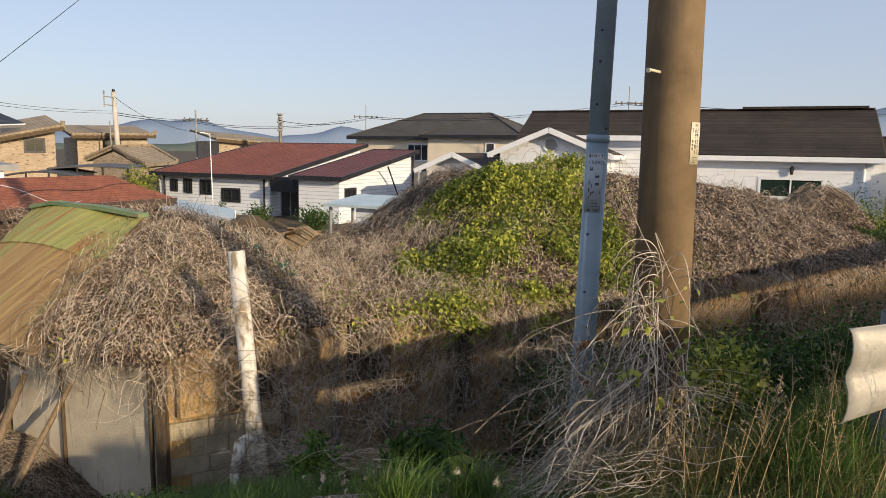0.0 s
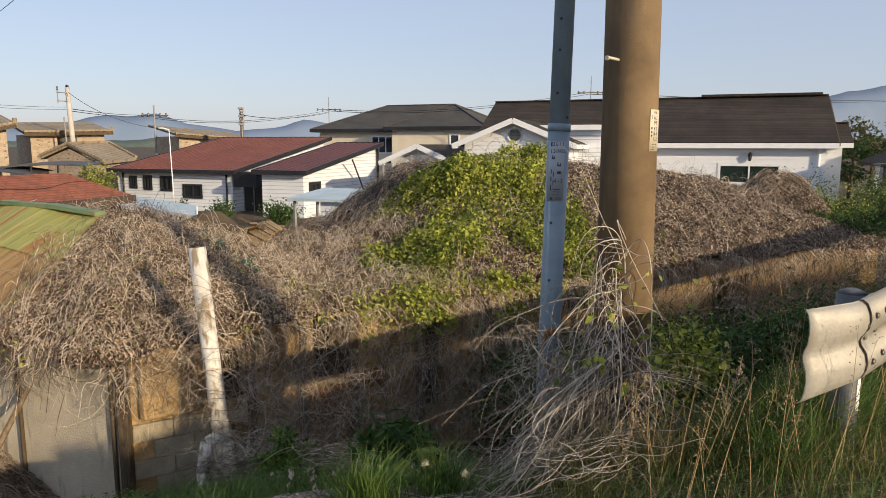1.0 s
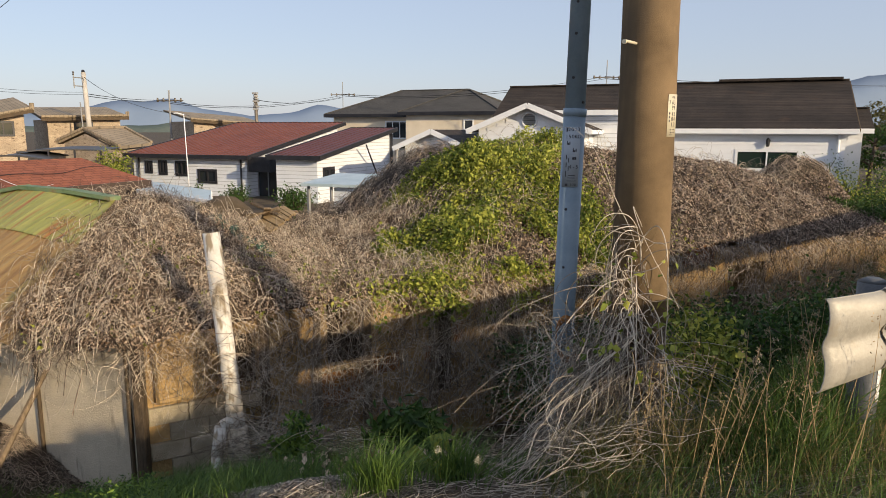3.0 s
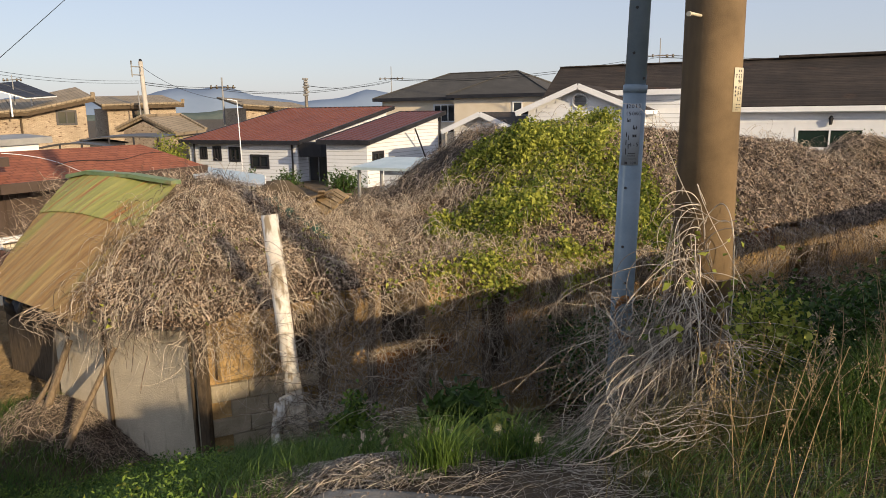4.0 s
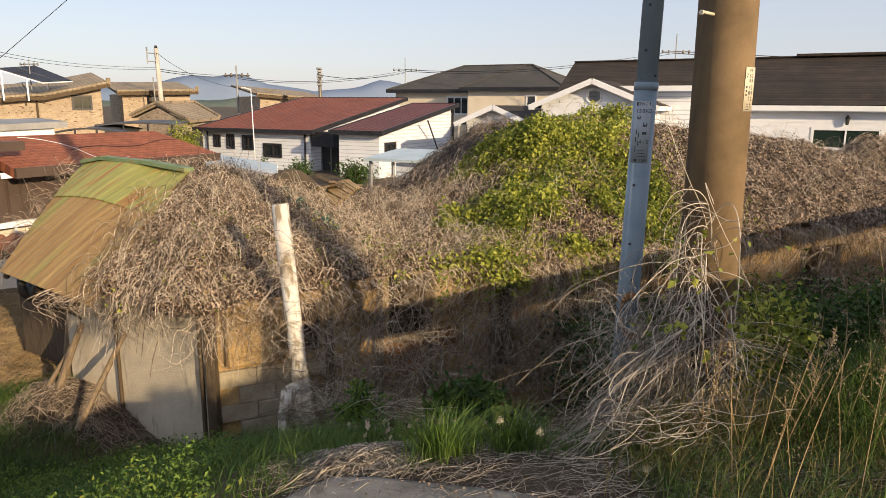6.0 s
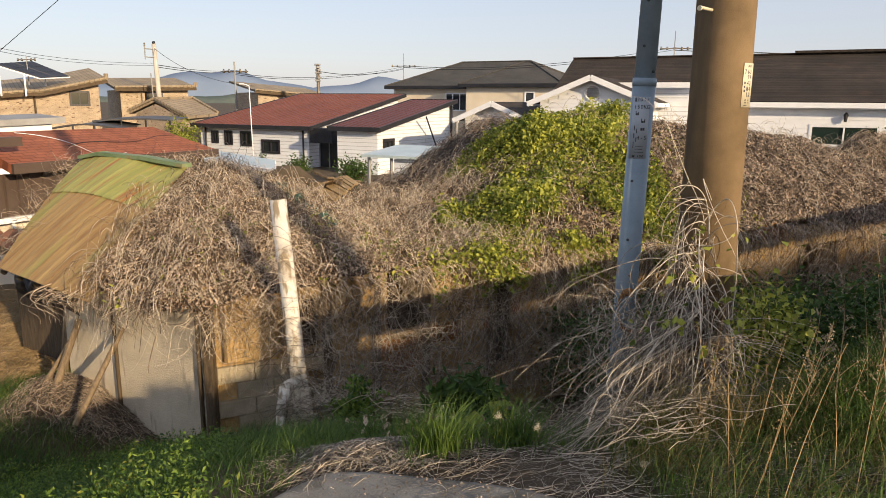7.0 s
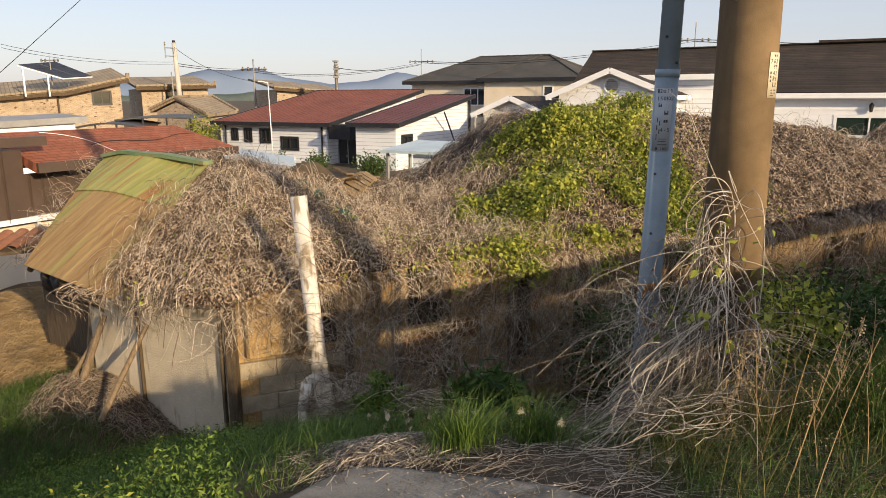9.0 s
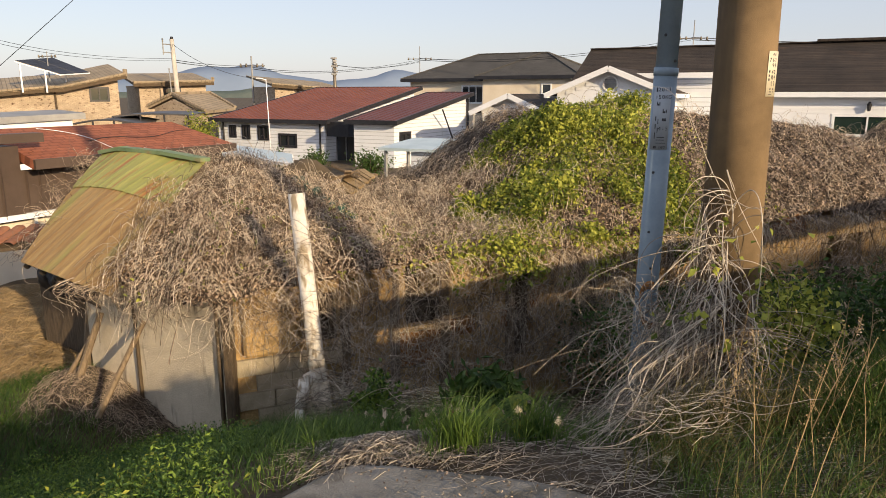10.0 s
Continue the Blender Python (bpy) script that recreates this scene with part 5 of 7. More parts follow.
s_, o_ = eave_line(230, 0.0, 1.1)
a1 = hanging(150, s_[:150], 0.5, 12, .0015, .0032, .04, o_[:150])
s_, o_ = eave_line(420, 1.0, 4.6)
a2 = hanging(420, s_, 0.6, 12, .0017, .0035, .045, o_)
s_, o_ = eave_line(1300, 4.0, 14.6)
a3 = hanging(1300, s_, 1.0, 11, .002, .004, .05, o_)
n = 230
t_ = rng.uniform(0, 2.0, n)
q = CO[None, :] + LEFT_DIR[None, :] * t_[:, None] - LEFT_IN[None, :] * rng.uniform(0.22, 0.4, n)[:, None]
zz = roof_h(q[:, 0], q[:, 1])[0]
a4 = hanging(n, np.stack([q[:, 0], q[:, 1], zz], -1), 0.42, 10, .0015, .003, .035, np.tile(-LEFT_IN, (n, 1)))
a5 = loops(800, 1.2, 5.2, -2.0, -.65, -.75, -.08, .0018, .0042)
a6 = loops(600, 4.8, 12, -1.9, -.5, -.9, -.08, .002, .004)
a7 = loops(130, .1, 1.2, -1.1, -.5, -.4, -.12, .0015, .003)
stuff("hanging_vines", merge(a1, a2, a3, a4), M["vine"], "curtain of dry vines hanging from the eaves", "vines")
stuff("looped_vines", merge(a5, a6, a7), M["vine_grey"], "grey vine stems strung in loops before the wall", "vines")


def wall_tangle(n, u0, u1, z0, z1, v0, v1, r0, r1, step, k, curl):
    """Curling stems netted over the front of the wall."""
    x, y = uv_xy(rng.uniform(u0, u1, n), rng.uniform(v0, v1, n))
    th = rng.uniform(0, 2 * math.pi, n)
    d = np.stack([UU[0] * np.cos(th), UU[1] * np.cos(th), np.sin(th)], -1) + rng.normal(0, .12, (n, 3))
    return curly(np.stack([x, y, rng.uniform(z0, z1, n)], -1), d, step, k, .02, curl, r0, r1)


stuff("netted_vines", wall_tangle(1150, 1.2, 5.6, -2.0, -.75, -.42, -.12, .0022, .0044, .045, 15, .24), M["vine_grey"], "net of curling grey vines over the shaded wall", "vines")
stuff("netted_vines", wall_tangle(260, .9, 5.6, -.95, -.4, -.4, -.15, .002, .004, .042, 14, .28), M["vine"], "tan vines curling below the eave", "vines")
stuff("netted_vines", wall_tangle(1200, 5.2, 13.5, -1.9, -.4, -.6, -.15, .003, .0055, .06, 13, .24), M["vine_dull"], "brown vines netted over the long wall", "vines")
stuff("netted_vines", wall_tangle(110, -.1, 1.2, -1.0, -.45, -.36, -.14, .0015, .003, .045, 15, .24), M["vine"], "thin tan vines hanging over the corner", "vines")


def bank_strands(n, x0, x1, y0, y1, zlo, zhi, step, k, r0, r1, inside, rise=0.0):
    """Strands that sprawl over the bank."""
    x, y = rng.uniform(x0, x1, n * 4), rng.uniform(y0, y1, n * 4)
    m = inside(x, y)
    x, y = x[m][:n], y[m][:n]
    n = len(x)
    h = rng.uniform(zlo, zhi, n)
    th = rng.uniform(0, 2 * math.pi, n)
    cv = rng.normal(0, 0.28, n)
    ph = rng.uniform(0, 6.3, n)
    amp = rng.uniform(0, .28, n) * np.maximum(h, .05)
    out = []
    for j in range(k):
        out.append(np.stack([x, y, land(x, y) + np.maximum(h + amp * np.sin(ph + .55 * j), 0.01)], -1))
        th = th + cv + .2 * np.sin(ph + .8 * j)
        x, y = x + step * np.cos(th), y + step * np.sin(th)
    return tubes(np.stack(out, 1), rng.uniform(r0, r1, n))


def front_zone(v0, v1, u0, u1):
    def f(x, y):
        rx, ry = x - CO[0], y - CO[1]
        u, v = rx * UU[0] + ry * UU[1], rx * VV[0] + ry * VV[1]
        return (u > u0) & (u < u1) & (v > v0) & (v < v1) & (outside(x, y) > 0.15)
    return f


b1_ = bank_strands(1000, -2, 8, 4, 11, 0.0, 0.9, 0.08, 8, .0015, .0034, front_zone(-0.9, -0.08, 1.15, 9))
b2_ = bank_strands(2400, -1.5, 8, 3.2, 10, 0.0, 0.35, 0.075, 8, .0015, .0032, front_zone(-2.6, -0.5, 1.3, 10))
b3_ = bank_strands(1500, 4, 14, 6, 14, 0.0, 1.3, 0.13, 7, .003, .006, front_zone(-1.2, -0.1, 8, 14))
stuff("dry_brambles", merge(b1_, b2_, b3_), M["vine"], "dense dry brambles along the foot of the wall", "brambles")
n = 9000
x, y = rng.uniform(-2, 8, n), rng.uniform(3, 11, n)
m = front_zone(-3.4, -0.05, 0.9, 10)(x, y)
stuff("dead_leaves", leaves(np.stack([x, y, land(x, y) + rng.uniform(0.01, 0.18, n)], -1)[m], 0.06, rng, 0.4, 0.6), M["deadleaf"], "dead leaves lying on the bank", "leaves")

# ---- green vine leaves ----
n = 30000
u, v = rng.uniform(2.0, 8.6, n), rng.uniform(-0.5, 3.0, n)
ul = 3.0 + 0.64 * np.clip(v, 0, 3) + 0.35 * np.sin(v * 4)
ur = 6.3 + 0.35 * v + 0.3 * np.sin(v * 3 + 1)
x, y = uv_xy(u, v)
patch = .7 * fbm(x * 1.9, y * 1.9, 21) + .7 * fbm(x * 4.3, y * 4.3, 22)
edge = np.minimum(u - ul, ur - u)
w = np.clip(edge / 0.5 + 0.35, 0, 1) * np.clip(0.95 + 0.9 * patch - 0.75 * np.clip(0.75 - v, 0, 1), 0.02, 1)
keep = rng.uniform(0, 1, n) < w
x, y, u, v = x[keep], y[keep], u[keep], v[keep]
z, d, _, _, _ = roof_h(x, y)
n = len(x)
hgt = rng.uniform(0.02, 1, n) ** 1.2 * np.clip(0.20 + 0.22 * fbm(x * 3.6, y * 3.6, 5), .03, .5)
base = np.stack([x, y, z - np.clip(-d, 0, .5) * 2], -1) + np.array([-UU[1] * 0 - VV[0] * .5, -VV[1] * .5, .85])[None, :] * np.clip(hgt, .02, .5)[:, None]
pos = (base[:, None, :] + rng.normal(0, 0.045, (n, 9, 3))).reshape(-1, 3)
stuff("vine_leaves", leaves(pos, 0.058, rng, 0.35, 0.62, 0.4), M["leaf"], "fresh yellow-green vine leaves over the mound", "leaves")
# green shoots scattered over the dry parts
n = 420
u = np.concatenate([rng.uniform(-2.2, 3.2, 160), rng.uniform(6.4, 8.2, 160), rng.uniform(1.9, 3.6, 100)])
v = np.concatenate([rng.uniform(-0.4, 1.2, 160), rng.uniform(-0.3, 1.6, 160), rng.uniform(-.4, .4, 100)])
x, y = uv_xy(u, v)
z, d, _, _, _ = roof_h(x, y)
k = (x > -3.3) & (d > -.05)
base = np.stack([x, y, z + .05], -1)[k]
pos = (base[:, None, :] + rng.normal(0, 0.06, (len(base), 6, 3))).reshape(-1, 3)
stuff("vine_leaves", leaves(pos, 0.05, rng, 0.55, 0.7, 0.3), M["leaf"], "scattered green shoots among the dry vines", "leaves")
# leaves low on the face under the mound
n = 900
u, v = rng.uniform(4.2, 8.2, n), rng.uniform(-1.3, -.3, n)
x, y = uv_xy(u, v)
base = np.stack([x, y, land(x, y) + rng.uniform(.3, 1.35, n)], -1)
pos = (base[:, None, :] + rng.normal(0, 0.08, (n, 8, 3))).reshape(-1, 3)
stuff("bramble_leaves", leaves(pos, 0.055, rng, 0.5, 0.6, 0.4), M["leaf_dark"], "dark green bramble leaves under the mound", "leaves")


# ---- tangle round the poles ----
def about(n, c, spread):
    return np.array(c)[None, :] + rng.normal(0, 1, (n, 3)) * np.array(spread)[None, :]


def toward(n, d, noise_):
    return np.array(d)[None, :] + rng.normal(0, noise_, (n, 3))


# stems draped over the flank of the concrete pole, sinking to the ground
st_ = about(90, (1.66, 4.06, 0), (.035, .03, 0))
st_[:, 2] = rng.uniform(.0, .92, 90) ** 1.0
t1_ = curly(st_, toward(90, (-.45, -.3, .35), .3), .034, 24, .16, .20, .002, .0042, sides=4)
st_ = about(150, (1.62, 4.0, 0), (.10, .07, 0))
st_[:, 2] = rng.uniform(-.45, .45, 150)
t2_ = curly(st_, toward(150, (-.6, -.4, -.1), .35), .032, 24, .22, .30, .0018, .004, sides=4)
st_ = about(46, (1.74, 3.98, .02), (.08, .05, .12))
t3_ = curly(st_, toward(46, (.85, -.2, .1), .25), .034, 16, .06, .20, .0018, .0036, sides=4)
st_ = about(300, (1.34, 4.2, 0), (.12, .12, 0))
st_[:, 2] = rng.uniform(-.7, .32, 300)
t6_ = curly(st_, toward(300, (-.25, -.45, .0), .6), .034, 20, .10, .28, .0016, .0034)
st_ = about(14, (1.55, 4.0, -.1), (.12, .08, .2))
t7_ = curly(st_, toward(14, (-.4, -.4, -.4), .4), .03, 16, .06, .10, .005, .008, sides=5)
t4_ = bank_strands(800, 0.3, 2.7, 2.5, 4.9, 0.0, 0.30, 0.045, 12, .0014, .0032, lambda x, y: (np.hypot((x - 1.36 - .45 * (y - 3.55)) / .30, (y - 3.55) / 1.0) < 1) & (outside(x, y) > .02))
t5_ = bank_strands(1100, -0.6, 2.4, 2.45, 3.8, 0.0, 0.04, 0.045, 8, .0009, .0022, lambda x, y: (outside(x, y) < .45) & (y > np.interp(x, fx, fy) - .12))
stuff("vine_tangle", merge(t1_, t2_, t3_, t6_), M["vine_grey"], "pale dry vine stems climbing and bowing from the poles", "vines")
stuff("vine_stems", t7_, M["vine_grey"], "thick bare vine stems crossing at the pole foot", "vines")
# thick sheaf that slumps from the concrete pole towards the road
n, k = 150, 22
tt = np.linspace(0, 1, k)[None, :, None]
s0_ = np.stack([1.62 + rng.normal(0, .07, n), 4.06 + rng.normal(0, .05, n), rng.uniform(-.45, .30, n)], -1)
e0_ = np.stack([1.04 + rng.normal(0, .19, n), 3.6 + rng.normal(0, .24, n), np.zeros(n)], -1)
e0_[:, 2] = land(e0_[:, 0], e0_[:, 1]) + rng.uniform(0, .10, n)
ph_, fq_, am_ = rng.uniform(0, 6.3, (n, 1, 1)), rng.uniform(4, 16, (n, 1, 1)), rng.uniform(.03, .14, (n, 1, 1))
wig_ = am_ * (np.sin(ph_ + fq_ * tt) - np.sin(ph_))
p = s0_[:, None, :] + (e0_ - s0_)[:, None, :] * np.concatenate([tt, tt, tt ** 1.35], 2) + wig_ * np.array([.8, -.5, .55]) + np.array([0, 0, 1.0]) * np.abs(rng.normal(0, .09, (n, 1, 1))) * np.sin(math.pi * tt)
p[..., 2] = np.maximum(p[..., 2], land(p[..., 0], p[..., 1]) + .012)
stuff("vine_tangle", tubes(p, rng.uniform(.0016, .0042, n), 4), M["vine_grey"], "pale sheaf of dry vines slumping from the concrete pole", "vines")
stuff("vine_tangle", merge(t4_, t5_), M["vine_grey"], "heap of dry grey vines round the pole feet", "vines")
# stems that cross and wrap the white pipe
n, k = 150, 14
tt = np.linspace(0, 1, k)[None, :]
zc_ = -2.0 + 2.3 * rng.uniform(0, 1, n)[:, None] ** 1.7
ph_ = rng.uniform(0, 6.3, (n, 1))
span_ = rng.uniform(.12, .55, (n, 1)) * rng.choice((-1, 1), (n, 1))
hz = zc_ + rng.normal(0, .25, (n, 1)) * (tt - .5) + .06 * np.sin(ph_ + 6 * tt) - .15 * (2 * tt - 1) ** 2
fr = (hz + 2.0) / 2.47
hx = -1.19 - .242 * fr + span_ * (tt - .5) * 1.6 * UU[0] + .03 * np.sin(2 * ph_ + 5 * tt)
hy = 6.66 + .24 * fr - .10 - rng.uniform(0, .14, (n, 1)) + span_ * (tt - .5) * 1.6 * UU[1] + .14 * (2 * tt - 1) ** 2
stuff("pipe_vines", tubes(np.stack([hx, hy, np.maximum(hz, land(hx, hy) + .01)], -1), rng.uniform(.0016, .0034, n)), M["vine"], "dry vine stems strung across the white pipe", "vines")
bt_ = bank_strands(330, -2.1, -.2, 5.7, 7.2, 0.0, 0.5, 0.05, 11, .0015, .003, lambda x, y: np.hypot((x + .95) / .5, (y - 6.5) / .42) < 1)
stuff("pipe_vines", bt_, M["vine_grey"], "grey tangle of stems round the foot of the pipe", "vines")
# bundle that climbs the concrete pole
n, k = 34, 12
zz = np.linspace(0, 1, k)[None, :]
a = rng.uniform(2.9, 4.3, n)[:, None] + 0.5 * np.sin(zz * 5 + rng.uniform(0, 6, (n, 1)))
rr = .18 + rng.uniform(.0, .06, (n, 1)) * np.sin(math.pi * zz) + .008
top_ = rng.uniform(.25, .9, (n, 1))
p = np.stack([1.80 + np.cos(a) * rr, 4.28 + np.sin(a) * rr, -.5 + (top_ + .5) * zz], -1) + rng.normal(0, .005, (n, k, 3))
stuff("climbing_vine", tubes(p, rng.uniform(.002, .0055, n), 4), M["vine"], "dry vine bundle climbing the concrete pole", "vines")
n = 46
base = np.stack([1.80 + rng.uniform(-.55, .35, n), 4.02 + rng.uniform(-.5, .1, n), rng.uniform(-.45, .75, n) ** 1.0], -1)
base[:, 2] = np.where(np.abs(base[:, 0] - 1.72) > .25, np.minimum(base[:, 2], .25), base[:, 2])
pos = (base[:, None, :] + rng.normal(0, .045, (n, 3, 3))).reshape(-1, 3)
stuff("vine_leaves", leaves(pos, 0.055, rng, 0.4, 0.7, .3), M["leaf"], "young green leaves on the pole vines", "leaves")

# ---- grass and weeds ----


def scatter(n, x0, x1, y0, y1, inside):
    x, y = rng.uniform(x0, x1, n), rng.uniform(y0, y1, n)
    m = inside(x, y)
    x, y = x[m], y[m]
    return np.stack([x, y, land(x, y) - .01], -1)


def left_lawn(x, y):
    rx, ry = x - CO[0], y - CO[1]
    return (outside(x, y) > .05) & (rx * LEFT_IN[0] + ry * LEFT_IN[1] < -.05) | (outside(x, y) > .05) & (rx * VV[0] + ry * VV[1] < -.1) & (x < .2)


r1 = scatter(56000, -8.5, .2, 1.2, 7.2, lambda x, y: left_lawn(x, y) & (x + .25 * y < .9))
g1 = blades(r1, np.interp(outside(r1[:, 0], r1[:, 1]), [0, .5, 1.6, 3], [.12, .15, .20, .20]), .006, rng, .8)
stuff("grass", g1, M["grass"], "lush green grass on the shaded bank", "grass")
g2 = blades(scatter(9000, -11, -3.6, 6, 11, lambda x, y: left_lawn(x, y)), .2, .007, rng, .6)
g7 = blades(scatter(26000, -8.5, -2.9, 5.6, 8.9, lambda x, y: left_lawn(x, y) & (fbm(x * 1.3, y * 1.3, 44) > -.25) & (np.hypot((x + 3.75) / 1.0, (y - 7.4) / .6) > 1)), .2, .006, rng, .7)
stuff("grass", g7, M["grass"], "green grass round the rendered wall", "grass")
stuff("grass", g2, M["grass"], "sunlit grass below the old house", "grass")
root = scatter(14000, -6.2, -.6, 1.6, 6.6, lambda x, y: left_lawn(x, y) & (x + .25 * y < -.5 + .3 * fbm(x * 5, y * 5, 63)) & (fbm(x * 2.1, y * 2.1, 61) > -.6))
n = len(root)
hh = rng.uniform(.08, .24, n) * np.where((root[:, 0] < -1.25) & (outside(root[:, 0], root[:, 1]) < 1.2), 1.6, 1.1)
pos = (root[:, None, :] + np.linspace(.25, 1, 7)[None, :, None] * np.stack([rng.normal(0, .04, n), rng.normal(0, .04, n), hh], -1)[:, None, :] + rng.normal(0, .028, (n, 7, 3)) * np.array([1, 1, .4])).reshape(-1, 3)
stuff("leafy_weeds", leaves(pos[: len(pos) // 7 * 6], 0.036, rng, 0.55, 0.38, -.5), M["weed"], "leafy green weeds along the road edge", "weeds")
# sunlight on the weed tips is painted with the brighter leaf material
tips_ = pos[(pos[:, 1] < 4.2) & (fbm(pos[:, 0] * 4.3, pos[:, 1] * 4.3, 33) > .35)]
stuff("leafy_weeds", leaves(tips_[::2] + np.array([0, 0, .02]), 0.045, rng, 0.45, 0.4, -.9), M["leaf"], "weed tips given a brighter leaf colour for sunlight", "weeds")

g3 = blades(scatter(3800, .9, 3.6, 2.3, 4.4, lambda x, y: (x > 1.05 + .2 * (y - 2.4)) & (outside(x, y) < 1.3) & (np.hypot(x - 1.8, y - 4.28) > .22) & ((x - 1.9) * -.475 + (y - 2.7) * .88 > -.35)), .31, .0035, rng, .9)
stuff("tall_grass", g3, M["drygrass"], "tall yellow-green grass by the guardrail", "grass")
g3b = blades(scatter(13000, 1.0, 4.4, 2.2, 5.0, lambda x, y: (outside(x, y) < 1.8) & ((x - 1.9) * -.475 + (y - 2.7) * .88 > -.5)), .24, .004, rng, 1.0)
stuff("grass", g3b, M["grass"], "green grass under the guardrail", "grass")
n = 420
c = np.concatenate([np.stack([rng.normal(.10, .09, n), rng.normal(3.72, .06, n)], -1), np.stack([rng.normal(.56, .07, n // 2), rng.normal(3.9, .06, n // 2)], -1)])
g4 = blades(np.stack([c[:, 0], c[:, 1], land(c[:, 0], c[:, 1]) - .01], -1), .36, .006, rng, .55)
stuff("grass_clump", g4, M["grass"], "upright clump of green grass at the road edge", "grass")
g5 = blades(scatter(9000, -.9, 4.6, 3.0, 7.4, lambda x, y: (outside(x, y) > .3)), .25, .006, rng, .7)
stuff("grass", g5, M["grass"], "patchy grass among the brambles", "grass")


def shrub(name, label, centre, radius, height, nleaf, size, material, wide=.5, up=.45, seed=1, stems=14):
    """A low shrub: stems and a crown of single leaves, denser at the rim."""
    r = np.random.RandomState(seed)
    s = empty(name, label, "shrub")
    cx, cy = centre
    z0 = float(land(np.array([cx]), np.array([cy]))[0]) if len(centre) == 2 else 0
    tips = []
    for i in range(stems):
        a, q = r.uniform(0, 2 * math.pi), radius * math.sqrt(r.uniform(0, 1))
        tips.append((cx + q * math.cos(a), cy + q * math.sin(a), z0 + height * (1 - .5 * (q / radius) ** 2) * r.uniform(.7, 1.0)))
    tips = np.array(tips)
    k = np.linspace(0, 1, 6)[None, :, None]
    b0 = np.array([cx, cy, z0 - .05])[None, None, :] + r.normal(0, .04 * radius, (stems, 1, 3))
    path = b0 + (tips[:, None, :] - b0) * k + np.array([0, 0, 1.0]) * (np.sin(k * math.pi) * .1 * height)
    v, f = tubes(path, np.full(stems, max(.004, radius * .014)), 4)
    part_np("stem", v, f, M["bark"], s)
    w = r.randint(0, stems, nleaf)
    t = r.uniform(.35, 1.0, nleaf)
    pos = b0[w, 0] + (tips[w] - b0[w, 0]) * t[:, None] + r.normal(0, radius * .16, (nleaf, 3))
    pos[:, 2] = np.maximum(pos[:, 2], z0 + .02)
    v, f = leaves(pos, size, r, up, wide, .5)
    part_np("foliage", v, f, material, s)
    return s


shrub("broadleaf_shrub", "dark green shrub with long pointed leaves", (.40, 5.6), .40, .66, 1000, .15, M["leaf_dark"], .32, .55, 2)
shrub("small_shrub", "small bushy green shrub at the wall foot", (-.60, 6.15), .24, .66, 1600, .05, M["weed"], .6, .45, 3)
shrub("broadleaf_weed", "low weed with broad pale leaves", (.50, 4.1), .18, .3, 12, .19, M["leaf"], .6, .75, 4, 6)
for i, (cx, cy, r_, h_) in enumerate(((3.3, 5.7, .7, .8), (4.3, 6.6, .9, .9), (3.9, 5.3, .7, .5), (5.6, 7.4, 1.0, .9), (2.9, 6.6, .6, .9))):
    shrub("bank_shrub", "dark leafy shrub on the shaded bank", (cx, cy), r_, h_, 3600, .06, M["leaf_dark"], .55, .45, 20 + i, 26)
shrub("vine_shrub", "yellow-green climbing shrub catching the sun", (2.75, 5.3), .50, 1.15, 2800, .06, M["leaf"], .6, .5, 31, 22)

# rank weeds all along the foot of the rail
n = 21000
s_ = rng.uniform(.05, 13, n)
o_ = rng.uniform(.02, .55, n)
x, y = 1.9 + .88 * s_ - .475 * o_, 2.7 + .475 * s_ + .88 * o_
g6 = blades(np.stack([x, y, land(x, y) - .01], -1), np.interp(s_, [0, 1.2, 2.2, 9, 13], [.34, .36, .74, .74, .55]) + .1 * np.sin(s_ * 3.1), .005, rng, .7)
stuff("tall_grass", g6, M["grass"], "rank green grass along the foot of the guardrail", "grass")
# yellowing tufts between the pole and the rail
for cx, cy, sp, nb, hb_ in ((1.36, 3.42, .13, 620, .40), (1.62, 3.30, .12, 420, .36), (2.05, 3.5, .16, 460, .34), (1.15, 3.05, .12, 260, .22)):
    px_, py_ = rng.normal(cx, sp, nb), rng.normal(cy, sp * .8, nb)
    stuff("grass_tuft", blades(np.stack([px_, py_, land(px_, py_) - .01], -1), hb_, .0042, rng, .55), M["drygrass"], "upright tuft of yellowing grass by the road", "grass")


def branched_weed(x, y, h, seed):
    """A dry weed: a stalk with side shoots, each carrying small seed heads."""
    r = np.random.RandomState(seed)
    w = empty("dry_weed", "dry branched weed with small brown seed heads", "weed")
    z = float(land(np.array([x]), np.array([y]))[0])
    k = np.linspace(0, 1, 9)[:, None]
    lean_ = np.array([r.normal(0, .12), r.normal(-.05, .08), 1.0]) * h
    main = np.array([x, y, z - .02]) + lean_ * k + np.array([.03, .02, 0]) * np.sin(k * 5 + r.uniform(0, 6))
    part_np("stalk", *tubes(main[None], np.array([.0032]), 4), M["stalk"], w)
    for i in range(9):
        t = .3 + .65 * i / 8
        b0_ = np.array([np.interp(t, k[:, 0], main[:, q]) for q in range(3)])
        a_ = r.uniform(0, 6.3)
        d_ = np.array([math.cos(a_) * .55, math.sin(a_) * .55, .8]) * h * .42 * (1.1 - t)
        q = b0_ + d_ * np.linspace(0, 1, 6)[:, None] + np.array([0, 0, -.05 * h]) * np.linspace(0, 1, 6)[:, None] ** 2
        shoot = part_np("shoot", *tubes(q[None], np.array([.0017])), M["stalk"], w)
        tagged(part_np("seed_head", *leaves((q[2:, None, :] + r.normal(0, .007, (4, 5, 3))).reshape(-1, 3), .010, r, .2, .6), M["seed"], shoot), kind="stuff")
    return w


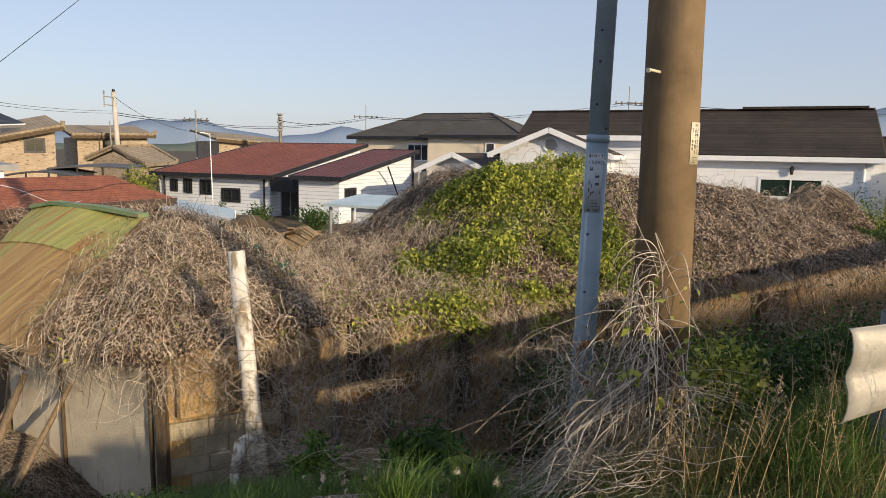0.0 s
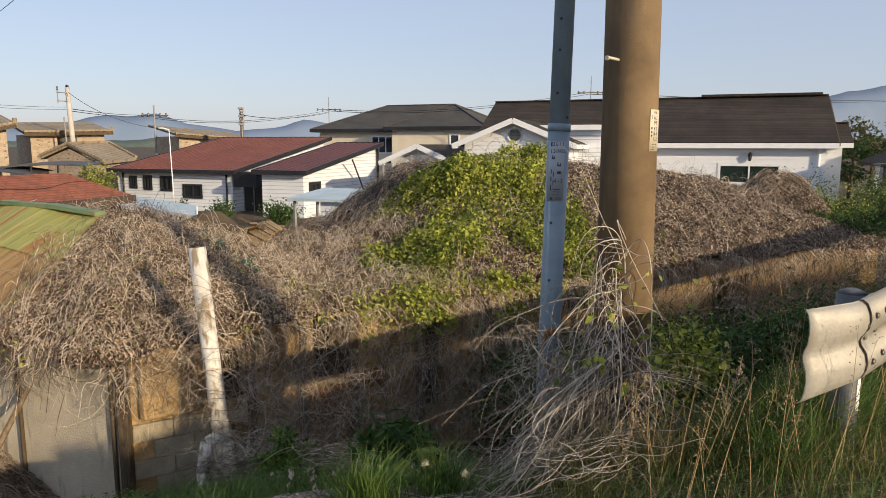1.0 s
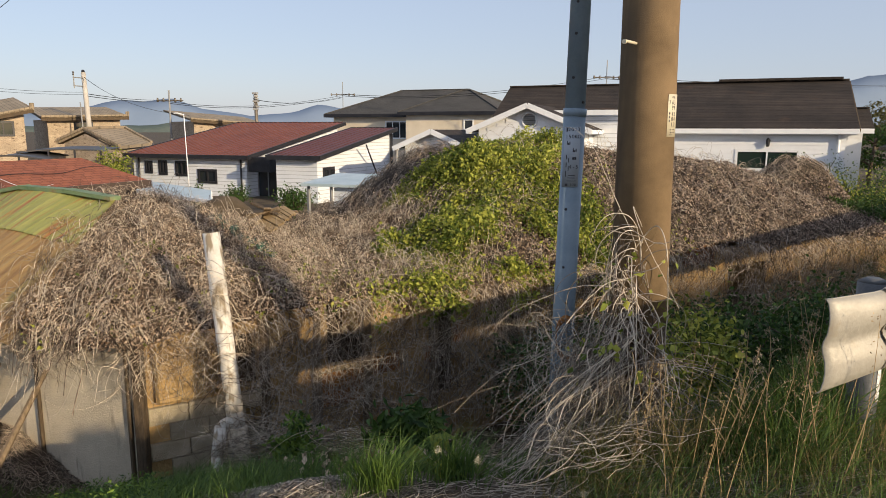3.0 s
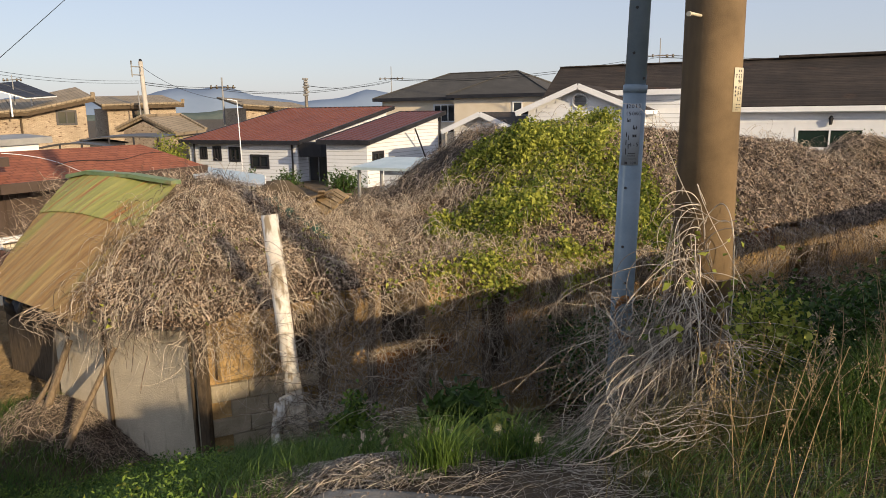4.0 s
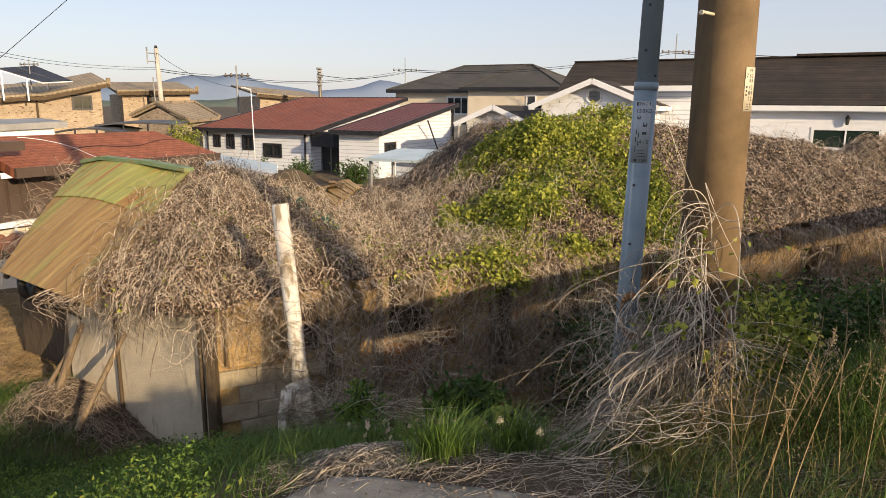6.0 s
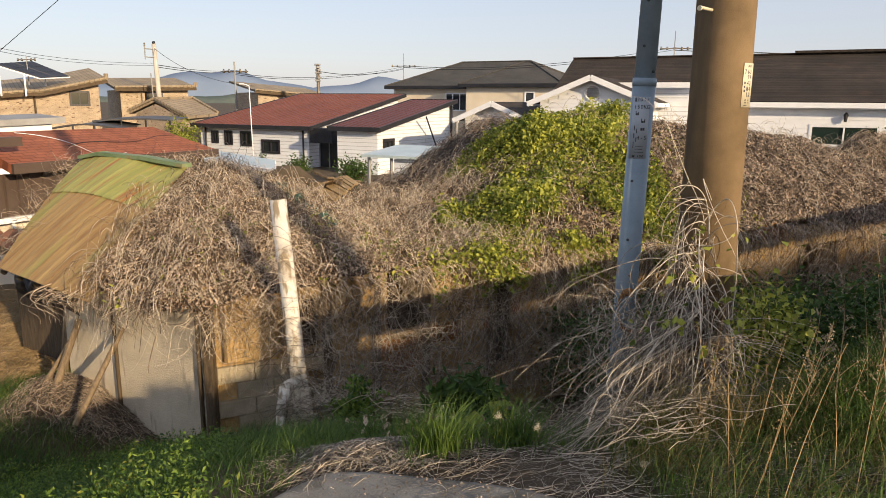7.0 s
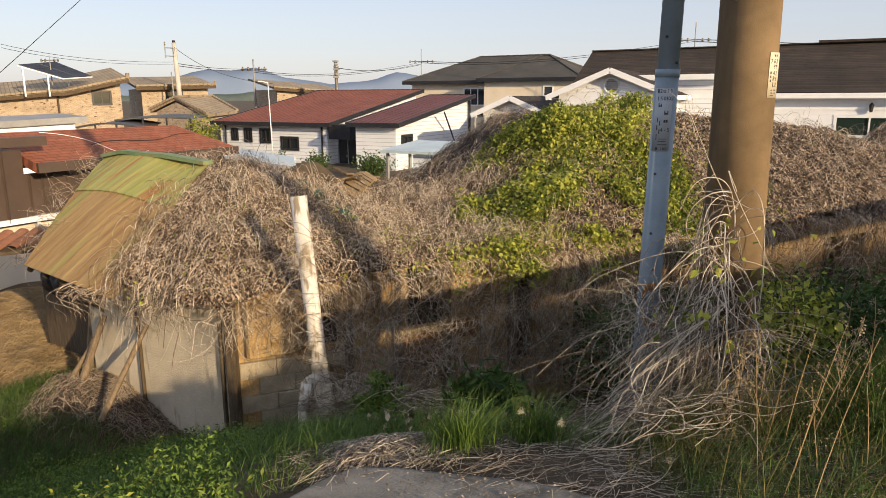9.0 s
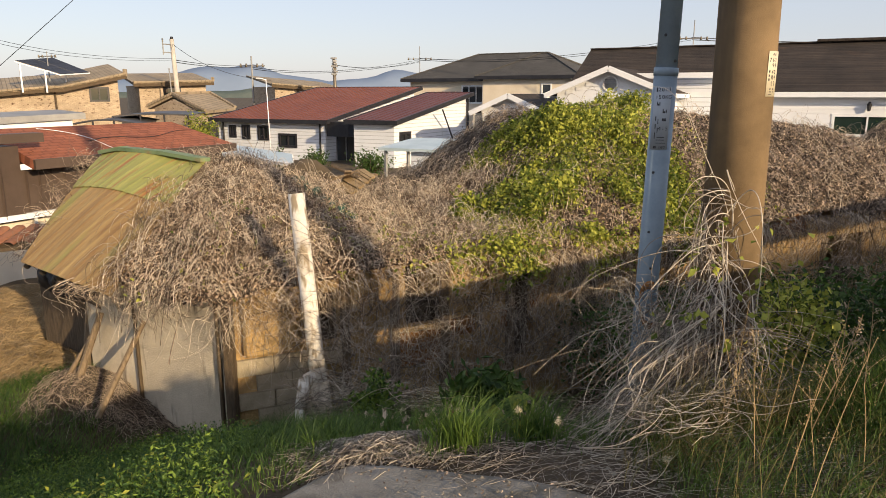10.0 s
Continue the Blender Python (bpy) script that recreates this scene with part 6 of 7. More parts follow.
for i, (wx, wy, wh) in enumerate(((1.52, 3.08, .62), (1.70, 3.02, .70), (1.86, 3.16, .58), (2.02, 3.10, .66), (2.22, 3.30, .72), (1.44, 3.30, .52), (1.95, 3.38, .75), (2.12, 3.02, .48), (2.4, 3.45, .6), (1.30, 3.12, .42))):
    branched_weed(wx, wy, wh, 300 + i)
# dry seeded weed stalks by the rail
n, k = 40, 7
root = scatter(n * 6, 1.15, 2.9, 2.35, 3.5, lambda x, y: ((x - 1.9) * -.475 + (y - 2.7) * .88 > -.22) & (x > 1.25))[:n]
n = len(root)
tt = np.linspace(0, 1, k)[None, :, None]
lean = np.concatenate([rng.normal(.05, .14, (n, 2)), rng.uniform(.4, .85, (n, 1))], 1)[:, None, :]
path = root[:, None, :] + lean * tt + np.concatenate([rng.normal(0, .04, (n, 1, 2)), np.zeros((n, 1, 1))], 2) * tt ** 2
heads = (path[:, 3:, None, :] + rng.normal(0, .018, (n, k - 3, 9, 3))).reshape(-1, 3)
stuff("dry_weeds", tubes(path, rng.uniform(.0016, .003, n)), M["stalk"], "dry brown weed stalks by the guardrail", "weeds")
stuff("seed_heads", leaves(heads, .009, rng, .2, .6), M["stalk"], "small dry seed heads on the weeds", "weeds")


# ---- labels on the poles ----
def letters(name, body, size, centre, ax, nrm, material, parent, squash=1.0):
    """Flat printed characters on a surface."""
    cu = bpy.data.curves.new(name, "FONT")
    cu.body, cu.size, cu.align_x, cu.align_y, cu.extrude = body, size, "CENTER", "CENTER", 0.0004
    ob = new("tmp_" + name, cu)
    dg = bpy.context.evaluated_depsgraph_get()
    me = bpy.data.meshes.new_from_object(ob.evaluated_get(dg))
    bpy.data.objects.remove(ob)
    me.materials.clear()
    me.materials.append(material)
    o = new(name, me)
    o.parent = parent
    ax, nrm = Vector(ax).normalized(), Vector(nrm).normalized()
    up = nrm.cross(ax).normalized()
    c = Vector(centre)
    o.matrix_local = Matrix(((ax.x * squash, up.x, nrm.x, c.x), (ax.y * squash, up.y, nrm.y, c.y), (ax.z * squash, up.z, nrm.z, c.z), (0, 0, 0, 1)))
    return o


def on_pole(axis_pt, radius, angle, z):
    """A point on a round pole: angle in degrees from the +x axis."""
    a = radians(angle)
    return Vector((axis_pt[0] + radius * math.cos(a), axis_pt[1] + radius * math.sin(a), z)), Vector((-math.sin(a), math.cos(a), 0)), Vector((math.cos(a), math.sin(a), 0))


def wrap(axis_pt, r, a0, a1, z0, z1, thick, n=10, lean=0.0):
    """A thin curved plate on a pole."""
    v, f = [], []
    for i in range(n + 1):
        a = radians(a0 + (a1 - a0) * i / n)
        for rr in (r, r + thick):
            for z in (z0, z1):
                v.append((axis_pt[0] + lean * (z - (z0 + z1) / 2) + rr * math.cos(a), axis_pt[1] + rr * math.sin(a), z))
    for i in range(n):
        k = i * 4
        f += [(k + 2, k + 6, k + 7, k + 3), (k + 1, k + 3, k + 7, k + 5), (k, k + 4, k + 6, k + 2)]
    return v, f


def cpole_r(z):
    return .184 + (.142 - .184) * (z + .9) / 7.4


def kpole(z):
    p = k_base.lerp(k_top, (z + .9) / 7.4)
    return (p.x, p.y)


plate = part_np("number_plate", *wrap((1.780, 4.28), cpole_r(1.55) + .001, -68, -22, 1.44, 1.69, .002), M["label_ivory"], cp, "ivory plate printed with black characters")
for body, ang, z, sz in (("7", -63, 1.64, .034), ("6", -54, 1.64, .034), ("3", -46, 1.64, .034), ("9", -54, 1.61, .034), ("9", -46, 1.61, .034), ("4", -54, 1.575, .034), ("2", -46, 1.575, .034), ("R", -54, 1.545, .034), ("4", -46, 1.545, .034), ("L", -54, 1.512, .034), ("2", -46, 1.512, .034)):
    p, tx, nr = on_pole((1.780, 4.28), cpole_r(z) + .0045, ang, z)
    letters("print", body, sz, p, tx, nr, M["ink"], plate)
for ang, z, h_, w_ in ((-55, 1.672, .012, .008), (-48, 1.672, .012, .008), (-63, 1.578, .013, .010), (-63, 1.556, .012, .009), (-63, 1.534, .013, .009), (-58, 1.482, .006, .012), (-48, 1.482, .006, .014), (-57, 1.466, .005, .014), (-47, 1.466, .005, .012), (-57, 1.452, .003, .03)):
    p, tx, nr = on_pole((1.780, 4.28), cpole_r(z) + .0045, ang, z)
    part("print_bar", box(-w_ / 2, -.0005, -h_ / 2, w_ / 2, .0005, h_ / 2, 0, None, Matrix(((tx.x, nr.x, 0, p.x), (tx.y, nr.y, 0, p.y), (0, 0, 1, p.z), (0, 0, 0, 1)))), M["ink"], plate)

# step bolt and its hole on the concrete pole
p, tx, nr = on_pole((1.780, 4.28), cpole_r(1.98), -140, 1.98)
part("step_bolt", rod(p - nr * .02, p + nr * .13 + Vector((0, 0, .004)), .009, .009, 10), M["label_ivory"], cp, "ivory plastic capped step bolt")
part("bolt_head", rod(p + nr * .13, p + nr * .142, .014, .014, 10), M["label_ivory"], cp)

kx = kpole(1.3)
klab = part_np("label_film", *wrap(kx, .0762, -158, -70, 1.10, 1.50, .0012, 10, .0237), M["label_grey"], kp, "pale printed label film")
for body, ang, z, sz in (("2013", -104, 1.482, .034), ("150KG", -108, 1.435, .034), ("4-5", -98, 1.235, .036), ("100", -98, 1.115, .024)):
    for i, ch in enumerate(body):
        a_ = ang + (i - (len(body) - 1) / 2) * (sz * .62 / .0775) * 57.3
        p, tx, nr = on_pole(kpole(z), .0785, a_, z)
        letters("print", ch, sz, p, tx, nr, M["ink"], klab)
for ang, z, h_, w_ in ((-140, 1.482, .026, .010), (-134, 1.395, .024, .005), (-129, 1.388, .012, .008), (-122, 1.392, .020, .006), (-104, 1.347, .026, .006), (-98, 1.340, .013, .010), (-90, 1.345, .022, .007), (-102, 1.292, .018, .012), (-92, 1.292, .018, .012), (-136, 1.30, .03, .006), (-136, 1.25, .03, .006), (-124, 1.28, .03, .005), (-124, 1.225, .03, .005), (-136, 1.19, .04, .005), (-112, 1.178, .004, .03), (-96, 1.178, .004, .02), (-108, 1.162, .004, .05), (-106, 1.142, .003, .06), (-134, 1.115, .016, .008), (-127, 1.115, .016, .008)):
    p, tx, nr = on_pole(kpole(z), .0780, ang, z)
    part("print_bar", box(-w_ / 2, -.0006, -h_ / 2, w_ / 2, .0006, h_ / 2, 0, None, Matrix(((tx.x, nr.x, 0, p.x), (tx.y, nr.y, 0, p.y), (0, 0, 1, p.z), (0, 0, 0, 1)))), M["ink"], klab)
# ink-dark studs draw the shade inside bolt holes; nothing is recessed
for z, ang in ((.30, -98), (.55, -122), (.95, -126), (1.66, -60), (1.82, -125), (2.1, -122), (2.3, -122), (2.62, -112)):
    r_ = .0755 if z < 1.6 else .0675
    p, tx, nr = on_pole(kpole(z), r_ - .005, ang, z)
    part("bolt_hole_dot", rod(p, p + nr * .012, .011, .008, 8), M["ink"], kp)

# ---- cables, masts and aerials ----


def cable(p0, p1, sag, r, name="overhead_cable", label="black overhead cable sagging between poles", n=24):
    p0, p1 = np.array(p0, float), np.array(p1, float)
    t = np.linspace(0, 1, n)[:, None]
    path = p0 + (p1 - p0) * t - np.array([0, 0, 1.0]) * (4 * sag * t * (1 - t))
    v, f = tubes(np.repeat(path[None], 1, 0), np.array([r]), 5)
    # even thickness along the cable
    ob = new(name, mesh_np(name, v, f, M["wire"]))
    return tagged(ob, label, "cable")


cable((-6.6, 8.7, .80), (-2.2, 6.75, 3.2), .02, .005)
for dz in (0, -.35):
    cable((-46, 75, 7.0 + dz), (-22.4, 60, 4.4 + dz * .5), .5, .025)
    cable((-22.4, 60, 4.3 + dz * .5), (-20.9, 79, 4.6 + dz * .5), .2, .03)
    cable((-20.9, 79, 4.4 + dz * .5), (-2.0, 64, 4.5 + dz * .4), .7, .028)
    cable((-2.0, 64, 4.6 + dz * .4), (15.9, 46, 5.0 + dz * .4), .6, .026)
    cable((15.9, 46, 5.0 + dz * .4), (62, 64, 6.4 + dz * .4), .5, .026)
cable((-22.4, 60, 5.6), (-9.1, 38, 2.2), .6, .02)
cable((-10.5, 70, 4.3), (-2.0, 64, 4.3), .4, .03)

up = empty("utility_pole", "pale concrete utility pole with a side bracket", "pole")
part("shaft", rod((-22.16, 60, GROUND), (-22.41, 60, 5.95), .24, .17, 16), M["pale_concrete"], up)
part("pipe", rod((-22.6, 59.8, GROUND), (-22.75, 59.8, 3.6), .05), M["greymetal"], up)
for z in (5.5, 4.85):
    part("arm", rod((-22.4, 59.8, z), (-23.15, 59.8, z + .05), .05, None, 6), M["greymetal"], up)
part("bracket", rod((-23.1, 59.8, 4.7), (-23.1, 59.8, 5.75), .05, None, 6), M["greymetal"], up)
for z in (5.75, 5.9):
    part("insulator", rod((-23.1, 59.8, z), (-23.1, 59.8, z + .12), .08, .05, 8), M["bolt"], up)
part("pole_cap", rod((-22.41, 60, 5.95), (-22.41, 60, 6.15), .14, .1, 10), M["black"], up)
p3 = empty("power_pole", "slim grey power pole with a crossarm", "pole")
part("shaft", rod((-20.95, 79, GROUND), (-20.95, 79, 5.6), .13, .09, 10), M["greymetal"], p3)
part("crossarm", rod((-22.3, 79, 4.55), (-19.5, 79, 4.55), .06, None, 6), M["bolt"], p3)
for dx in (-1.2, -.6, .6, 1.2):
    part("insulator", rod((-20.95 + dx, 79, 4.4), (-20.95 + dx, 79, 4.8), .13, .08, 8), M["bolt"], p3)
p2 = empty("power_pole", "weathered pole crowded with fittings", "pole")
part("shaft", rod((-10.47, 70, GROUND), (-10.53, 70, 5.0), .2, .15, 10), M["bolt"], p2)
for i in range(7):
    z = 3.4 + i * .25
    part("fitting", box(-.3 + .1 * (i % 3), -.2, -.08, .2 + .08 * (i % 2), .2, .1, .03, None, Matrix.Translation((-10.5, 70, z)) @ Matrix.Rotation(i, 4, "Z")), M["greymetal"], p2)
for nm, x, y, zt, zb, w_ in (("aerial", -1.99, 64, 5.65, 3.5, 1.0), ("aerial", 15.8, 45.5, 6.0, 4.2, .85), ("aerial", -28.5, 52, 4.5, 2.4, .6)):
    a = empty("power_pole" if w_ > .7 else "roof_aerial", "slim pole with a short crossarm and dark insulators", "pole")
    part("mast", rod((x, y, -2.6 if w_ > .7 else zb), (x, y, zt), .05, .03, 6), M["greymetal"], a)
    zc = zt - (1.1 if w_ > .7 else .35)
    part("crossarm", rod((x - w_, y, zc), (x + w_, y, zc + .03), .035, None, 6), M["bolt"], a)
    for s_ in (-1, -.55, .55, 1):
        part("insulator", rod((x + s_ * w_, y, zc - .08), (x + s_ * w_, y, zc + .12), .07, .05, 8), M["bolt"], a)
ms = empty("yard_lamp", "thin white yard pole with a small lamp", "pole")
part("pole", rod((-9.03, 37, -2.7), (-9.1, 37, 2.25), .032, .022, 8), M["trim_white"], ms)
part("arm", rod((-9.1, 37, 2.2), (-9.4, 37, 2.28), .03, None, 6), M["trim_white"], ms)
part("lamp_head", box(-.6, 36.95, 2.25, -.35, 37.05, 2.31, .02, None, Matrix.Translation((-9.05 + .05, 0, 0))), M["trim_white"], ms)

# solar panels on the tile roof
sp = empty("solar_array", "tilted dark solar panels on a white frame", "solar panel")
s0, s1, s2, s3 = Vector((-29.7, 50.0, 3.79)), Vector((-27.43, 51.5, 2.92)), Vector((-27.03, 55.0, 3.15)), Vector((-29.17, 54.0, 4.18))
for i in range(3):
    for j in range(2):
        q = [s0.lerp(s1, (i + a) / 3).lerp(s3.lerp(s2, (i + a) / 3), (j + b) / 2) for a, b in ((.02, .02), (.98, .02), (.98, .98), (.02, .98))]
        part("solar_module", prism(q, .06), M["panel"], sp)
for p_, q_ in ((s0, s1), (s1, s2), (s2, s3), (s3, s0)):
    strip(p_, q_, .06, .08, M["trim_white"], "rail", sp, (0, 0, -.08))
for p_ in (s0.lerp(s1, .1), s0.lerp(s1, .65), s3.lerp(s2, .3)):
    part("leg", rod((p_.x, p_.y, 1.6), (p_.x, p_.y, p_.z - .05), .07, None, 4), M["trim_white"], sp)

# carport and smoked canopies behind the red roof
fr = empty("flat_roof_shed", "grey flat-roofed shed with a white wall", "shed")
part("roof", prism([(-21.5, 27.5, .36), (-16.9, 33.6, .62), (-19.5, 36, .72), (-24, 30.5, .5)], .28), M["greymetal"], fr)
part("wall", wall_panel((-20.9, 28.6), (-17.4, 33.3), GROUND, [(0, .15), (7, .35)], [], .2, Vector((-1, .7, 0))), M["trim_white"], fr)
for i, (x0, y0, x1, y1, z, rise) in enumerate(((-20.9, 39.5, -17.7, 41.0, -.2, .25), (-19.6, 42.0, -15.9, 44.6, .18, .12))):
    c_ = empty("arched_canopy", "smoked polycarbonate carport canopy on dark posts", "canopy")
    n_ = 10
    for k in range(n_):
        t0, t1 = k / n_, (k + 1) / n_
        P_ = lambda t, b: Vector((x0 + (x1 - x0) * t - .5 * b, y0 + (y1 - y0) * t + 4.6 * b, z + rise * math.sin(math.pi * t) + .1 * b))
        part("canopy_pane", prism([P_(t0, 0), P_(t1, 0), P_(t1, 1), P_(t0, 1)], .03), M["smoke"], c_)
        part("canopy_rib", rod(P_(t0, 0), P_(t1, 0), .05, None, 5), M["black"], c_)
    for t in (.02, .35, .66, .98):
        p_ = P_(t, 0)
        part("post", rod((p_.x, p_.y, GROUND), (p_.x, p_.y, p_.z), .06, None, 4), M["black"], c_)

# satellite aerial and loop of hose on the red roof
sa = empty("roof_dish", "white dish arm and bent pipes on the roof edge", "aerial")
o_ = Vector((-10.6, 14.6, .55))
part("stand", rod(o_, o_ + Vector((.25, .1, .35)), .035, None, 8), M["trim_white"], sa)
part("arm", rod(o_ + Vector((.25, .1, .35)), o_ + Vector((.05, .1, .95)), .022, None, 6), M["trim_white"], sa)
part("arm", rod(o_ + Vector((.25, .1, .35)), o_ + Vector((.75, .15, .22)), .018, None, 6), M["trim_white"], sa)
bm = bmesh.new()
for i in range(8):
    a0, a1 = i * .28 - .2, (i + 1) * .28 - .2
    rod(o_ + Vector((.1 + .22 * math.cos(a0 + 2), 0, .35 + .3 * math.sin(a0))), o_ + Vector((.1 + .22 * math.cos(a1 + 2), 0, .35 + .3 * math.sin(a1))), .03, None, 6, bm)
part("dish_rim", bm, M["trim_white"], sa)
hs_ = np.array([[ro + U2 * (1.2 + 1.5 * t + .25 * math.sin(5 * t)) + UP * (1.0 + .9 * math.cos(2.6 * t + .4)) + Vector((0, 0, .03)) for t in np.linspace(0, 1.25, 30)]])
tagged(new("hose", mesh_np("hose", *tubes(hs_, np.array([.009]), 6), M["trim_white"])), "thin white hose looped over the red roof", "hose")
hs_ = np.array([[ro + U2 * (1.9 + 3.6 * t) + UP * (.85 + .12 * math.sin(9 * t) + .3 * t) + Vector((0, 0, .03)) for t in np.linspace(0, 1, 24)]])
tagged(new("cable", mesh_np("cable", *tubes(hs_, np.array([.010]), 5), M["wire"])), "thin dark cable lying on the red roof", "cable")

# ---- between the old house and the white house ----
aw = empty("sheet_awning", "pale grey sheet awning on thin posts", "awning")
q = [Vector((-8.3, 24.5, -.45)), Vector((-4.3, 20.2, -.50)), Vector((-4.7, 22.0, -.36)), Vector((-8.3, 27, -.38))]
part("sheet", prism(q, .04), M["blue_roof"], aw)
strip(q[0], q[1], .05, .1, M["trim_white"], "edge", aw, (0, 0, -.04))
for p_ in q:
    part("post", rod((p_.x, p_.y, -2.7), (p_.x, p_.y, p_.z - .03), .035, None, 6), M["trim_white"], aw)
# collapsed straw-clad board
cb_ = empty("fallen_panel", "collapsed tan reed panel with broken boards", "debris")
P0, P1, P2, P3 = Vector((-1.690, 10.200, 0.073)), Vector((-1.226, 11.100, 0.328)), Vector((-1.021, 10.800, 0.244)), Vector((-1.380, 9.800, -0.001))
for i in range(14):
    t0, t1 = i / 14, (i + .86) / 14
    q = [P0.lerp(P1, t0), P3.lerp(P2, t0), P3.lerp(P2, t1), P0.lerp(P1, t1)]
    part("reed_strip", prism([p_ + Vector((0, 0, .012 * math.sin(i * 2.3))) for p_ in q], .03), M["stalk"], cb_)
for i in range(5):
    part("broken_board", box(-.35, -.05, -.015, .35, .05, .015, .004, None, Matrix.Translation((-1.57 + .06 * i, 10.5 + .08 * i, 0.23 + .03 * (i % 2))) @ Matrix.Rotation(i * .9, 4, "Z") @ Matrix.Rotation(.35 * ((i % 3) - 1), 4, "Y")), M["darkwood"] if i % 2 else M["wood"], cb_)
# green shade net
v, f = [], []
for i in range(25):
    t = i / 24
    x, y = -2.0 + .95 * t, 9.6 - 1.15 * t
    zr = float(roof_h(np.array([x]), np.array([y]))[0][0]) + .10
    for s_ in (-1, 0, 1):
        v.append((x + .05 * s_ * (1 + .4 * math.sin(i)), y + .09 * s_, zr + .03 * math.sin(i * 1.7 + s_)))
for i in range(24):
    for s_ in (0, 1):
        k = i * 3 + s_
        f.append((k, k + 1, k + 4, k + 3))
tagged(new("shade_net", mesh_np("shade_net", v, f, M["net"])), "strip of torn green shade netting on the roof", "netting")
# black shade cloth sagging under the tin eave
v, f = [], []
for i in range(31):
    s_ = -.08 + i / 30 * .62
    p_ = ta.lerp(tb, s_) + Vector((.28, .42, -.02))
    for j in range(9):
        t = j / 8
        drop = (.38 + .10 * math.sin(i * .9) + .06 * math.sin(i * 2.3)) * t
        v.append((p_.x - .16 * math.sin(math.pi * t) + .02 * math.sin(i * 1.9 + 3 * t), p_.y - .22 * math.sin(math.pi * t * .8), p_.z - drop))
for i in range(30):
    for j in range(8):
        k = i * 9 + j
        f.append((k, k + 1, k + 10, k + 9))
tagged(new("shade_cloth", mesh_np("shade_cloth", v, f, M["black"])), "torn black shade cloth hanging under the tin eave", "netting")
# earth heap
v, f = [], []
for i in range(13):
    for j in range(13):
        a_, b_2 = i / 12 * 2 - 1, j / 12 * 2 - 1
        v.append((-2.9 + 1.7 * a_, 14.6 + 1.6 * b_2, -2.6 + 2.75 * max(0, 1 - a_ * a_ * .9) * max(0, 1 - b_2 * b_2 * .9) + .05 * math.sin(7 * a_ + 5 * b_2)))
for i in range(12):
    for j in range(12):
        k = i * 13 + j
        f.append((k, k + 13, k + 14, k + 1))
tagged(new("soil_mound", mesh_np("soil_mound", v, f, M["earth"])), "bare brown earth heap behind the old roof", "soil heap")


def bush(label, c, r, h, nleaf, size, material, seed, name="bush"):
    rr = np.random.RandomState(seed)
    s = empty(name, label, "bush")
    k = 18
    tips = np.stack([c[0] + rr.normal(0, r * .5, k), c[1] + rr.normal(0, r * .5, k), c[2] + h * rr.uniform(.45, 1.0, k)], -1)
    b0 = np.array([c[0], c[1], c[2]])
    tt = np.linspace(0, 1, 5)[None, :, None]
    v, f = tubes(b0 + (tips[:, None, :] - b0) * tt, np.full(k, .02 * r + .01), 4)
    part_np("stem", v, f, M["bark"], s)
    w = rr.randint(0, k, nleaf)
    t = rr.uniform(.3, 1.05, nleaf)[:, None]
    pos = b0 + (tips[w] - b0) * t + rr.normal(0, r * .2, (nleaf, 3))
    part_np("foliage", *leaves(pos, size, rr, .4, .6), material, s)
    return s


bush("round green garden bush by the white house", (-15.4, 45.2, -2.7), 1.1, 2.9, 2600, .16, M["leaf"], 41)
bush("dark green shrub beside the glazed entrance", (-7.2, 39.8, -2.7), .8, 1.0, 900, .14, M["leaf_dark"], 42)
bush("dark green shrub before the white wing", (-3.8, 36.5, -2.7), 1.0, 1.25, 1500, .15, M["leaf_dark"], 43)
bush("green weeds by the small shelter", (-1.3, 13.6, -1.4), .6, 1.15, 1200, .07, M["leaf"], 44)
bush("yellow-green weeds behind the old roof", (-2.3, 12.2, -1.2), .5, 1.1, 900, .07, M["leaf"], 45)
bush("potted shrub by the yard pole", (-8.6, 36.8, -2.7), .5, 1.5, 500, .12, M["leaf_dark"], 46)

# ---- hedge, small house, trees ----
bush("grey-green shrub at the end of the mound", (9.45, 14.2, -.4), .55, 1.3, 5200, .045, M["leaf_dark"], 51)
rng = np.random.RandomState(52)
# dome of dead vines round that shrub
n, k = 900, 9
a0_ = rng.uniform(0, 2 * math.pi, n)
tt = np.linspace(0, 1, k)[None, :]
rad_ = rng.uniform(.1, .45, n)[:, None] + tt * rng.uniform(.15, .5, n)[:, None]
ang_ = a0_[:, None] + .35 * np.sin(tt * 4 + rng.uniform(0, 6, (n, 1)))
hx, hy = 9.15 + rad_ * np.cos(ang_) * 1.25, 14.1 + rad_ * np.sin(ang_)
hz = .93 - .75 * rad_ ** 1.6 - .55 * tt ** 2 * rng.uniform(.2, 1, (n, 1)) + rng.normal(0, .05, (n, 1))
stuff("dry_vines", tubes(np.stack([hx, hy, np.maximum(hz, roof_h(hx, hy)[0])], -1), rng.uniform(.003, .006, n)), M["vine_dull"], "dome of grey-brown dead vines at the roof's end", "vines")
n = 9000
a0_, r0_ = rng.uniform(0, 2 * math.pi, n), .95 * np.sqrt(rng.uniform(0, 1, n))
hx, hy = 9.15 + 1.2 * r0_ * np.cos(a0_), 14.1 + r0_ * np.sin(a0_)
stuff("dead_leaves", leaves(np.stack([hx, hy, .86 - .8 * r0_ ** 1.7 - np.abs(rng.normal(0, .07, n))], -1), .05, rng, .4, .6), M["leaf_dull"], "dull dead leaves caught in the vine dome", "leaves")
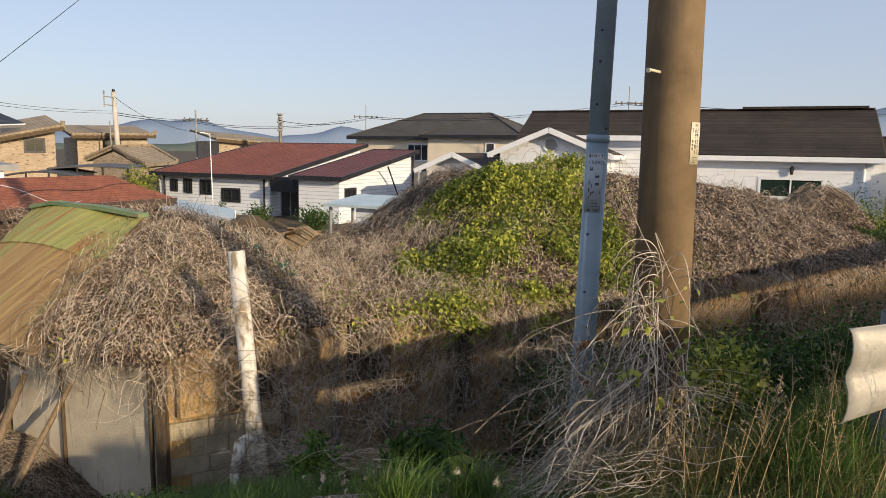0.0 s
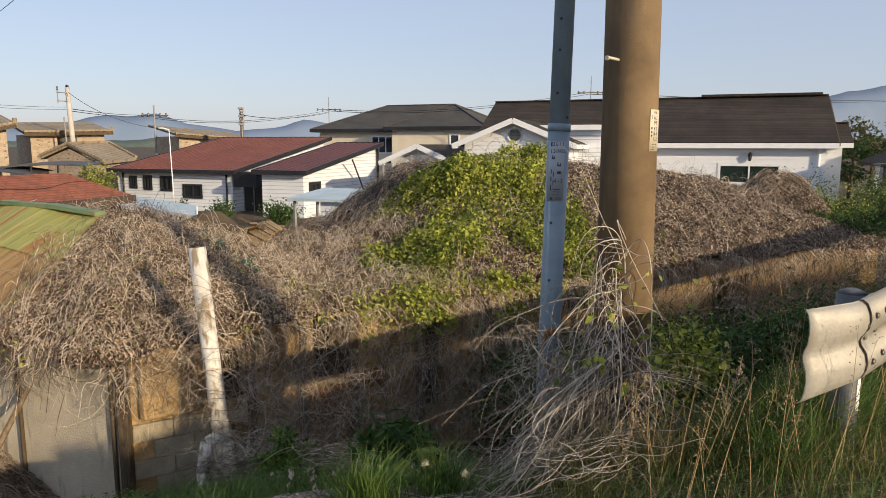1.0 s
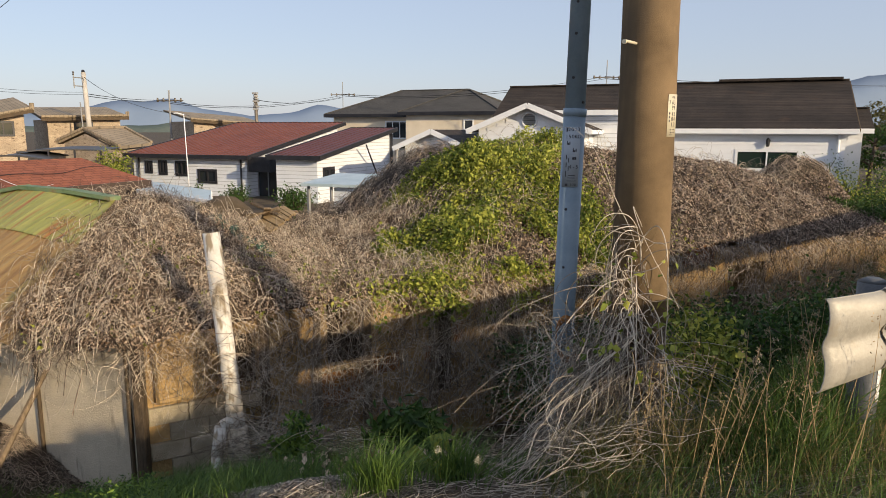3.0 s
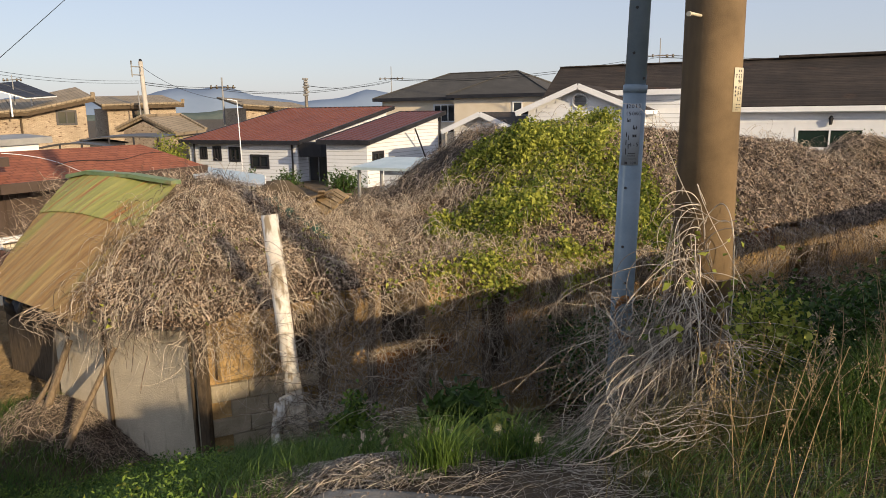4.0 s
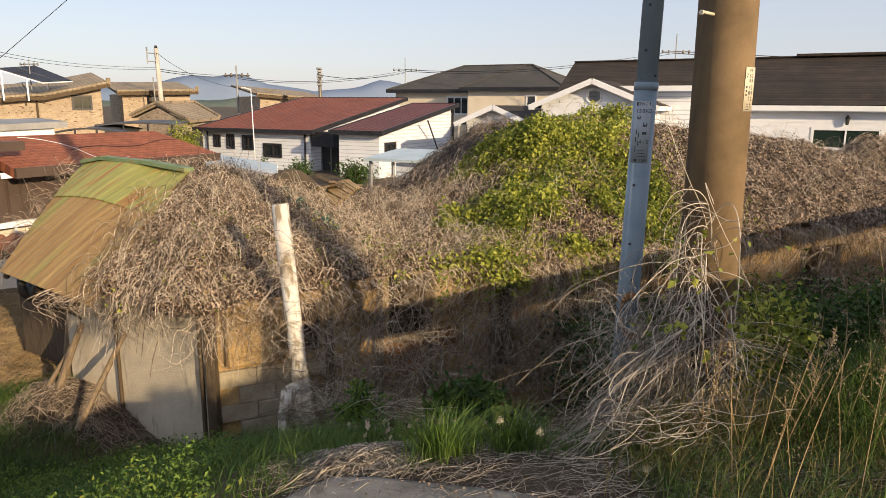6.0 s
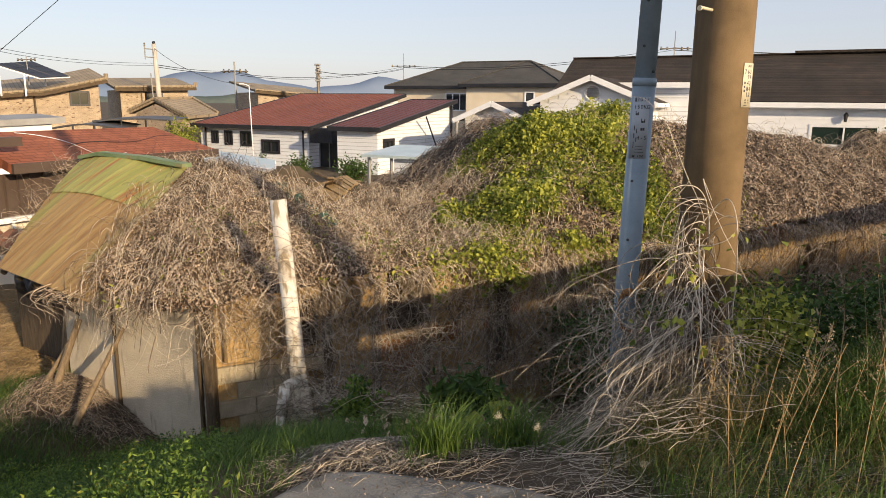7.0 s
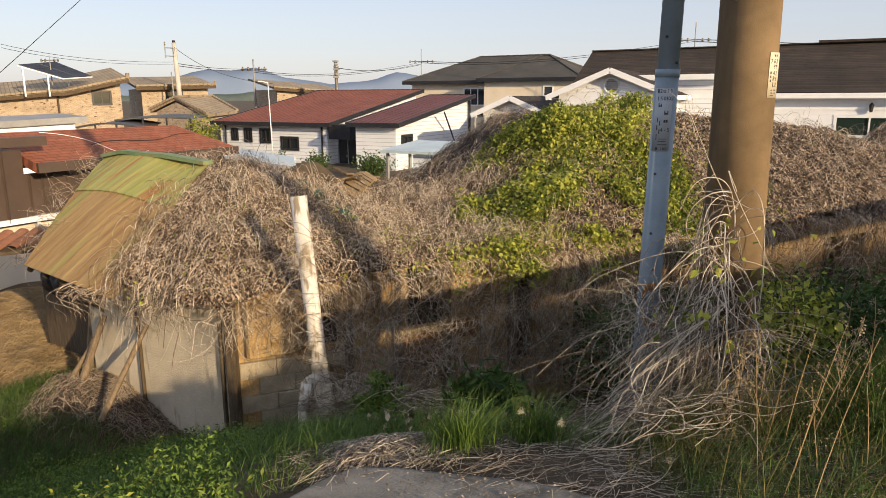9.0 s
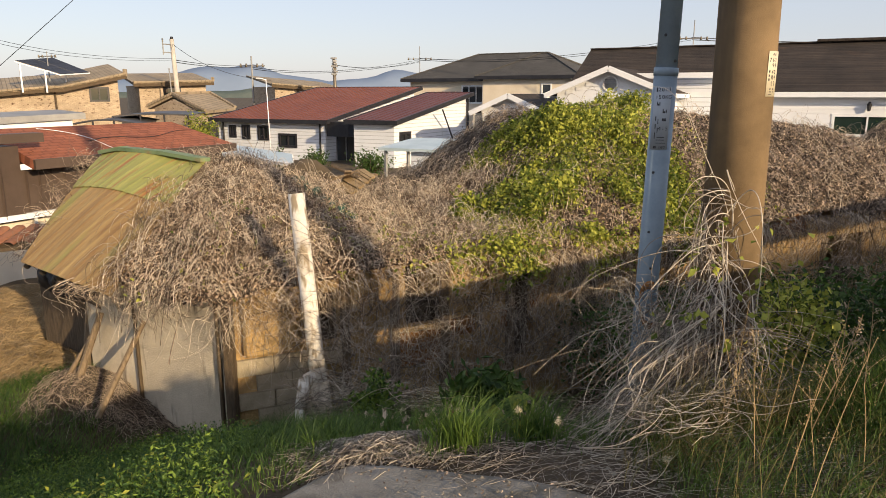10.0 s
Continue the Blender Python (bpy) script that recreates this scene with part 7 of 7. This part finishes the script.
# green creeper over the roof's end and down to the hedge
n = 60000
hx, hy = rng.uniform(8.9, 16.5, n), rng.uniform(12.9, 17.2, n)
zr_, dr_, ur_, _, _ = roof_h(hx, hy)
zb_ = np.where((dr_ > 0) & (ur_ < 14.9), zr_, -.75)
rise_ = .55 * np.clip(fbm(hx * 1.6, hy * 1.6, 61) * .6 + .55, 0, 1) * np.clip((hx - 8.9) / 1.2, 0, 1)
keep_ = (hx - 8.9) * .55 + (hy - 12.9) > .55 + .5 * fbm(hx * 2.1, hy * 2.1, 62)
stuff("creeper_leaves", leaves(np.stack([hx, hy, zb_ + rise_ * rng.uniform(.2, 1.05, n)], -1)[keep_], .055, rng, .45, .6), M["leaf_dark"], "dense dark green creeper over the roof's end", "leaves")
for i in range(9):
    bush("dense green hedge behind the bank", (10.6 + i * 1.35, 14.6 + i * .75, -1.3), .95, 1.75 + .1 * (i % 3), 8000, .055, M["leaf_dark"] if i % 3 else M["leaf"], 60 + i, "hedge_bush")["group"] = "hedge"
rh = empty("house", "white sided house with a green glazed porch", "house")
ro_ = Vector((22.5, 25.9, 0))
part("wall", wall_panel(ro_, ro_ + E * 6, GROUND, [(0, .75), (3.2, 2.1), (6, .8)], [], .2, B), M["white"], rh)
part("wall", wall_panel(ro_ + B * .2, ro_ + B * 6, GROUND, [(0, .75), (6, .75)], [], .2, E), M["white"], rh)
ra, rb, rc = ro_ - E * .7 - B * .6 + Vector((0, 0, .72)), ro_ + E * 3.2 - B * .6 + Vector((0, 0, 2.36)), ro_ + E * 6.8 - B * .6 + Vector((0, 0, .75))
part("roof", prism([ra, rb, rb + B * 7, ra + B * 7], .14), M["brown_sh"], rh)
part("roof", prism([rb, rc, rc + B * 7, rb + B * 7], .14), M["brown_sh"], rh)
gb = empty("glazed_porch")
gb.parent = rh
gm = Matrix(((E.x, B.x, 0, 21.0), (E.y, B.y, 0, 25.3), (0, 0, 1, 0), (0, 0, 0, 1)))
part("porch_glass", box(0, 0, -2.6, 1.2, 1.0, .62, .02, None, gm), M["greenglass"], gb)
for x_ in (0, 1.2):
    part("porch_post", box(x_ - .06, -.05, -2.65, x_ + .06, .05, .7, .01, None, gm), M["black"], gb)
part("porch_roof", box(-.2, -.2, .66, 1.4, 1.2, .76, .02, None, gm), M["black"], gb)


def tree(label, base, height, crown_r, nclump, material, seed, leaf=.25, flat=.6):
    """Tapered trunk, limbs, and a crown of many leaf clumps with gaps."""
    rr = np.random.RandomState(seed)
    t = empty("tree", label, "tree")
    b = Vector(base)
    bm = bmesh.new()
    top = b + Vector((rr.normal(0, .3), rr.normal(0, .3), height * .75))
    rod(b, top, height * .035, height * .015, 8, bm)
    ends = []
    for i in range(14):
        s = b.lerp(top, rr.uniform(.35, 1))
        a = rr.uniform(0, 2 * math.pi)
        e = s + Vector((math.cos(a) * crown_r * rr.uniform(.5, 1), math.sin(a) * crown_r * rr.uniform(.5, 1), height * rr.uniform(.05, .28)))
        rod(s, e, height * .012, height * .004, 5, bm)
        ends.append(e)
    part("trunk", bm, M["bark"], t)
    pos = []
    for i in range(nclump):
        e = ends[rr.randint(len(ends))]
        c = np.array(b.lerp(e, rr.uniform(.75, 1.05))) * 0 + np.array(e) * 1.0 + rr.normal(0, crown_r * .28, 3) * np.array([1, 1, flat])
        pos.append(c + rr.normal(0, crown_r * .10, (26, 3)) * np.array([1, 1, .6]))
    part_np("crown", *leaves(np.concatenate(pos), leaf, rr, .35, .5), material, t)
    return t


tree("spreading dark pine behind the shingle roof", (13.36, 49, GROUND), 6.88, 1.1, 70, M["pine"], 71, .22, .35)
tree("olive-brown tree behind the sided house", (43.5, 54, GROUND), 6.6, 2.6, 110, M["olive"], 72, .3)
tree("olive-green tree beyond the sided house", (48.0, 54, GROUND), 7.0, 2.8, 110, M["olive"], 73, .3)
tree("green tree beside the sided house", (38.5, 50, GROUND), 5.2, 2.0, 90, M["leaf_dark"], 74, .28)
tree("bright green tree beyond the hedge", (40.5, 45, GROUND), 4.6, 1.8, 90, M["leaf_dark"], 75, .26)

# ---- beside the old house: straw heap, slab, clay tiles ----
rng = np.random.RandomState(77)


def straw_heap(label, c, rx, ry, h, n, seed, straw=None, litter=None):
    rr = np.random.RandomState(seed)
    k = 15
    v, f = [], []
    for i in range(k):
        for j in range(k):
            a_, b_ = i / (k - 1) * 2 - 1, j / (k - 1) * 2 - 1
            x, y = c[0] + rx * a_, c[1] + ry * b_
            v.append((x, y, float(land(np.array([x]), np.array([y]))[0]) - .05 + h * max(0, 1 - a_ * a_) * max(0, 1 - b_ * b_)))
    for i in range(k - 1):
        for j in range(k - 1):
            q = i * k + j
            f.append((q, q + k, q + k + 1, q + 1))
    s = empty("straw_heap", label, "straw")
    part_np("litter", v, f, litter or M["thatch"], s)
    a_, b_ = rr.uniform(-.95, .95, n), rr.uniform(-.95, .95, n)
    th = rr.uniform(0, 2 * math.pi, n)
    out = []
    for j in range(5):
        x, y = c[0] + rx * a_, c[1] + ry * b_
        out.append(np.stack([x, y, land(x, y) - .03 + h * np.clip(1 - a_ * a_, 0, 1) * np.clip(1 - b_ * b_, 0, 1) + rr.uniform(0, .09, n)], -1))
        th = th + rr.normal(0, .3, n)
        a_, b_ = a_ + .09 * np.cos(th) / rx, b_ + .09 * np.sin(th) / ry
    thick = 2.0 if c[1] > 8 else 1.0
    part_np("straw", *tubes(np.stack(out, 1), thick * rr.uniform(.0015, .0038, n)), straw or M["stalk"], s)
    return s


straw_heap("heap of dry straw under the tin eave", (-5.7, 9.1), 1.5, 1.2, .42, 4200, 81, M["stalk"], M["straw"])
straw_heap("brown drift of dead vines against the rendered wall", (-3.85, 7.78), .95, .6, .16, 2200, 82, M["vine_dull"], M["thatch"])
straw_heap("dry straw spread below the brown house", (-6.7, 10.7), 2.2, 1.8, .95, 4600, 83, M["stalk"], M["straw"])
straw_heap("dead grass drift at the road edge", (-.30, 3.95), .45, .32, .07, 1300, 84, M["vine_grey"], M["earth"])
tagged(part("concrete_slab", box(-.42, -.3, -.04, .42, .3, .04, .015, None, Matrix.Translation((-5.75, 8.7, float(land(np.array([-5.75]), np.array([8.7]))[0]) + .10)) @ Matrix.Rotation(.5, 4, "Z") @ Matrix.Rotation(.22, 4, "X")), M["concrete"]), "loose concrete slab lying in the straw", "slab")
tagged(part("broken_plank", box(-.16, -.04, -.05, .16, .04, .05, .012, None, Matrix.Translation((-.30, 6.1, float(land(np.array([-.3]), np.array([6.1]))[0]) + .12)) @ Matrix.Rotation(.2, 4, "Y")), M["darkwood"]), "broken plank lying in the brambles", "plank")
ct = empty("low_tile_roof", "row of red clay roof tiles at the brown house", "roof")
for i in range(9):
    for j in range(3):
        p_ = Vector((-8.3 + .20 * i, 10.9 + .12 * i + .28 * j, -1.02 + .05 * j))
        bm = bmesh.new()
        vs = []
        for k in range(7):
            a_ = math.pi * k / 6
            for dy in (0, .3):
                vs.append(bm.verts.new(p_ + Vector((.1 * math.cos(a_), dy, .05 * math.sin(a_) + dy * .22))))
        for k in range(6):
            bm.faces.new((vs[2 * k], vs[2 * k + 1], vs[2 * k + 3], vs[2 * k + 2]))
        part("roof_tile", bm, M["tile_red"], ct)
part("backing", prism([(-8.4, 10.85, -1.07), (-6.5, 12.0, -1.07), (-6.5, 12.9, -.88), (-8.4, 11.8, -.88)], .06), M["darkwood"], ct)

# dandelion clocks and pebbles on the road edge
for i, (x, y, h) in enumerate(((.62, 3.5, .18), (1.02, 2.95, .10), (.42, 3.6, .24))):
    d_ = empty("dandelion", "pale dandelion clock on a thin stalk", "flower")
    z0 = float(land(np.array([x]), np.array([y]))[0])
    part("stalk", rod((x, y, z0), (x + .01, y, z0 + h), .003, .002, 5), M["grass"], d_)
    part_np("seed_head", *leaves(np.array([x + .01, y, z0 + h]) + rng.normal(0, .010, (160, 3)), .008, rng, .1, .3), M["label_ivory"], d_)
n = 260
px_, py_ = rng.uniform(-.5, 1.2, n), rng.uniform(2.3, 3.2, n)
sz = rng.uniform(.004, .014, n)
cor = np.array([[1, 0, 0], [-.5, .87, 0], [-.5, -.87, 0], [0, 0, 1.0]])
zz = ramp(px_, py_) + .038
v = (np.stack([px_, py_, zz], -1)[:, None, :] + cor[None] * sz[:, None, None]).reshape(-1, 3)
i4 = np.arange(n)[:, None] * 4
f = np.concatenate([i4 + np.array([t]) for t in ([0, 1, 3], [1, 2, 3], [2, 0, 3])])
stuff("gravel", (v, f), M["concrete"], "loose grit on the concrete", "gravel")
px_ = rng.uniform(-.5, 1.7, 900)
py_ = np.interp(px_, fx, fy) - rng.uniform(0, 1, 900) ** 2 * .6
stuff("dead_leaves", leaves(np.stack([px_, py_, ramp(px_, py_) + .042], -1)[:150], .018, rng, .8, .5), M["leaf_dull"], "dry leaf litter on the concrete edge", "leaves")

# vines creeping up the open edge of the tin
n = 260
tt = rng.uniform(0, 1, n)
st_ = np.array([tin_at(0.0, t_) for t_ in tt]) + rng.normal(0, 1, (n, 3)) * np.array([.07, .06, .05]) + np.array([-.04, 0, .0])
stuff("edge_vines", curly(st_, rng.normal(0, .5, (n, 3)) + np.array([-.1, .1, .1]), .04, 10, .05, .3, .002, .004), M["vine_dull"], "dry vines creeping along the edge of the tin roof", "vines")

# rusty curled sheet by the steel pole
rsx = empty("rusty_hoop", "curled rusty metal band caught in the vines", "scrap")
v, f = [], []
for i in range(15):
    a_ = 1.2 + i / 14 * 4.2
    for rr_, dz in ((.13, 0), (.135, .055), (.128, .055), (.123, 0)):
        v.append((1.40 + rr_ * math.cos(a_) * .6, 4.52 + rr_ * math.sin(a_) * .4, .05 + dz + .13 * math.sin(a_)))
for i in range(14):
    for j in range(4):
        k = i * 4
        f.append((k + j, k + (j + 1) % 4, k + 4 + (j + 1) % 4, k + 4 + j))
part_np("band", v, f, M["rustpatch"], rsx)

# a few reed-like dry stalks and curled stems standing off the mounds
rng = np.random.RandomState(91)
n, k = 220, 12
u = np.concatenate([rng.uniform(-1.4, 2.2, 110), rng.uniform(3.6, 9.0, 110)])
v = rng.uniform(.4, 2.8, n)
x, y = uv_xy(u, v)
z = roof_h(x, y)[0]
t = np.linspace(0, 1, k)[None, :]
a_ = rng.uniform(0, 6.3, (n, 1))
ln_ = rng.uniform(.12, .42, (n, 1))
p = np.stack([x[:, None] + np.cos(a_) * ln_ * t ** 1.6 + .03 * np.sin(9 * t + a_), y[:, None] + np.sin(a_) * ln_ * t ** 1.6, z[:, None] + ln_ * (t - .55 * t ** 3) + .02 * np.sin(7 * t + 2 * a_)], -1)
keep = p[:, 0, 0] > -3.4
stuff("vine_tendrils", tubes(p[keep], rng.uniform(.0013, .0026, n)[keep]), M["vine_dull"], "thin vine tendrils standing off the mounds", "vines")
